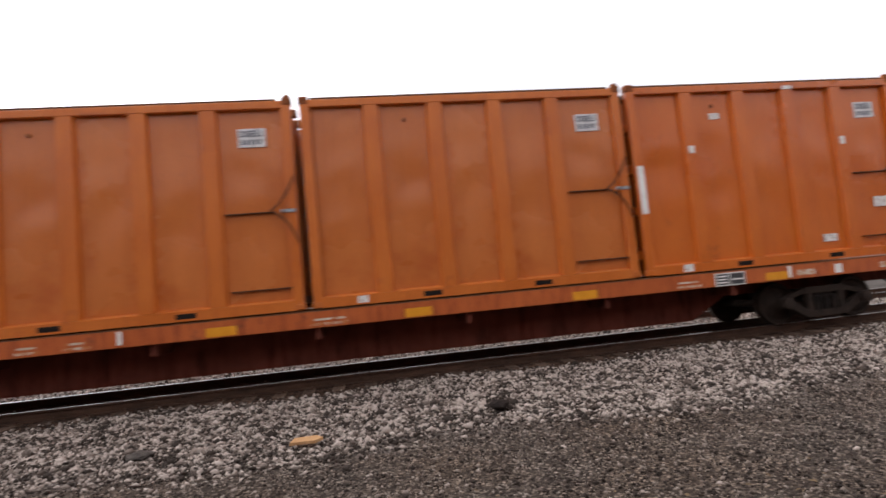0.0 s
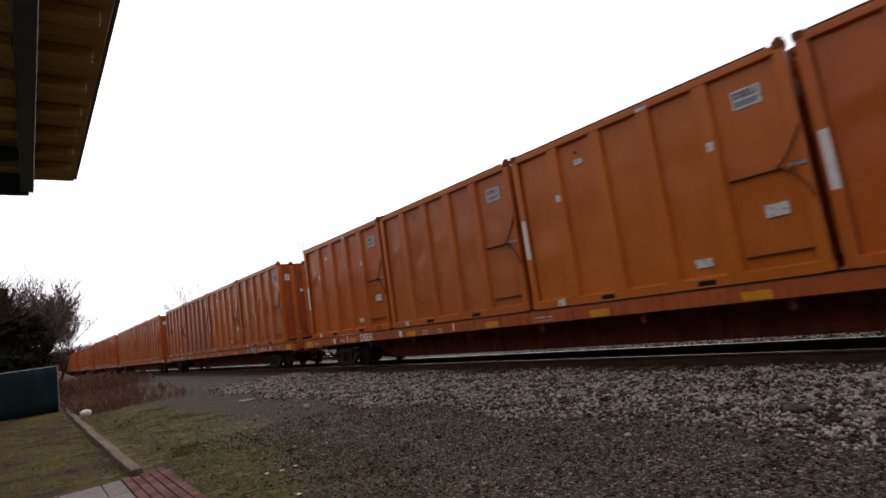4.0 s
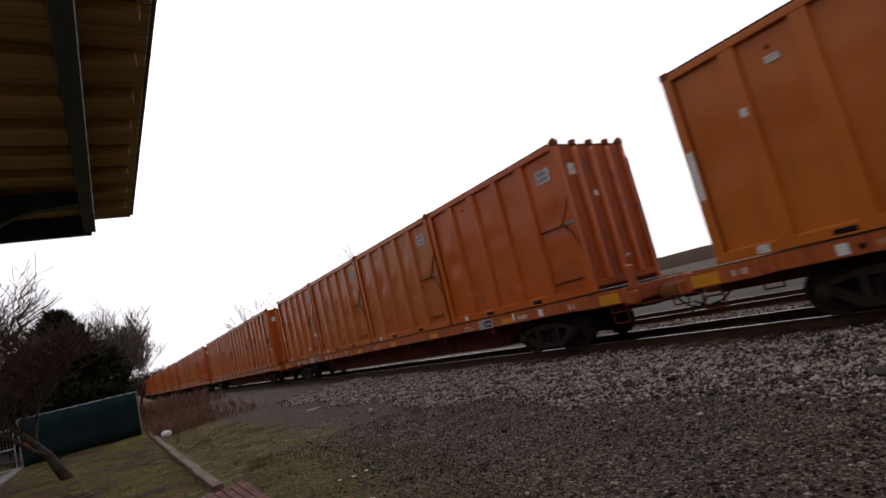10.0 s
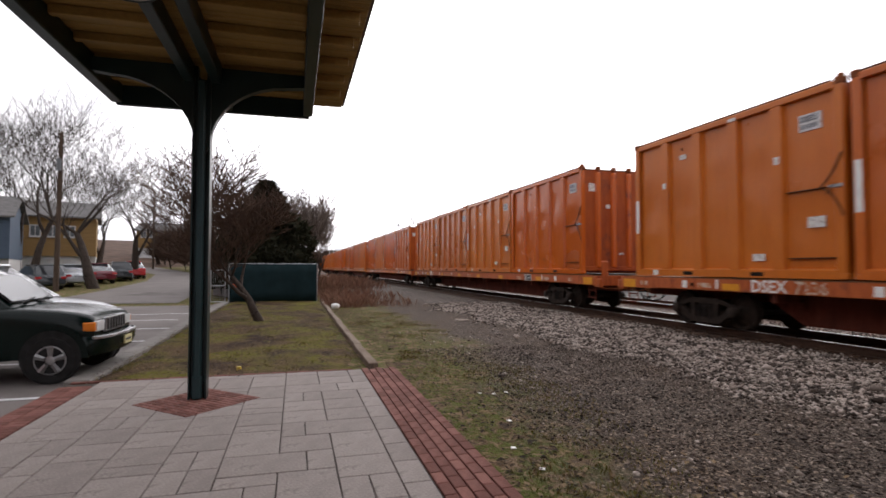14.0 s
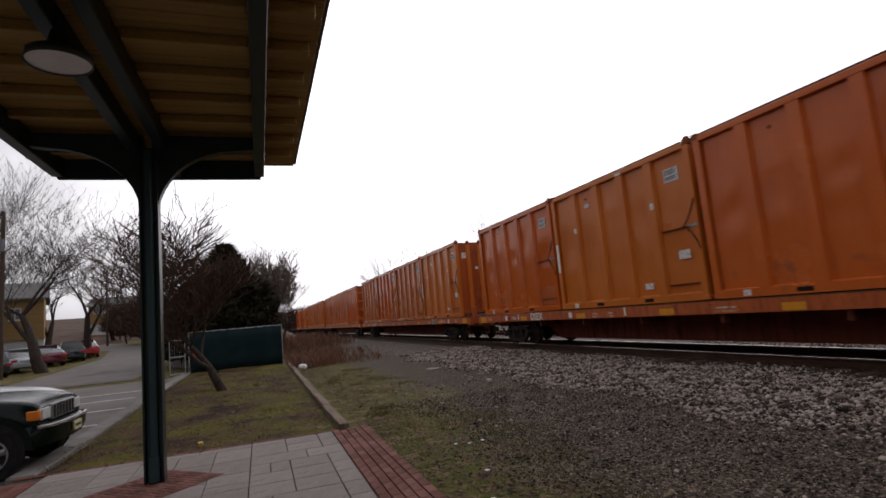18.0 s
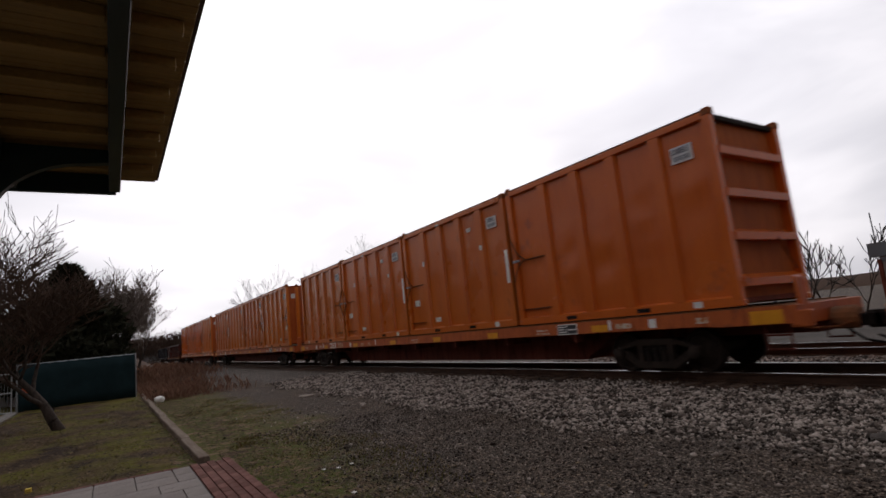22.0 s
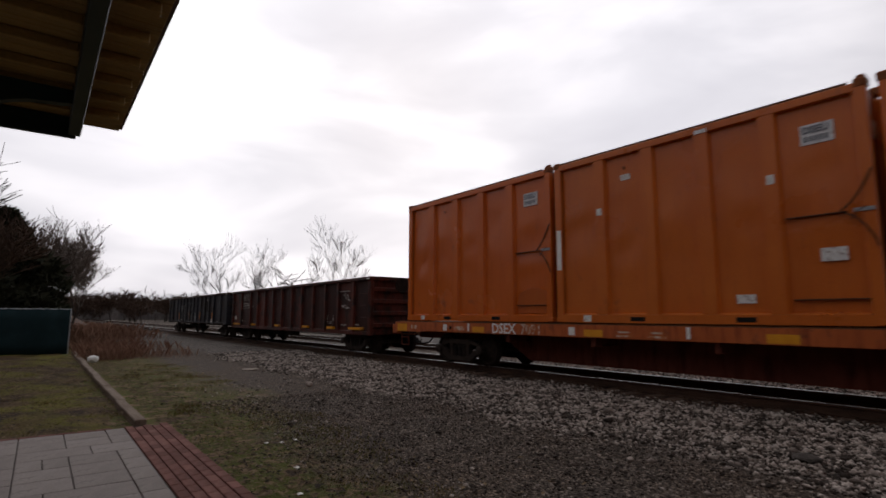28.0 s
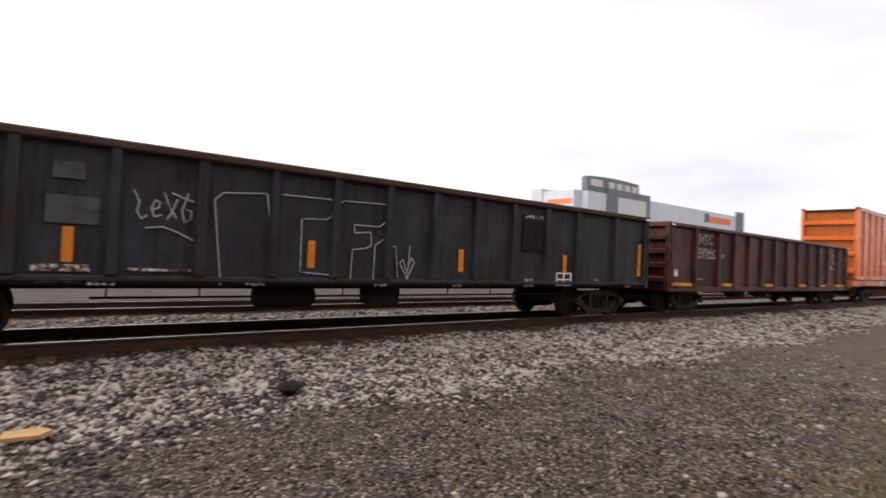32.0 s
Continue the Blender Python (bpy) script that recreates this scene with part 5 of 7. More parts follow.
    for x in (0.95, 3.82):
        for y in (-0.78, 0.78):
            wheel(j, x, y, 0.345, 0.23)
    return j


def build_small_car(paint, label, wagon=False):
    c = thing("parked_car", label, "car", "cars parked by the houses")
    H = 0.84
    car_body(c, paint, H, [(0.0, 0.72, 0.35, 0.86), (0.15, 0.88, 0.28, 0.95), (1.0, 0.93, 0.22, 1.0), (3.0, 0.92, 0.22, 1.0), (3.6, 0.87, 0.23, 0.99), (4.0, 0.80, 0.25, 0.96), (4.25, 0.73, 0.28, 0.91), (4.4, 0.64, 0.34, 0.84)], 0.9)
    bm = bmesh.new()
    prof = ((0.15, 0.92, 0.9), (0.45, 1.46, 0.72), (2.3, 1.46, 0.72), (3.2, 0.93, 0.84)) if wagon else ((0.55, 0.92, 0.86), (1.15, 1.40, 0.68), (2.2, 1.42, 0.68), (3.1, 0.92, 0.84))
    secs = [[(x, -H * 0.92, 0.88), (x, -H * w, max(0.89, z - 0.05)), (x, -H * w * 0.85, max(0.9, z)), (x, H * w * 0.85, max(0.9, z)), (x, H * w, max(0.89, z - 0.05)), (x, H * 0.92, 0.88)] for x, z, w in prof]
    loft(bm, secs)
    part("greenhouse", sleek(bm), CAR_GLASS, c, "dark glazed cabin", smooth=True)
    bm = bmesh.new()
    x0, x1 = (0.42, 2.32) if wagon else (1.1, 2.25)
    box(bm, x0, x1, -H * 0.66, H * 0.66, 1.40 if not wagon else 1.45, 1.46 if not wagon else 1.50, bevel=0.02)
    part("roof", bm, paint, c)
    for s in (-1, 1):
        box_part("tail_light", (-0.01, 0.1, *sorted((s * 0.5, s * 0.78)), 0.66, 0.80), RED_PAINT, c)
        box_part("headlight", (4.28, 4.39, *sorted((s * 0.45, s * 0.7)), 0.54, 0.66), LENS, c)
    for x in (0.85, 3.5):
        for y in (-0.74, 0.74):
            wheel(c, x, y, 0.31, 0.2)
    return c


def build_window(parent, x0, x1, z0, z1, y, d=-1, depth=0.06):
    """A house window on a wall that faces d along y: frame proud of the wall, pane set in."""
    f = bmesh.new()
    t = 0.09
    ys = sorted((y, y + d * depth))
    for a in ((x0, x1, z1 - t, z1), (x0, x1, z0, z0 + t), (x0, x0 + t, z0 + t, z1 - t), (x1 - t, x1, z0 + t, z1 - t), ((x0 + x1) / 2 - 0.03, (x0 + x1) / 2 + 0.03, z0 + t, z1 - t)):
        box(f, a[0], a[1], *ys, a[2], a[3])
    w = part("window", f, WHITE_WALL, parent, "white-framed window")
    box_part("pane", (x0 + t, x1 - t, *sorted((y + d * 0.004, y + d * 0.02)), z0 + t, z1 - t), WIN_GLASS, w)
    box_part("sill", (x0 - 0.05, x1 + 0.05, *sorted((y, y + d * 0.12)), z0 - 0.06, z0 - 0.002), WHITE_WALL, w)


def build_house(siding, label, w, depth, eave, ridge):
    """Two-storey house, its front along x facing -y in its own space: white garages below, sided upper floor, low gable roof."""
    h = thing("house", label, "house", "houses by the road")
    lower = 1.75
    bm = bmesh.new()
    box(bm, 0, w, 0.25, depth, 0, lower)
    part("lower_wall", bm, WHITE_WALL, h, "white ground floor wall")
    bm = bmesh.new()
    box(bm, -0.02, w + 0.02, 0, depth + 0.02, lower + 0.002, eave)
    part("upper_wall", bm, siding, h)
    n = int((eave - lower) / 0.2)
    for k in range(n):
        bm = bmesh.new()
        z = lower + 0.01 + 0.2 * k
        v0 = [(-0.03, -0.035, z), (w + 0.03, -0.035, z), (w + 0.03, -0.012, z + 0.19), (-0.03, -0.012, z + 0.19)]
        a = [bm.verts.new(p) for p in v0]
        c = [bm.verts.new((p[0], 0.0, p[2])) for p in v0]
        bm.faces.new(a)
        for i in range(4):
            bm.faces.new((a[i], a[(i + 1) % 4], c[(i + 1) % 4], c[i]))
        part("siding_board", bm, siding, h)
    for s in (0, 1):
        bm = bmesh.new()
        y0, z0, y1, z1 = (-0.5, eave - 0.12, depth / 2, ridge) if s == 0 else (depth / 2, ridge, depth + 0.5, eave - 0.12)
        a = [bm.verts.new(p) for p in ((-0.35, y0, z0), (w + 0.35, y0, z0), (w + 0.35, y1, z1), (-0.35, y1, z1))]
        c = [bm.verts.new((p.co.x, p.co.y, p.co.z + 0.14)) for p in a]
        bm.faces.new(a)
        bm.faces.new(c)
        for i in range(4):
            bm.faces.new((a[i], a[(i + 1) % 4], c[(i + 1) % 4], c[i]))
        part("roof_slope", bm, SHINGLE, h, "pale grey shingled roof")
    for x in (-0.02, w + 0.02):
        bm = bmesh.new()
        v = [bm.verts.new(p) for p in ((x, 0, eave), (x, depth, eave), (x, depth / 2, ridge))]
        v2 = [bm.verts.new((p.co.x + (0.1 if x < 1 else -0.1), p.co.y, p.co.z)) for p in v]
        bm.faces.new(v)
        bm.faces.new(v2)
        for i in range(3):
            bm.faces.new((v[i], v[(i + 1) % 3], v2[(i + 1) % 3], v2[i]))
        part("gable", bm, siding, h)
    k = 0.6
    while k + 1.2 < w:
        build_window(h, k, k + 0.85, 3.45, 4.5, -0.036)
        k += 1.25
    k = 0.5
    while k + 2.3 < w:
        box_part("garage_door", (k, k + 2.2, 0.19, 0.25, 0.02, 1.6), GREY_PANEL, h, "pale garage door")
        for q in range(3):
            box_part("door_panel", (k + 0.06, k + 2.14, 0.165, 0.19, 0.08 + 0.5 * q, 0.5 + 0.5 * q), WHITE_WALL, h)
        k += 2.9
    return h


def build_pole(name, label, x, y, z, height, lean=0.0, arms=2):
    p = thing(name, label, "pole", at=pose(x, y, z, 0, lean, 0))
    bm = bmesh.new()
    tube(bm, (0, 0, -0.2), (0, 0, height), 0.15, 0.10, 10)
    part("shaft", bm, POLE_WOOD, p)
    for k in range(arms):
        bm = bmesh.new()
        box(bm, -0.05, 0.05, -1.1 + 0.3 * k, 1.1 - 0.3 * k, height - 0.5 - 0.9 * k, height - 0.4 - 0.9 * k)
        part("crossarm", bm, POLE_WOOD, p)
    bm = bmesh.new()
    tube(bm, (0.22, 0, height - 2.3), (0.22, 0, height - 1.6), 0.13, sides=10)
    part("transformer", bm, DARK_PANEL, p)
    return p


def build_street_lamp(x, y, z, height, reach, rz):
    p = thing("street_lamp", "tall grey street lamp with a flat level head", "lamp post", at=pose(x, y, z, 0, 0, rz))
    bm = bmesh.new()
    tube(bm, (0, 0, 0), (0, 0, height - 0.1), 0.09, 0.05, 8)
    tube(bm, (0, 0, height - 0.1), (0.12, 0, height), 0.04, sides=6)
    tube(bm, (0.12, 0, height), (reach * 0.4, 0, height), 0.035, sides=6)
    part("shaft", bm, DARK_PANEL, p)
    bm = bmesh.new()
    box(bm, reach * 0.3, reach, -0.16, 0.16, height - 0.06, height + 0.06, bevel=0.03)
    part("head", bm, DARK_PANEL, p)
    return p


def build_surroundings():
    # unseen plain wall, added behind the platform to cut light and reflections on the train
    wb = thing("wall_south", "unseen brown brick wall added to darken the train's reflections", "wall", kind="structure")
    for k in range(6):
        box_part("wall_panel", (-24 + 12 * k, -12.02 + 12 * k, -16.4, -16.0, -0.3, 10.0), BRICK, wb)
    j = build_jeep()
    # right front wheel by the kerb, nose over it
    j.matrix_basis = pose(-10.45, -7.14, -0.085, 0, 0, 88)
    nb = build_small_car(SILVER_PAINT, "pale silver estate car parked beside the off-road car", True)
    nb.matrix_basis = pose(-13.1, -7.95, -0.085, 0, 0, 88) @ Matrix.Diagonal((1, 1, 1.17, 1))
    for paint, label, wagon, x, y, rz in ((DARK_PAINT, "dark grey estate car parked by the houses", True, -36.6, -13.4, 219), (SILVER_PAINT, "white saloon parked by the houses", False, -39.6, -12.9, 219),
                                          (MAROON_PAINT, "maroon saloon parked by the houses", False, -42.8, -12.5, 212), (DARK_PAINT, "dark red estate car parked by the houses", True, -45.9, -12.3, 199), (RED_PAINT, "bright red saloon parked by the houses", False, -49.5, -12.25, 200)):
        c = build_small_car(paint, label, wagon)
        c.matrix_basis = pose(x, y, slope(x) - 0.075, 0, 0, rz)
    hb = build_house(BLUE_SIDING, "blue-sided two-storey house with white garages", 15.0, 7.0, 4.85, 6.5)
    hb.matrix_basis = pose(-41.9, -34.0, 0.45, 0, 0, 106)
    hy = build_house(YELLOW_SIDING, "mustard-sided two-storey house with white garages", 13.0, 8.0, 5.3, 6.9)
    hy.matrix_basis = pose(-52.9, -29.8, 0.85, 0, 0, 106)
    h3 = build_house(YELLOW_SIDING, "further mustard-sided house with pale trim", 8.0, 8.0, 4.6, 6.0)
    h3.matrix_basis = pose(-97, -24.0, 3.0, 0, 0, 92)
    build_pole("utility_pole", "wooden utility pole leaning over the parked cars", -36.0, -12.95, 0.2, 9.3, lean=-1.5, arms=0)
    build_pole("utility_pole", "wooden utility pole at the bend of the road", -73.6, -16.3, 1.4, 9.0)
    build_street_lamp(-11.75, 24.0, -0.25, 6.5, 1.2, 0)
    build_street_lamp(-66.8, 50, -0.2, 10.7, 1.4, 0)
    # long beige wall beyond the tracks, with posts
    wl = thing("boundary_wall", "long beige block wall with dark coping beyond the tracks", "wall", kind="structure")
    for k in range(5):
        a = -9.8 + 2.2 * k
        box_part("wall_panel", (a, a + 2.17, 30.0, 30.2, -0.3, 2.5), BEIGE_WALL, wl)
        box_part("wall_post", (a - 0.07, a + 0.07, 29.86, 29.99, -0.3, 2.6), MAROON, wl)
        box_part("coping", (a, a + 2.19, 29.95, 30.25, 2.502, 2.68), DARK_PANEL, wl)
    sd = thing("flat_roofed_shed", "small beige shed with a dark flat roof", "shed")
    box_part("wall", (-10.0, -7.6, 30.6, 33.5, -0.3, 2.75), BEIGE_WALL, sd)
    box_part("roof", (-10.3, -7.3, 30.3, 33.8, 2.752, 3.4), DARK_PANEL, sd)
    bm = bmesh.new()
    tube(bm, (-10.15, 31, 3.3), (-10.15, 31, 4.9), 0.03, sides=6)
    part("vent_pipe", bm, DARK_PANEL, sd)
    # low pink building
    pk = thing("low_building", "low dusty pink building with a grey metal lean-to", "building")
    box_part("wall", (7.2, 24, 30, 42, -0.3, 2.75), PINK_WALL, pk)
    box_part("roof", (7.0, 24.2, 29.8, 42.2, 2.752, 2.95), DARK_PANEL, pk)
    bm = bmesh.new()
    prism(bm, [(4.2, -0.3), (7.19, -0.3), (7.19, 2.5), (4.9, 2.75)], 29.9, 40)
    part("lean_to", bm, GREY_PANEL, pk, "grey ribbed metal lean-to")
    for k in range(12):
        x = 4.95 + 0.19 * k
        box_part("cladding_rib", (x, x + 0.05, 29.86, 29.9, -0.25, 2.45), DARK_PANEL, pk)
    for x in (5.1, 5.9):
        box_part("roof_unit", (x, x + 0.6, 31, 32, 2.755, 3.5), DARK_PANEL if x < 5.5 else GREY_PANEL, pk, "roof ventilation box")
    bm = bmesh.new()
    tube(bm, (9.4, 29.9, -0.3), (9.4, 29.9, 3.7), 0.05, sides=8)
    part("drain_pipe", bm, RUSTY, pk)
    # two-storey tan building
    tn = thing("tan_building", "tan brick building with white-framed windows and brown base", "building")
    box_part("lower_wall", (25.5, 44, 36, 48, -0.3, 2.9), PINK_WALL, tn)
    box_part("upper_wall", (25.5, 44, 36.0, 48, 2.904, 5.0), TAN_WALL, tn)
    box_part("parapet", (25.3, 44.2, 35.8, 48.2, 5.004, 5.2), DARK_PANEL, tn)
    for k in range(5):
        build_window(tn, 28.6 + 3.2 * k, 30.2 + 3.2 * k, 3.5, 4.6, 36.0)
    # self-storage style building: long pale wings and a charcoal corner tower
    st = thing("storage_building", "long pale grey modern building with a charcoal corner tower", "building")
    box_part("side_wing", (113, 145, 92, 103, -0.3, 21.6), GREY_PANEL, st)
    box_part("end_block", (112.6, 145, 103.01, 107, -0.3, 22.6), WHITE_WALL, st, "paler end block")
    box_part("long_wing", (146.0, 207, 91, 130, -0.3, 22.0), GREY_PANEL, st)
    box_part("stair_tower", (116.2, 124.7, 90, 92, -0.3, 21.5), GREY_PANEL, st, "pale tower flank")
    box_part("tower", (124.8, 145.8, 89.5, 98, -0.3, 23.0), DARK_PANEL, st, "charcoal tower")
    bm = bmesh.new()
    arc = [(116.1 + 24.6 * k / 8, 25.0 + 1.1 * math.sin(math.pi * (0.15 + 0.6 * k / 8))) for k in range(9)]
    prism(bm, [(116.1, 21.6)] + arc + [(140.7, 21.6)], 90.2, 92.0)
    cap = part("tower_cap", bm, DARK_PANEL, st, "curved charcoal tower head")
    for k, (xa, w) in enumerate(((117.6, 5.2), (125.8, 2.6), (129.6, 2.6), (133.4, 2.6), (137.0, 2.6))):
        box_part("tower_window", (xa, xa + w, 90.05, 90.2, 23.1 + 0.1 * min(k, 1), 24.9), WHITE_WALL, cap, "pale tower window")
    box_part("tower_glazing", (129.5, 143.5, 89.35, 89.5, 16, 21.0), WHITE_WALL, st, "pale tower glazing")
    box_part("sign_band", (112.9, 113, 92.5, 101, 17.9, 19.3), ORANGE_BAND, st, "orange sign band")
    box_part("sign_band", (185.5, 202, 90.9, 91, 18.2, 20.4), ORANGE_BAND, st, "orange sign band")
    box_part("sign_edge", (182.5, 185.4, 90.9, 91, 18.2, 21.2), BLUE_SIDING, st, "blue sign edge")
    box_part("end_fin", (206.5, 212, 90.5, 91.5, -0.3, 23.7), DARK_PANEL, st)
    # distant low ridge with woods beyond the tracks
    bm = bmesh.new()
    vs = []
    for k in range(60):
        x = -700 + 24 * k
        vs.append((bm.verts.new((x, 320, -1)), bm.verts.new((x, 330, 8 + 5 * noise.noise((x * 0.012, 1, 0)) + 1.5 * noise.noise((x * 0.08, 5, 0)))), bm.verts.new((x, 420, 4))))
    for p, q in zip(vs, vs[1:]):
        bm.faces.new((p[0], q[0], q[1], p[1]))
        bm.faces.new((p[1], q[1], q[2], p[2]))
    tagged(part("far_ridge", bm, TWIG_BROWN, None, smooth=True), "low wooded ridge on the horizon", "ridge", kind="backdrop")


def build_litter():
    def flat(name, label, cat, mat_, x, y, z, pts, h, rz=0):
        bm = bmesh.new()
        a = [bm.verts.new((px, py, 0)) for px, py in pts]
        c = [bm.verts.new((px * 0.97, py * 0.97, h)) for px, py in pts]
        bm.faces.new(a[::-1])
        bm.faces.new(c)
        n = len(pts)
        for i in range(n):
            bm.faces.new((a[i], a[(i + 1) % n], c[(i + 1) % n], c[i]))
        o = part(name, bm, mat_, None, at=pose(x, y, z, 3, 2, rz))
        tagged(o, label, cat)

    def rock(name, label, mat_, x, y, z, r, seed, flatness=0.6):
        bm = bmesh.new()
        bmesh.ops.create_icosphere(bm, subdivisions=2, radius=r)
        for v in bm.verts:
            v.co *= 1 + 0.35 * noise.noise(v.co * (2.2 / r) + Vector((seed, 0, 0)))
            v.co.z *= flatness
        o = part(name, bm, mat_, None, at=pose(x, y, z, 0, 0, seed * 40))
        tagged(o, label, "rock")

    flat("cardboard_scrap", "torn tan cardboard scrap lying on the ballast", "litter", CARD, -0.77, 6.33, 0.035, [(-0.17, -0.09), (0.10, -0.10), (0.19, 0.0), (0.12, 0.09), (-0.12, 0.07)], 0.03, 4)
    rock("dark_rock", "dark brown lump among pale ballast", BLACK_STEEL, 1.52, 6.75, 0.06, 0.13, 1, 0.5)
    rock("flat_rock", "flat grey rock slab on the ballast", JOINT, -2.6, 6.72, 0.03, 0.15, 2, 0.22)
    rock("white_rock", "smooth white rock beside the timber edging", WHITE, -22.2, 1.75, 0.05, 0.17, 3, 0.8)
    rock("small_rock", "small pale rock at the ballast's edge", BALLAST, -11.93, 5.08, 0.0, 0.08, 4, 0.8)
    flat("yellow_cup", "small yellow plastic scrap on the lawn", "litter", YELLOW_PLASTIC, -9.6, -0.80, -0.03, [(-0.045, -0.03), (0.03, -0.035), (0.04, 0.03), (-0.03, 0.035)], 0.05)
    for x, y, rz in ((-6.99, 2.74, 10), (-6.95, 2.55, 60), (-5.77, 2.26, 30), (-4.96, 1.95, 100), (-7.03, 2.38, 140), (-4.42, 1.97, 75)):
        flat("paper_scrap", "small white paper scrap on the grassy verge", "litter", WHITE, x, y, -0.03, [(-0.03, -0.018), (0.022, -0.024), (0.03, 0.012), (-0.012, 0.022)], 0.006, rz)
    rock("pale_stone_patch", "pale stone lump lying in the gravel", CHIPS, -16.5, 5.2, -0.04, 0.24, 6, 0.14)
    rng = random.Random(9)
    for k in range(14):
        rock("loose_stone", "loose pale stone on the dark gravel", BALLAST, rng.uniform(-13, 5), rng.uniform(2.6, 5.6), -0.04, rng.uniform(0.02, 0.045), 10 + k, 0.7)
    # pipe stake by the lawn tree
    st = thing("lawn_stake", "short dark metal stake beside the tree", "stake", at=pose(-17.9, -1.05, -0.06))
    bm = bmesh.new()
    tube(bm, (0, 0, 0), (0, 0, 0.62), 0.03, sides=8)
    part("stake_pipe", bm, BLACK_STEEL, st)


# ---------------------------------------------------------------- train
def wall_panel(bm, x0, x1, z0, z1, y, seed, out=-1, amp=0.044):
    """A dented steel sheet in the x-z plane, facing out along y."""
    nx, nz = 8, 20
    g = []
    for i in range(nx + 1):
        col = []
        for j in range(nz + 1):
            x, z = x0 + (x1 - x0) * i / nx, z0 + (z1 - z0) * j / nz
            e = math.sin(math.pi * i / nx) * math.sin(math.pi * j / nz)
            d = amp * e * (noise.noise((x * 1.1 + seed * 7.3, z * 1.3, seed)) + 0.55 * noise.noise((x * 1.9, z * 3.1 + seed, 4.0)))
            col.append(bm.verts.new((x, y + out * d, z)))
        g.append(col)
    for a, c in zip(g, g[1:]):
        for j in range(nz):
            bm.faces.new((a[j], c[j], c[j + 1], a[j + 1]))


RIBS = (1.26, 2.41, 3.53, 4.65)      # rib centres along the side


def build_container(paint, label, stickers, strip, seed, both=False, trim=None):
    """A 12 foot tall steel waste container: x along the track from 0, y across, z up from its floor. Door end at +x."""
    c = thing("waste_container", label, "container", "waste containers on the train")
    L, H, W = LONG, TALL, HALF
    trim = trim or paint
    edges = [0.10] + list(RIBS) + [L - 0.10]
    for s in (-1, 1):
        for k in range(5):
            bm = bmesh.new()
            wall_panel(bm, edges[k], edges[k + 1], 0.16, H - 0.08, s * (W - 0.095), seed + k + (9 if s > 0 else 0), s)
            part("side_panel", bm, paint, c, smooth=True)
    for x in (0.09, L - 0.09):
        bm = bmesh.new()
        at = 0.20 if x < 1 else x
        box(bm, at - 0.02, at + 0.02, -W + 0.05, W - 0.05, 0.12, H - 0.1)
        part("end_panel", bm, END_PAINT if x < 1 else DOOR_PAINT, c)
    bm = bmesh.new()
    box(bm, 0.08, L - 0.08, -W + 0.06, W - 0.06, H - 0.16, H - 0.06)
    part("lid", bm, BLACK_STEEL, c, "dark sheeted lid")
    bm = bmesh.new()
    box(bm, 0.08, L - 0.08, -W + 0.06, W - 0.06, 0.05, 0.14)
    part("floor_pan", bm, MAROON, c)
    # side ribs: pressed hat sections with sloping flanks
    for s in (-1, 1):
        for k, x in enumerate(RIBS):
            bm = bmesh.new()
            ya, yb = s * (W - 0.10), s * (W - 0.004)
            prof = [(-0.158, ya), (-0.126, yb), (0.126, yb), (0.158, ya)]
            a = [bm.verts.new((x + px, py, 0.17)) for px, py in prof]
            b = [bm.verts.new((x + px, py, H - 0.13)) for px, py in prof]
            for i in range(3):
                bm.faces.new((a[i], a[i + 1], b[i + 1], b[i]))
            bm.faces.new(b)
            bm.faces.new(a)
            part("side_rib", bm, trim, c)
        # rails
        bm = bmesh.new()
        prof = [(s * (W - 0.10), 0.0), (s * W, 0.0), (s * W, 0.165), (s * (W - 0.10), 0.20)]
        a = [bm.verts.new((0.15, y, z)) for y, z in prof]
        b = [bm.verts.new((L - 0.15, y, z)) for y, z in prof]
        for i in range(4):
            bm.faces.new((a[i], a[(i + 1) % 4], b[(i + 1) % 4], b[i]))
        bm.faces.new(a)
        bm.faces.new(b)
        part("bottom_rail", bm, trim, c)
        bm = bmesh.new()
        box(bm, 0.16, L - 0.16, min(s * (W - 0.09), s * (W + 0.004)), max(s * (W - 0.09), s * (W + 0.004)), H - 0.17, H - 0.035, bevel=0.012)
        part("top_rail", bm, trim, c)
        bm = bmesh.new()
        box(bm, 0.2, L - 0.25, min(s * (W - 0.07), s * (W - 0.02)), max(s * (W - 0.07), s * (W - 0.02)), H - 0.034, H + 0.008)
        part("lid_lip", bm, ROPE, c, "dark lid lip")
        for x in (1.92, 3.97):
            if s > 0 and not both:
                continue
            # dark block, proud of the rail, stands in for the pocket's shaded opening
            bm = bmesh.new()
            ya, yb = sorted((s * (W - 0.02), s * (W + 0.003)))
            box(bm, x, x + 0.33, ya, yb, 0.035, 0.125, bevel=0.004)
            part("fork_pocket", bm, HOLE_SHADE, c, "dark block standing in for a fork-lift pocket opening")
        for x in (0.0, L):
            d = 1 if x == 0 else -1
            bm = bmesh.new()
            xs = sorted((x + d * 0.02, x + d * 0.20))
            ys = sorted((s * (W - 0.16), s * (W - 0.002)))
            box(bm, *xs, *ys, 0.10, H - 0.10, bevel=0.015)
            part("corner_post", bm, trim, c)
            for z in (0.0, H - 0.118):
                bm = bmesh.new()
                xs = sorted((x, x + d * 0.178))
                ys = sorted((s * (W - 0.162), s * (W + 0.003)))
                box(bm, *xs, *ys, z, z + 0.118 + (0.03 if z else 0), bevel=0.018)
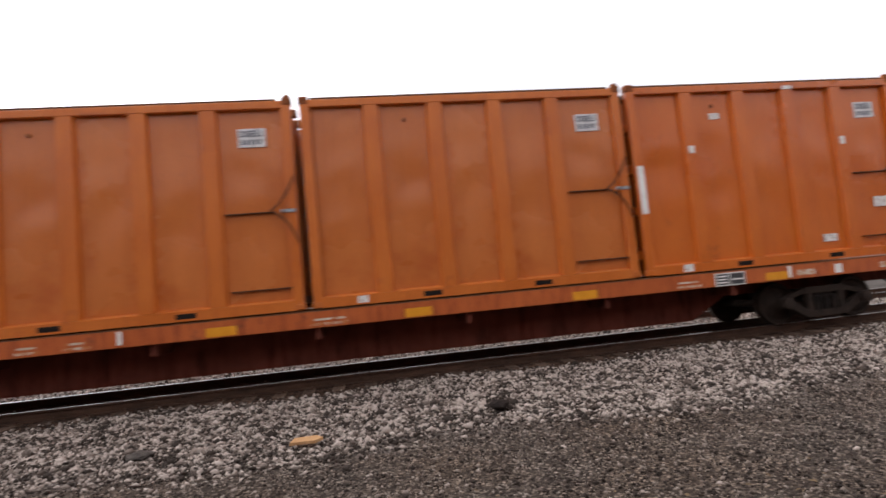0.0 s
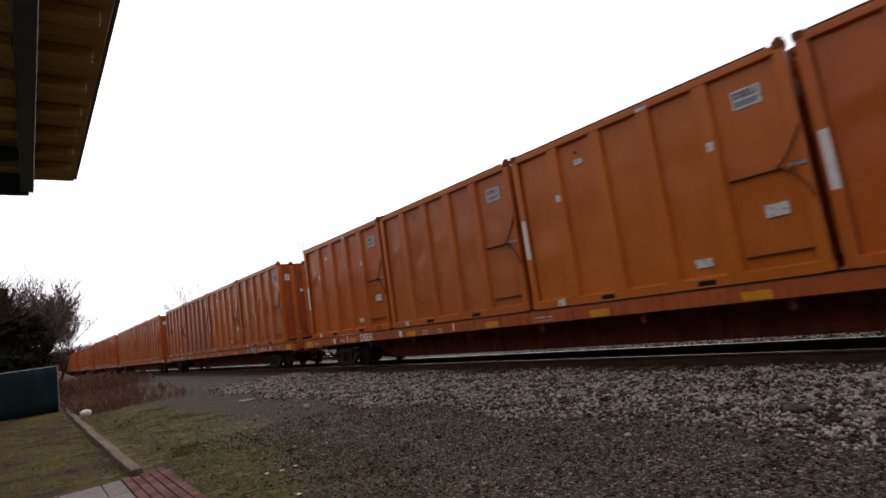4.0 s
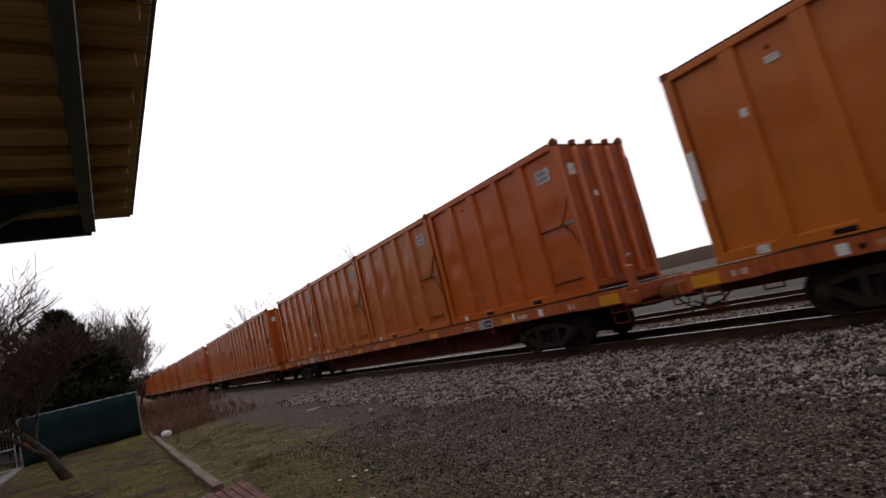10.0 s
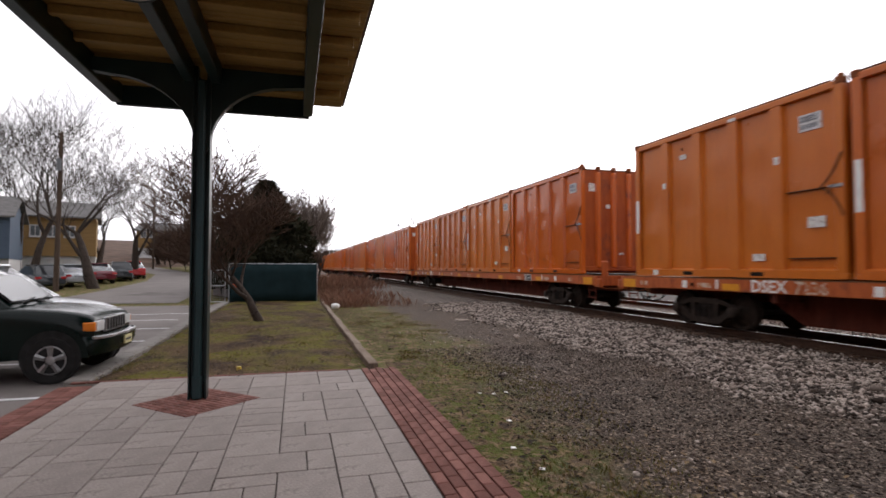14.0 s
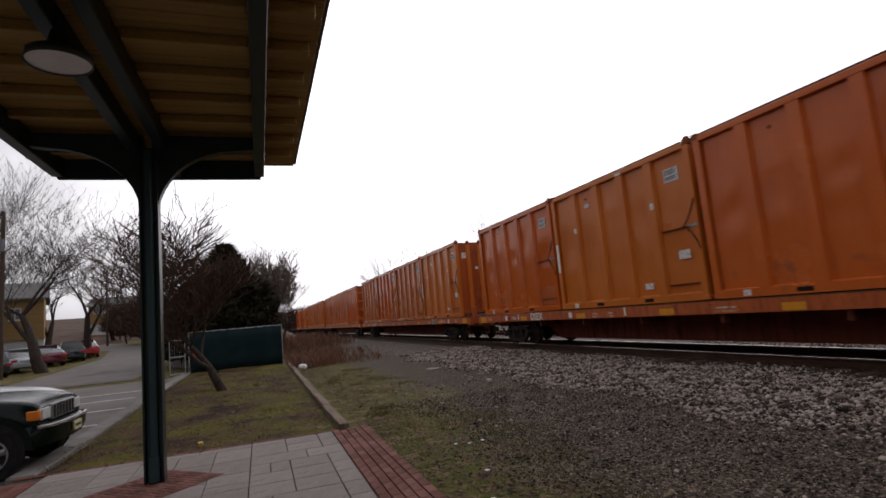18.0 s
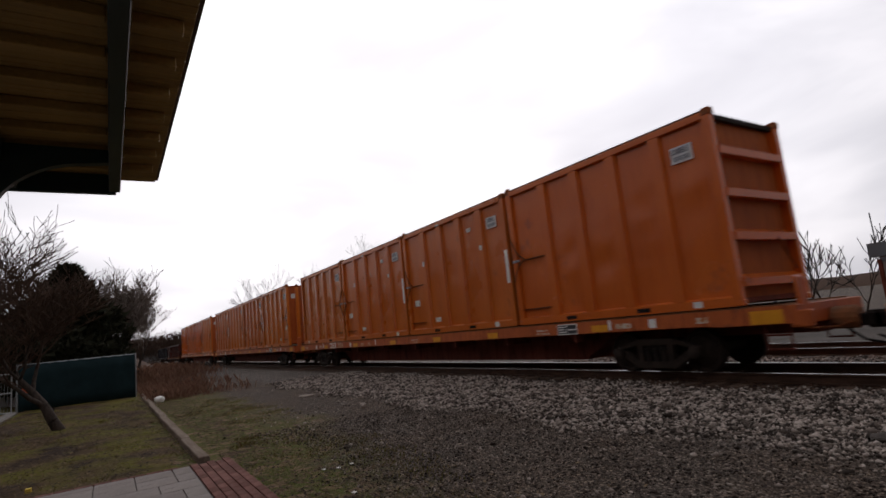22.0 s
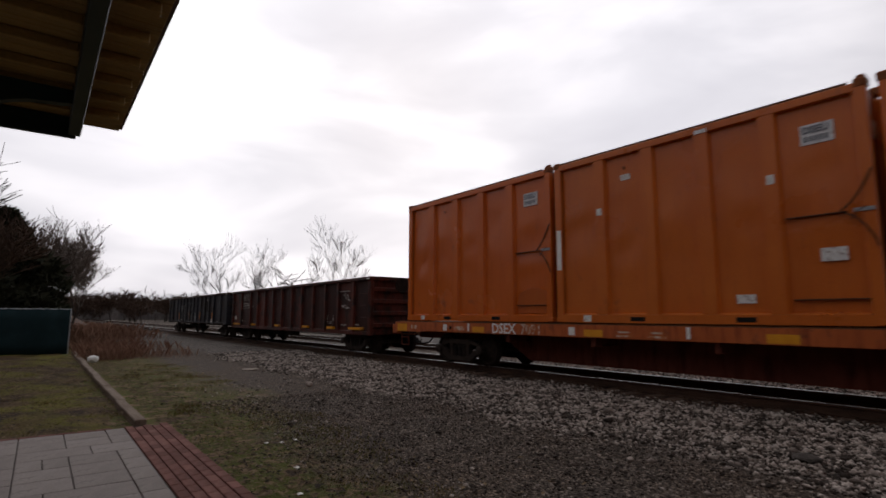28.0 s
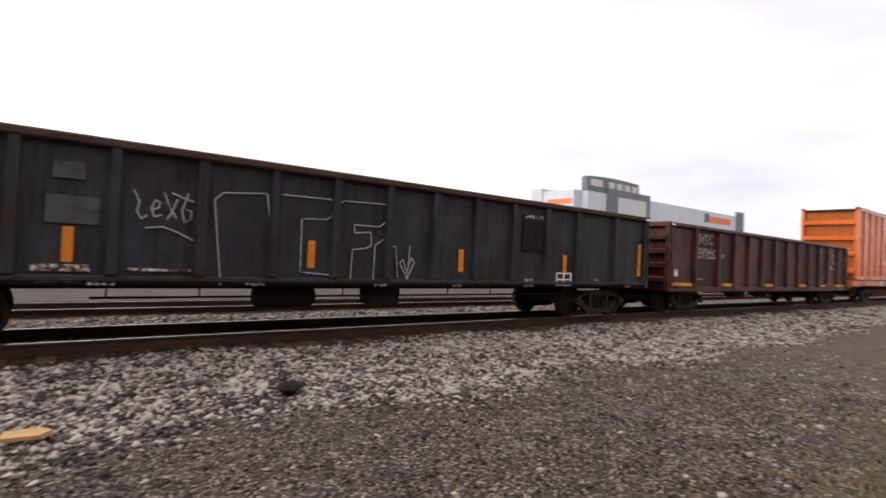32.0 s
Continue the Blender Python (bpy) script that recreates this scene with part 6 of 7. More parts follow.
                if z and x:
                    box(bm, x - 0.14, x - 0.02, *sorted((s * (W - 0.12), s * (W - 0.02))), z + 0.14, z + 0.20, bevel=0.02)
                part("corner_casting", bm, RUSTY if z else paint, c)
    # closed end: level ribs and a slanting brace
    for z in (0.34, 1.20, 2.02, 2.84):
        bm = bmesh.new()
        prism(bm, [(0.19, z), (0.0, z), (-0.01, z + 0.14), (0.19, z + 0.24)], -W + 0.14, W - 0.14)
        part("end_rib", bm, trim, c)
    bm = bmesh.new()
    tube(bm, (0.0, -0.9, 0.62), (0.0, -0.35, 1.24), 0.025)
    part("end_brace", bm, RUSTY, c)
    # door end: upright ribs, a lock rod and hinge lugs along its head
    for y in (-0.62, 0.0, 0.62):
        bm = bmesh.new()
        box(bm, L - 0.12, L + 0.01, y - 0.11, y + 0.11, 0.2, H - 0.16, bevel=0.05)
        part("door_rib", bm, trim, c)
        bm = bmesh.new()
        box(bm, L - 0.12, L + 0.03, y - 0.07, y + 0.07, H - 0.12, H + 0.025, bevel=0.02)
        part("hinge_lug", bm, RUSTY, c)
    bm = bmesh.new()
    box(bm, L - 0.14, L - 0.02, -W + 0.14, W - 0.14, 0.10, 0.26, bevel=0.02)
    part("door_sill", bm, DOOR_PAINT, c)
    bm = bmesh.new()
    tube(bm, (L + 0.03, W - 0.06, 0.4), (L + 0.03, W - 0.06, H - 0.5), 0.02)
    part("lock_rod", bm, RUSTY, c)
    bm = bmesh.new()
    box(bm, L - 0.075, L - 0.062, -0.98, -0.70, 2.86, 3.14)
    box(bm, L - 0.075, L - 0.062, -0.30, -0.14, 2.28, 2.42)
    box(bm, L - 0.075, L - 0.062, 0.22, 0.38, 0.66, 0.74)
    part("door_notice", bm, STICKER, c, "worn white notices on the door")
    for s in (-1, 1) if both else (-1,):
        # latch gear on the last bay of each side
        for z, x, e in ((1.72, 4.83, 5.66), (0.40, 4.86, L - 0.20)):
            bm = bmesh.new()
            box(bm, x, e, *sorted((s * (W - 0.09), s * (W - 0.03))), z - 0.012, z + 0.012, bevel=0.006)
            part("latch_bar", bm, ROPE, c, "rust-dark latch bar")
        # tarred ropes run from the bar round the corner post
        bm = bmesh.new()
        yr = s * (W + 0.012)
        upper = [(5.58, s * (W - 0.02), 1.73), (5.73, yr, 1.84), (5.85, yr, 2.00), (5.95, yr, 2.18), (L - 0.04, yr, 2.32)]
        lower = [(5.64, s * (W - 0.02), 1.70), (5.78, yr, 1.61), (5.89, yr, 1.47), (5.97, yr, 1.32), (L - 0.03, yr, 1.16)]
        short = [(5.72, yr, 1.58), (5.80, yr, 1.70), (5.92, yr, 1.76)]
        for line, r in ((upper, 0.017), (lower, 0.015), (short, 0.012)):
            for p, q in zip(line, line[1:]):
                tube(bm, p, q, r, r * 0.95, sides=6)
        part("latch_rope", bm, ROPE, c, "grimy latch rope")
        bm = bmesh.new()
        box(bm, L - 0.30, L - 0.04, *sorted((s * (W - 0.01), s * (W + 0.02))), 1.69, 1.75, bevel=0.006)
        part("latch_pin", bm, GALV, c, "bright latch pin")
        # number plate with its printed lines
        x0 = 5.12 if s < 0 else 0.96
        bm = bmesh.new()
        box(bm, min(x0, x0 + s * -0.46), max(x0, x0 + s * -0.46), *sorted((s * (W - 0.10), s * (W - 0.072))), 2.88, 3.21, bevel=0.003)
        pl = part("label_plate", bm, PLATE, c, "worn grey-white printed label")
        yb = sorted((s * (W - 0.073), s * (W - 0.069)))
        xa = min(x0, x0 + s * -0.46)
        bm = bmesh.new()
        for q in range(5):
            box(bm, xa + 0.05 + 0.072 * q, xa + 0.10 + 0.072 * q, *yb, 2.925, 3.015)
        part("printed_line", bm, PLATE_INK, pl)
        if s < 0:
            letters("plate_lettering", "DSEU", 0.155, PLATE_INK, pl, pose(xa + 0.03, -(W - 0.066), 3.065), "", 0.006)
        else:
            letters("plate_lettering", "DSEU", 0.155, PLATE_INK, pl, pose(xa + 0.43, W - 0.066, 3.065, 0, 0, 180), "", 0.006)
        if strip:
            box_part("reflective_strip", (0.06, 0.19, *sorted((s * (W - 0.004), s * (W + 0.002))), 1.19, 2.12), WHITE, c, "white reflective strip")
        for (x, z, w, h) in stickers:
            on_rib = any(abs(x + w / 2 - r) < 0.14 for r in RIBS)
            y = (W - 0.002) if on_rib or z < 0.16 else (W - 0.075)
            if z > 3.45:
                y = W + 0.006
            bm = bmesh.new()
            box(bm, x, x + w, *sorted((s * (y - 0.014), s * (y + 0.003))), z, z + h)
            part("sticker", bm, STICKER, c, "small white sticker")
        if s < 0:
            bm = bmesh.new()
            lathe(bm, [(0.035, 0.0), (0.035, 0.02)], "y", 10, (1.85, s * (W - 0.07), 3.26))
            part("vent_plug", bm, RUSTY, c)
    return c


STICKERS_NEW = [(1.19, 2.31, 0.13, 0.15), (1.77, 2.99, 0.22, 0.12), (3.43, 3.525, 0.22, 0.07), (4.60, 2.33, 0.12, 0.16), (0.77, 0.02, 0.20, 0.14), (3.97, 0.36, 0.31, 0.15), (5.27, 0.99, 0.35, 0.21)]
STICKERS_OLD = [(0.77, 0.03, 0.18, 0.12)]
STICKERS_MID = [(1.20, 2.30, 0.11, 0.13), (1.78, 3.0, 0.18, 0.10), (4.60, 2.4, 0.11, 0.16), (0.77, 0.03, 0.18, 0.12), (4.0, 0.36, 0.27, 0.12)]


def bogie(parent, x):
    """A freight truck under the car: side frames, bolster, springs and two wheel pairs that turn."""
    tk = bmesh.new()
    box(tk, -0.2, 0.2, -1.05, 1.05, 0.40, 0.66, bevel=0.03)
    for s in (-0.90, 0.90):
        box(tk, -0.33, 0.33, s - 0.04, s + 0.04, 0.22, 0.62)
    truck = part("truck", tk, BLACK_STEEL, parent, "grimy steel truck", at=pose(x, 0, 0))
    for s in (-1, 1):
        # cast side frame: bowed top chord, tension members, two columns and the axle pedestals
        bm = bmesh.new()
        ya, yb = sorted((s * 0.96, s * 1.09))
        prism(bm, [(-0.52, 0.58), (-0.44, 0.71), (0.44, 0.71), (0.52, 0.58)], ya, yb)
        prism(bm, [(-0.98, 0.44), (-0.84, 0.52), (-0.38, 0.24), (0.38, 0.24), (0.84, 0.52), (0.98, 0.44), (0.46, 0.11), (-0.46, 0.11)], ya, yb)
        for q in (-1, 1):
            prism(bm, [(q * 0.46, 0.60), (q * 0.46, 0.69), (q * 1.0, 0.53), (q * 0.96, 0.46)], ya + 0.02, yb - 0.02)
        for q in (-0.36, 0.36):
            box(bm, q - 0.06, q + 0.06, ya, yb, 0.24, 0.61)
        for q in (-0.90, 0.90):
            box(bm, q - 0.11, q + 0.11, ya, yb, 0.33, 0.54, bevel=0.03)
        bmesh.ops.triangulate(bm, faces=[f for f in bm.faces if len(f.verts) > 4])
        part("side_frame", bm, WHEEL_STEEL, truck)
        for k in range(3):
            bm = bmesh.new()
            tube(bm, (-0.19 + 0.19 * k, s * 1.04, 0.24), (-0.19 + 0.19 * k, s * 1.04, 0.52), 0.07, sides=9)
            part("spring", bm, BLACK_STEEL, truck)
        for q in (-0.90, 0.90):
            bm = bmesh.new()
            lathe(bm, [(0.12, s * 1.10), (0.12, s * 1.16), (0.05, s * 1.18)], "y", 12, (q, 0, 0.42))
            part("axle_cap", bm, WHEEL_STEEL, truck)
    pairs = []
    for q in (-0.90, 0.90):
        bm = bmesh.new()
        for s in (-1, 1):
            lathe(bm, [(0.10, s * 0.92), (0.16, s * 0.86), (0.33, s * 0.80), (0.36, s * 0.84), (0.415, s * 0.84), (0.420, s * 0.72), (0.445, s * 0.70), (0.44, s * 0.68), (0.34, s * 0.70), (0.16, s * 0.76)], "y", 24)
            for k in range(3):
                a = 2.094 * k
                box(bm, 0.22 * math.cos(a) - 0.03, 0.22 * math.cos(a) + 0.03, *sorted((s * 0.80, s * 0.86)), 0.22 * math.sin(a) - 0.03, 0.22 * math.sin(a) + 0.03)
        tube(bm, (0, -0.92, 0), (0, 0.92, 0), 0.08, sides=10)
        pairs.append(part("wheelset", bm, WHEEL_STEEL, truck, at=pose(q, 0, 0.42)))
    return pairs


def coupler(parent, x, d):
    bm = bmesh.new()
    box(bm, *sorted((x, x + d * 0.55)), -0.10, 0.10, 0.72, 0.92, bevel=0.02)
    box(bm, *sorted((x + d * 0.50, x + d * 0.80)), -0.16, 0.13, 0.68, 0.97, bevel=0.05)
    part("coupler", bm, BLACK_STEEL, parent)
    bm = bmesh.new()
    pts = [(x, 0.35, 0.70), (x + d * 0.3, 0.33, 0.45), (x + d * 0.6, 0.25, 0.40), (x + d * 0.85, 0.15, 0.55)]
    for p, q in zip(pts, pts[1:]):
        tube(bm, p, q, 0.022, sides=6)
    part("air_hose", bm, RUBBER, parent)


def build_flatcar():
    """An 89 foot flat car: x from its first container's corner, y across, z up from the rail."""
    f = thing("flat_car", "long orange flat car loaded with four waste containers", "flat car", "flat cars of the train")
    a, b = -0.62, 25.28
    top = FLOOR - 0.02
    bm = bmesh.new()
    box(bm, a, b, -1.20, 1.20, top - 0.10, top - 0.03)
    part("deck", bm, DECK_DIRT, f)
    for s in (-1, 1):
        bm = bmesh.new()
        out = [(a, top - 0.03), (b, top - 0.03), (b, top - 0.33), (b - 1.2, top - 0.33), (b - 1.6, top - 0.30), (a + 1.6, top - 0.30), (a + 1.2, top - 0.33), (a, top - 0.33)]
        prism(bm, out, *sorted((s * 1.20, s * 1.285)))
        part("side_sill", bm, SILL, f)
        bm = bmesh.new()
        box(bm, a + 0.1, b - 0.1, *sorted((s * 1.19, s * 1.262)), top - 0.029, top - 0.004)
        part("deck_lip", bm, DECK_DIRT, f)
        face = s * 1.285
        fy = sorted((face, face + s * 0.004))

        def mark(name, x0, x1, z0, z1, m_, label=""):
            if s > 0:
                return
            xx = (x0, x1)
            box_part(name, (*xx, *fy, top + z0, top + z1), m_, f, label)

        for x in (-0.58, 24.62):
            mark("end_marker", x, x + 0.55, -0.32, -0.09, YELLOW, "yellow end marker")
        for x in (3.18, 6.92, 10.6, 13.9, 17.0, 21.0):
            mark("reflector", x, x + 0.48, -0.28, -0.13, YELLOW, "yellow reflector")
        for x, w in ((0.22, 0.28), (2.42, 0.42), (21.68, 0.42), (23.6, 0.25)):
            mark("stencil_bar", x, x + w, -0.24, -0.13, FADED, "small white stencil")
        for x, w in ((7.75, 0.36), (8.45, 0.4), (12.3, 0.62), (19.1, 0.5)):
            mark("stencil_line", x, x + w, -0.265, -0.225, FADED, "line of small faded white stencilling")
            mark("stencil_line", x + 0.03, x + w - 0.06, -0.185, -0.15, FADED)
        for x in (1.88, 6.5, 22.55):
            mark("sill_tag", x, x + 0.17, -0.265, -0.085, WHITE, "white square tag")
        for x in (2.98, 9.24, 21.5):
            mark("tick_mark", x, x + 0.07, -0.26, -0.04, WHITE)
        # raised dark disc paints the shade inside the jack hole
        bm = bmesh.new()
        lathe(bm, [(0.05, s * 1.286), (0.05, s * 1.296)], "y", 10, (2.22 if s < 0 else 22.5, 0, top - 0.18))
        part("jack_hole", bm, HOLE_SHADE, f)
        # framed stencil panel
        xx = (19.9, 20.55) if s < 0 else (5.2, 5.85)
        bm = bmesh.new()
        box(bm, *xx, *sorted((face, face + s * 0.004)), top - 0.30, top - 0.05)
        pn = part("stencil_panel", bm, WHITE, f, "white-framed black stencil panel")
        x0, x1 = xx
        yy = sorted((face + s * 0.004, face + s * 0.008))
        for u0, u1 in ((x0 + 0.025, x0 + 0.30), (x0 + 0.325, x1 - 0.025)):
            box_part("black_field", (u0, u1, *yy, top - 0.28, top - 0.07), INK, pn)
        yy = sorted((face + s * 0.008, face + s * 0.011))
        for u0, u1, za in ((0.05, 0.26, -0.13), (0.05, 0.24, -0.19), (0.05, 0.27, -0.25), (0.36, 0.60, -0.20)):
            box_part("stencil_line", (x0 + u0, x0 + u1, *yy, top + za, top + za + 0.028), WHITE, pn)
    # centre sill: deep between the trucks, cut up at both ends
    bm = bmesh.new()
    prism(bm, [(3.5, top - 0.42), (4.5, 0.22), (19.9, 0.22), (20.9, top - 0.42), (20.9, top - 0.11), (3.5, top - 0.11)], -0.42, 0.42)
    part("centre_sill", bm, MAROON, f, "deep maroon fish-belly centre sill")
    for x0, x1 in ((a, 3.49), (20.91, b)):
        bm = bmesh.new()
        box(bm, x0, x1, -0.35, 0.35, 0.66, top - 0.11)
        part("draft_sill", bm, MAROON, f)
    for k in range(7):
        x = 4.4 + 2.65 * k
        bm = bmesh.new()
        prism(bm, [(x, top - 0.11), (x + 0.1, top - 0.11), (x + 0.1, top - 0.5), (x, top - 0.5)], -1.19, 1.19)
        part("cross_bearer", bm, MAROON, f)
    for x, s in ((a, -1), (b, 1)):
        bm = bmesh.new()
        box(bm, *sorted((x, x + s * 0.10)), -1.285, 1.285, top - 0.36, top - 0.03, bevel=0.01)
        part("end_sill", bm, SILL, f)
        coupler(f, x + s * 0.1, s)
        for y in (-1.15, 1.15):
            bm = bmesh.new()
            for z in (top - 0.52, top - 0.76):
                tube(bm, (x - s * 0.08, y, z), (x - s * 0.52, y, z), 0.020, sides=6)
            for d in (-0.1, -0.5):
                tube(bm, (x + s * d, y, top - 0.3), (x + s * d, y, top - 0.77), 0.020, sides=6)
            part("sill_step", bm, MAROON, f, "dark stirrup step")
        # cushion housing, cut lever and hand rail of the car's end
        bm = bmesh.new()
        lathe(bm, [(0.17, x + s * 0.09), (0.20, x + s * 0.13), (0.20, x + s * 0.46), (0.15, x + s * 0.52), (0.02, x + s * 0.53)], "x", 14, (0, 0, top - 0.34))
        part("cushion_housing", bm, DECK_DIRT, f, "rust-brown round draft housing")
        bm = bmesh.new()
        pts = [(x + s * 0.12, -1.22, top - 0.40), (x + s * 0.16, -0.9, top - 0.44), (x + s * 0.30, -0.35, top - 0.47), (x + s * 0.50, -0.05, top - 0.36)]
        for p, q in zip(pts, pts[1:]):
            tube(bm, p, q, 0.016, sides=5)
        part("cut_lever", bm, RUSTY, f)
        bm = bmesh.new()
        box(bm, *sorted((x - s * 0.02, x + s * 0.30)), -1.27, -1.12, top - 0.40, top - 0.12, bevel=0.02)
        part("end_bracket", bm, SILL, f, "orange cranked bracket")
    bm = bmesh.new()
    prism(bm, [(b + 0.02, top - 0.1), (b + 0.10, top - 0.1), (b + 0.08, top + 0.42), (b + 0.03, top + 0.46)], -1.02, -0.80)
    part("brake_stand", bm, SILL, f, "upright orange brake stand")
    pairs = bogie(f, 2.38) + bogie(f, 22.45)
    return f


def build_gondola(paint, label, length, grey):
    """An open gondola: x from its left end, z up from the rail, its sides a row of ribbed steel panels."""
    g = thing("gondola_car", label, "gondola car", "gondolas of the train")
    W, z0, z1 = 1.45, 0.80, 2.765
    stakes = (0.15, 1.68, 3.22, 4.38, 5.52, 6.66, 7.85, 9.05, 10.2, 11.4, 12.6, 13.75, 15.0, length - 0.15)
    x0 = 0.0
    if grey:
        x0, z0, z1 = -0.92, 0.92, 2.78
        stakes = (x0 + 0.15, 0.55, 2.12, 3.20, 4.30, 5.38, 6.46, 7.53, 8.60, 9.68, 10.77, 11.88, 13.0, 14.6, length - 0.15)
    n = len(stakes) - 1
    for s in (-1, 1):
        for k in range(n):
            bm = bmesh.new()
            wall_panel(bm, stakes[k], stakes[k + 1], z0, z1 - 0.1, s * (W - 0.10), 40 + k + 20 * (s > 0) + (50 if grey else 0), s, 0.02)
            part("side_sheet", bm, paint if grey or k in (0, 3, 4, 7, 11) else DARK_RED, g, "" if grey or k in (0, 3, 4, 7, 11) else "soot-darkened red side sheet", smooth=True)
            bm = bmesh.new()
            wall_panel(bm, stakes[k], stakes[k + 1], z0, z1 - 0.1, s * (W - 0.14), 80 + k, -s, 0.02)
            part("inner_sheet", bm, paint, g, smooth=True)
        for x in stakes:
            bm = bmesh.new()
            w = 0.075
            prof = [(x - w, s * (W - 0.10)), (x - w * 0.8, s * W), (x + w * 0.8, s * W), (x + w, s * (W - 0.10))]
            lo, hi = z0 - (0.08 if not grey else 0.0), z1 - 0.1
            va = [bm.verts.new((px, py, lo + (0.0 if abs(py) < W - 0.01 else 0.05))) for px, py in prof]
            vb = [bm.verts.new((px, py, hi)) for px, py in prof]
            for i in range(4):
                bm.faces.new((va[i], va[(i + 1) % 4], vb[(i + 1) % 4], vb[i]))
            bm.faces.new(va)
            bm.faces.new(vb)
            part("side_stake", bm, paint, g)
        bm = bmesh.new()
        box(bm, x0 + 0.02, length - 0.02, *sorted((s * (W - 0.16), s * (W + 0.03))), z1 - 0.12, z1, bevel=0.025)
        part("top_chord", bm, GON_CHORD if grey else paint, g, "rubbed brown top chord" if grey else "")
        bm = bmesh.new()
        box(bm, x0 + 0.1, length - 0.1, *sorted((s * (W - 0.16), s * (W - 0.03))), z0 - (0.05 if grey else 0.12), z0 + 0.03, bevel=0.015)
        part("side_sill", bm, paint, g)
    for x, d in ((x0, 1), (length, -1)):
        bm = bmesh.new()
        xs = sorted((x + d * 0.16, x + d * 0.22))
        box(bm, *xs, -W + 0.12, W - 0.12, z0 - 0.1, z1 - 0.1)
        part("end_sheet", bm, paint, g)
        for z in (z0 + 0.15, z0 + 0.58, z0 + 1.0, z0 + 1.42):
            bm = bmesh.new()
            box(bm, *sorted((x + d * 0.02, x + d * 0.18)), -W + 0.02, W - 0.02, z, z + 0.17, bevel=0.03)
            part("end_rib", bm, paint, g)
        bm = bmesh.new()
        box(bm, *sorted((x, x + d * 0.2)), -W, W, z1 - 0.14, z1 + 0.01, bevel=0.02)
        part("end_chord", bm, GON_CHORD if grey else paint, g)
        for s in (-1, 1):
            bm = bmesh.new()
            box(bm, *sorted((x + d * 0.02, x + d * 0.16)), *sorted((s * (W - 0.14), s * W)), z0 - 0.12, z1 - 0.1, bevel=0.015)
            part("corner_post", bm, paint, g)
            for k in range(4):
                bm = bmesh.new()
                z = z0 + 0.1 + 0.42 * k
                xa = x + d * 0.25
                tube(bm, (xa, s * (W + 0.03), z), (xa + d * 0.42, s * (W + 0.03), z), 0.011, sides=5)
                part("grab_iron", bm, paint, g)
        coupler(g, x, -d)
        for s in (-1, 1):
            box_part("corner_mark", (*sorted((x + d * 0.06, x + d * 0.26)), *sorted((s * (W + 0.028), s * (W + 0.036))), z1 - 0.10, z1 - 0.05), WHITE, g, "white corner mark")
    bm = bmesh.new()
    box(bm, x0 + 0.2, length - 0.2, -W + 0.15, W - 0.15, z0 - 0.1, z0 - 0.02)
    part("floor", bm, GON_CHORD, g)
    bm = bmesh.new()
    box(bm, x0 + 0.3, length - 0.3, -0.3, 0.3, 0.70, z0 - 0.1)
    part("centre_sill", bm, BLACK_STEEL, g)
    bm = bmesh.new()
    lathe(bm, [(0.15, 0), (0.18, 0.05), (0.18, 1.0), (0.15, 1.05)], "x", 14, (length * 0.33, -0.75, 0.60))
    part("air_reservoir", bm, BLACK_STEEL, g)
    bm = bmesh.new()
    box(bm, length * 0.46, length * 0.50, -1.0, -0.6, 0.45, z0 - 0.1)
    part("brake_valve", bm, BLACK_STEEL, g)
    bm = bmesh.new()
    tube(bm, (3.0, -1.0, 0.62), (length - 3.0, -1.0, 0.62), 0.02, sides=6)
    for k in range(9):
        x = 3.2 + (length - 6.4) * k / 8
        tube(bm, (x, -1.0, 0.62), (x, -1.0, z0 - 0.1), 0.014, sides=5)
    part("brake_pipe", bm, BLACK_STEEL, g)
    bm = bmesh.new()
    lathe(bm, [(0.26, 0), (0.285, 0.02), (0.26, 0.04), (0.235, 0.02)], "x", 18, (length + 0.30, -0.35, z1 - 0.30))
    tube(bm, (length + 0.32, -0.35, z1 - 0.55), (length + 0.32, -0.35, z1 - 0.05), 0.014, sides=5)
    tube(bm, (length + 0.32, -0.60, z1 - 0.30), (length + 0.32, -0.10, z1 - 0.30), 0.014, sides=5)
    tube(bm, (length - 0.02, -0.35, z1 - 0.30), (length + 0.33, -0.35, z1 - 0.30), 0.03, sides=6)
    if grey:
        bm.clear()
        tube(bm, (length + 0.03, 0.9, z1 - 0.55), (length + 0.03, 0.9, z1 - 0.05), 0.014, sides=5)
        part("end_rod", bm, BLACK_STEEL, g)
    else:
        part("hand_brake_wheel", bm, BLACK_STEEL, g, "dark hand brake wheel")
    face = -(W - 0.075)
    if not grey:
        for k, x in enumerate((0.35, 3.58, 7.02, 10.4, 12.85, 14.7)):
            w = 1.05 if k in (0, 5) else 0.55
            box_part("reflector", (x, x + w, -W - 0.004, -W + 0.1, z0 + 0.06, z0 + 0.15), YELLOW, g, "orange-yellow reflector strip")
        letters("road_lettering", "NYC", 0.47, FLAKED, g, pose(1.90, face, 2.21), "flaking white letters", 0.014)
        letters("road_lettering", "59706", 0.47, FLAKED, g, pose(1.86, face, 1.74), "flaking white numerals", 0.014)
        letters("panel_mark", "4", 0.30, FLAKED, g, pose(3.45, face, 1.76), "flaked ochre mark", 0.006)
        box_part("notice", (0.48, 0.66, face - 0.01, face + 0.02, 1.15, 1.36), WHITE, g, "white paper notice")
        rng = random.Random(5)
        for k in range(9):
            x, z = 14.0 + rng.uniform(0, 0.55), 1.55 + rng.uniform(0, 0.6)
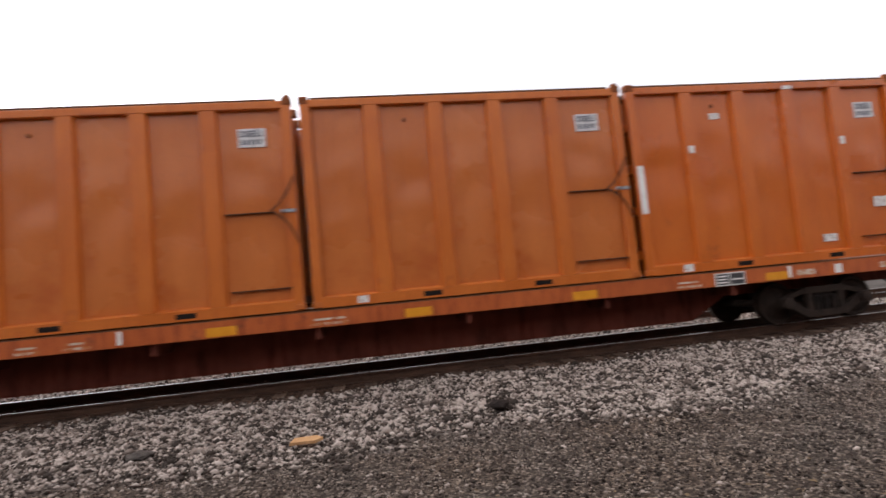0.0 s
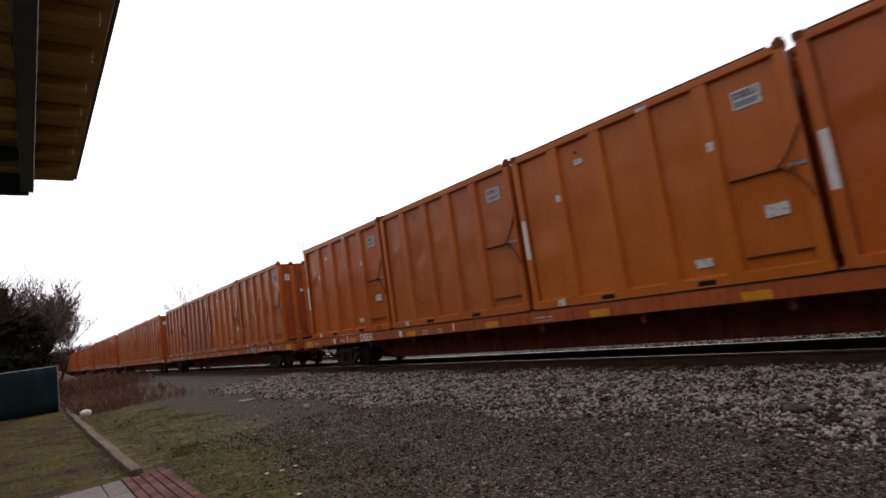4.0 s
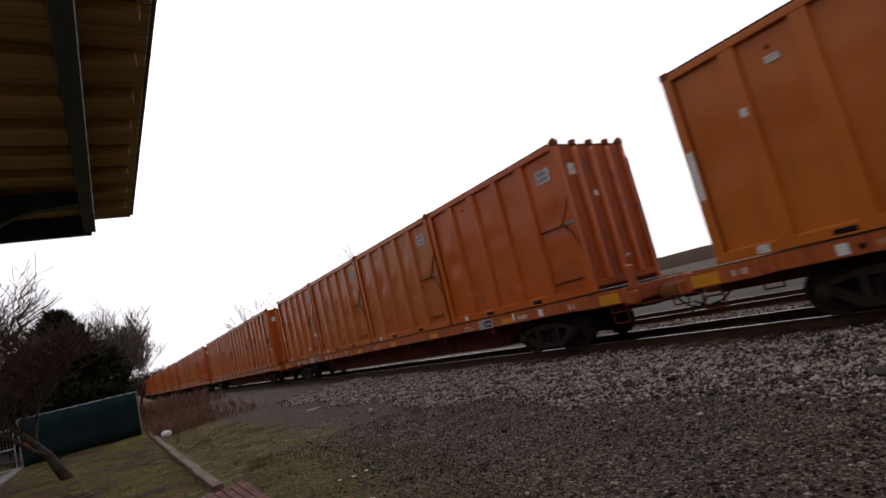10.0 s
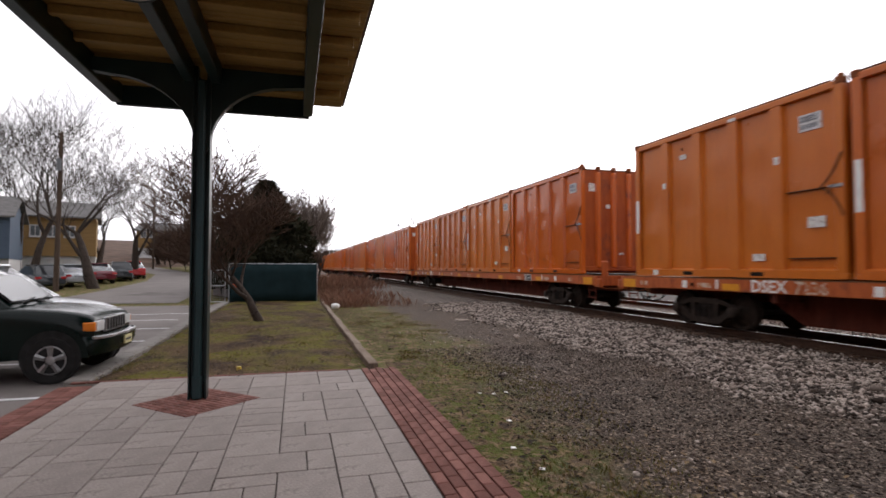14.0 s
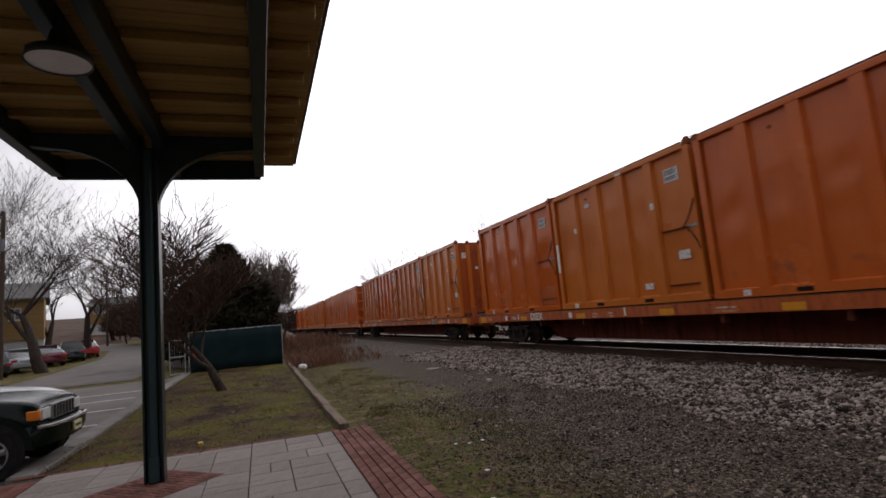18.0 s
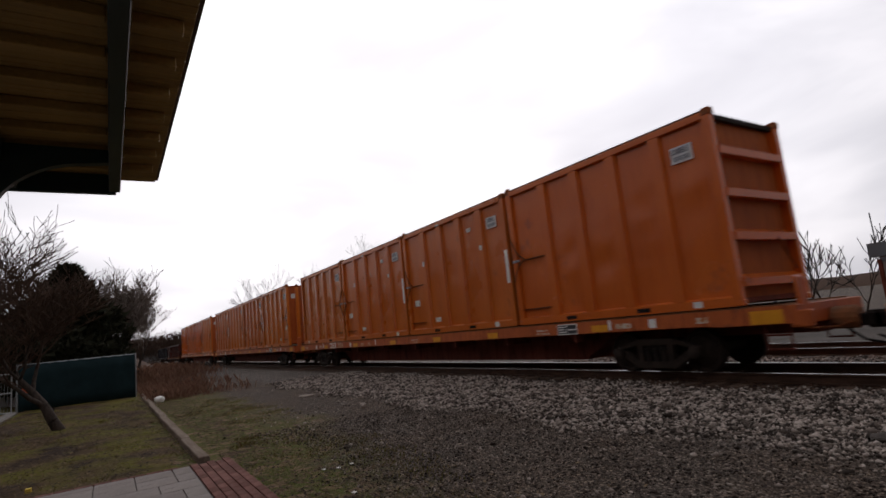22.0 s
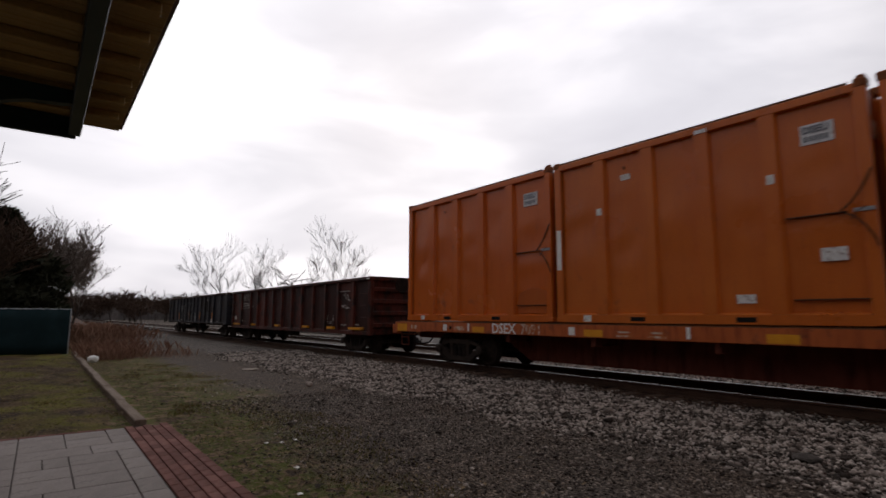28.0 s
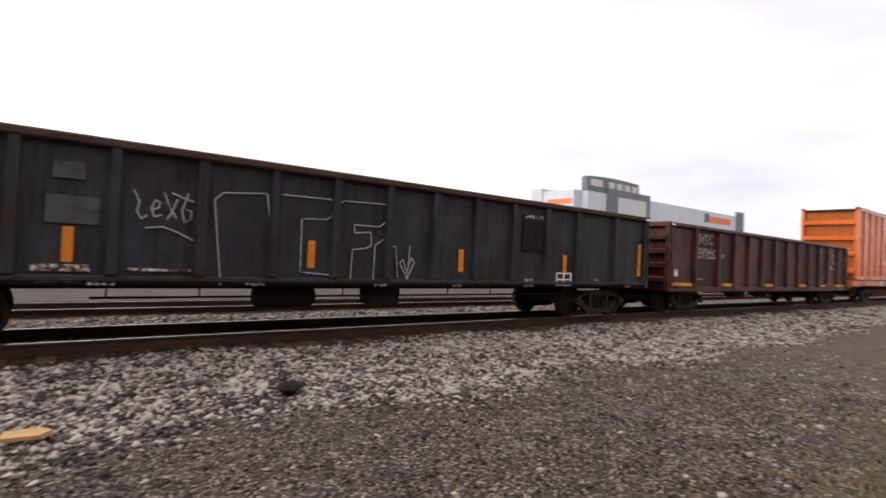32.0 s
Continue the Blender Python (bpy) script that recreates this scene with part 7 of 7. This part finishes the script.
            box_part("flaked_paint", (x, x + rng.uniform(0.08, 0.22), face - 0.01, face + 0.02, z, z + rng.uniform(0.05, 0.12)), FLAKED, g, "flaking white paint")
        for x, w, z in ((13.75, 0.85, 2.28), (13.9, 0.5, 1.0), (1.7, 0.6, 1.05), (14.9, 0.5, 1.02)):
            box_part("stencil_line", (x, x + w, face - 0.008, face + 0.02, z, z + 0.045), FLAKED, g, "line of worn white stencilling")
        bm = bmesh.new()
        for d in ((12.75, 13.3, 1.05, 1.075), (12.75, 12.775, 1.05, 1.38), (13.275, 13.3, 1.05, 1.38), (12.8, 13.25, 1.12, 1.15)):
            box(bm, d[0], d[1], face - 0.012, face + 0.02, d[2], d[3])
        part("stencil_frame", bm, FLAKED, g, "white framed stencil box")
    else:
        for x in (15.77, 12.58, 9.31, 6.05, 2.71):
            box_part("reflector", (x - 0.06, x + 0.06, face - 0.01, face + 0.02, 1.12, 2.0 if x > 15 else 1.58), ORANGE_TAG, g, "upright orange reflector")
        for x, w, z, h in ((2.35, 0.62, 1.0, 0.09), (2.4, 0.5, 0.86, 0.07), (2.95, 0.3, 0.82, 0.08), (5.0, 0.30, 0.82, 0.08), (7.3, 0.28, 0.82, 0.08), (9.1, 0.24, 0.82, 0.08), (11.2, 0.28, 0.82, 0.18), (13.7, 0.22, 0.98, 0.05), (14.2, 0.35, 0.88, 0.06), (15.1, 0.26, 0.82, 0.07), (3.4, 0.8, 1.02, 0.04), (11.15, 0.6, 2.38, 0.07)):
            box_part("stencil_block", (x, x + w, face - 0.01, face + 0.02, z, z + h), FLAKED, g, "worn white stencil")
        bm = bmesh.new()
        for d in ((12.29, 12.85, 0.85, 0.88), (12.29, 12.85, 1.13, 1.16), (12.29, 12.32, 0.85, 1.16), (12.82, 12.85, 0.85, 1.16), (12.55, 12.58, 0.85, 1.16), (12.3, 12.8, 0.98, 1.01)):
            box(bm, d[0], d[1], face - 0.012, face + 0.02, d[2], d[3])
        part("stencil_frame", bm, WHITE, g, "white framed stencil box")
        box_part("dark_patch", (11.1, 11.76, face - 0.006, face + 0.02, 1.62, 2.46), BLACK_STEEL, g, "black repainted patch")
        for x, w, z, h in ((2.46, 0.58, 1.62, 0.36), (2.52, 0.34, 2.20, 0.22)):
            box_part("paint_patch", (x, x + w, face - 0.006, face + 0.02, z, z + h), GREY_PATCH, g, "dull pale grey touch-up patch")
        # white outlines sprayed on the side
        strokes = [[(4.62, 0.82), (4.48, 2.1), (4.6, 2.22), (5.27, 2.28), (5.36, 1.62)],
                   [(5.5, 2.29), (6.42, 2.3), (6.42, 2.04), (6.3, 1.95), (5.86, 1.93), (5.87, 1.05), (6.48, 1.0), (6.48, 2.18), (6.6, 2.3), (7.48, 2.32), (7.48, 2.0), (7.35, 1.9), (6.83, 1.9), (6.85, 1.76), (7.17, 1.79), (7.2, 1.56), (7.1, 1.5), (6.82, 1.46), (6.8, 0.93), (7.26, 0.92), (7.27, 1.56), (7.45, 1.68), (7.6, 1.56), (7.72, 1.55), (7.78, 0.98)],
                   [(8.04, 1.58), (8.0, 0.95), (7.82, 1.25), (7.9, 1.32), (7.98, 1.05)], [(8.0, 0.95), (8.15, 1.28), (8.08, 1.36), (7.99, 1.1)],
                   [(3.42, 2.14), (3.50, 1.98), (3.47, 1.84), (3.53, 1.74), (3.60, 1.80)], [(3.64, 1.88), (3.74, 1.91), (3.75, 2.00), (3.69, 2.02), (3.65, 1.90), (3.69, 1.78), (3.78, 1.82)], [(3.80, 2.14), (3.88, 1.94), (3.97, 1.78)], [(3.98, 2.06), (3.90, 1.84), (3.85, 1.76)], [(3.90, 2.14), (4.06, 2.08), (4.20, 2.04)], [(4.12, 2.16), (4.04, 1.90), (4.08, 1.73), (4.16, 1.78), (4.17, 1.90), (4.10, 1.92)], [(3.58, 1.62), (3.80, 1.65), (4.0, 1.58), (4.20, 1.48)]]
        for st in strokes:
            bm = bmesh.new()
            for (xa, za), (xb, zb) in zip(st, st[1:]):
                tube(bm, (xa, face + 0.004, za), (xb, face + 0.004, zb), 0.0125, sides=5)
            part("spray_outline", bm, SPRAY, g, "thin white spray-painted outline")
    bogie(g, x0 + 1.75)
    bogie(g, length - 1.75)
    return g


def repaint(c, x0, x1, height, seed, z0=0.205):
    """An uneven fresh patch at the foot of a side panel."""
    rng = random.Random(seed)
    n = 12
    top = []
    for k in range(n + 1):
        u = k / n
        top.append((x0 + (x1 - x0) * u, z0 + height * (0.72 + 0.28 * math.sin(math.pi * u)) * (1 if 0 < k < n else 0.6) + rng.uniform(-0.03, 0.03)))
    bm = bmesh.new()
    prism(bm, [(x1, z0), (x0, z0)] + top, -(HALF - 0.09), -(HALF - 0.073))
    part("repainted_patch", bm, PATCH_PAINT, c, "fresher red-orange paint patch")


def build_train():
    """Thirteen loaded flat cars and two gondolas; each is placed where it stands at 0 s."""
    bases = [
        build_container(PAINT[0], "tall bright orange ribbed steel waste container with white stickers", STICKERS_NEW, True, 1),
        build_container(PAINT[1], "tall faded rose-orange ribbed waste container with dented sides", STICKERS_OLD, False, 20, trim=TRIM_PAINT),
        build_container(PAINT[2], "tall amber-orange ribbed steel waste container with white stickers", STICKERS_NEW, True, 40),
        build_container(PAINT[3], "tall red-orange ribbed waste container, dented and glossy", STICKERS_OLD, False, 60),
        build_container(PAINT[1], "tall faded rose-orange waste container with a white strip and stickers", STICKERS_MID, True, 80, trim=TRIM_PAINT),
        build_container(PAINT[4], "tall orange waste container patched with bare grey panels", STICKERS_OLD, False, 100),
        build_container(PAINT[0], "tall bright orange waste container loaded door end first", STICKERS_NEW, True, 120, True),
        build_container(PAINT[3], "tall red-orange waste container loaded door end first", STICKERS_OLD, False, 140, True),
    ]
    # kind of container on each car, first slot at the car's left end; a capital letter is turned end for end
    loads = ["ebba", "cdcb", "abca", "afcb", "cabe", "abbd", "caca", "cbcd", "dcda", "bdbc", "bGGH", "ecbc", "dadc"]
    flat = build_flatcar()
    patches = {(1, 1): ((4.86, 5.94, 0.62),), (1, 2): ((0.24, 1.08, 0.52), (1.45, 1.95, 0.34), (2.75, 3.3, 0.34)), (4, 3): ((0.26, 0.86, 0.36), (1.5, 2.1, 0.34), (2.7, 3.3, 0.36))}
    riders = []
    used = set()
    numbers = ["7232", "7203", "", "7166", "715", "7023", "7236", "", "", "7037", "7086", "", "7091"]
    cars = []
    for n, load in enumerate(loads):
        x = START - PITCH * n
        home = pose(x, TRACK_Y, RAIL_Z)
        if n == 0:
            car = flat
            car.matrix_basis = home
        else:
            car = copy_thing(flat, home)
        cars.append(car)
        riders.append((car, home))
        for k, ch in enumerate(load):
            kind = "abcdefgh".index(ch.lower())
            xx = x + STEP * k
            m = pose(xx, TRACK_Y, RAIL_Z + FLOOR) if ch.islower() else pose(xx + LONG, TRACK_Y, RAIL_Z + FLOOR, 0, 0, 180)
            if kind in used:
                ob = copy_thing(bases[kind], m)
            else:
                ob = bases[kind]
                ob.matrix_basis = m
                used.add(kind)
            for a, c, h in patches.get((n, k), ()):
                repaint(ob, a, c, h, int(100 * a) + n)
            riders.append((ob, m))
    for car, num in zip(cars, numbers):
        mark = letters("car_lettering", "DSEX", 0.36, WHITE, car, pose(3.97, -1.292, FLOOR - 0.30), "white stencilled reporting mark", 0.006)
        if num:
            wide = max(v.co.x for v in mark.data.vertices)
            letters("car_number", num, 0.35, FADED, car, pose(4.12 + wide, -1.292, FLOOR - 0.30), "faded white stencilled numerals", 0.004)
    end = START - PITCH * 12
    for paint, label, right, length, grey in ((RED_GON, "rusty dark red open gondola with ribbed sides", -2.1, 16.35, False), (GREY_GON, "weathered grey open gondola sprayed with white outlines", -19.5, 16.15, True)):
        g = build_gondola(paint, label, length, grey)
        m = pose(end + right - length, TRACK_Y, RAIL_Z)
        g.matrix_basis = m
        riders.append((g, m))
    return riders


def motions():
    """The train rolls by at a steady speed; its wheels turn with it."""
    drift = ((0.0, -0.14), (1.0, -0.15), (2.0, 0.05), (3.0, -0.02), (4.0, 0.04), (8.0, 0.16), (10.0, 0.17), (12.0, 0.14), (13.0, 0.17), (15.0, 0.24), (18.0, 0.07), (19.0, 0.10), (23.0, 0.06), (25.0, -0.02), (28.0, -0.04), (29.0, -0.15), (30.0, -0.34), (31.0, 0.20), (32.0, 0.19))
    for ob, m in RIDERS:
        walk(ob, [(t, Matrix.Translation((SPEED * t + d, 0, 0)) @ m) for t, d in drift])
    turn = -math.degrees(SPEED / 0.42)
    steps = [k / 30 for k in range(961)]
    for ob in [o for o in scene.objects if o.name.split(".")[0] == "wheelset"]:
        at = ob.matrix_basis.translation.copy()
        walk(ob, [(t, Matrix.Translation(at) @ pose(0, 0, 0, 0, (-turn * t) % 360, 0)) for t in steps])


# ---------------------------------------------------------------- build
build_ground()
build_rails()
stones("ballast", 125000, (-24, 17, 6.05, 9.3), 0.0245, BALLAST, "pale angular ballast stones along the track", land, 1)
stones("ballast_between_tracks", 14000, (-14, 16, 12.0, 14.2), 0.024, BALLAST, "ballast stones between the two tracks", land, 2)
stones("gravel_chips", 42000, (-11, 9, 2.6, 6.3), 0.0118, CHIPS, "dark crushed gravel chips beside the ballast", land, 3)
stones("ballast_down_the_line", 26000, (17, 60, 6.05, 9.3), 0.034, BALLAST, "pale angular ballast stones farther along the track", land, 4)
stones("scattered_stones", 1500, (-14, 12, 2.6, 6.2), 0.019, BALLAST, "pale ballast stones strayed onto the dark gravel", land, 5)
build_lawn_and_lot()
build_verge_bank()
build_far_lot()
build_canopy()
build_fence()
build_surroundings()
build_plants()
build_litter()
RIDERS = build_train()
build_platform()
motions()
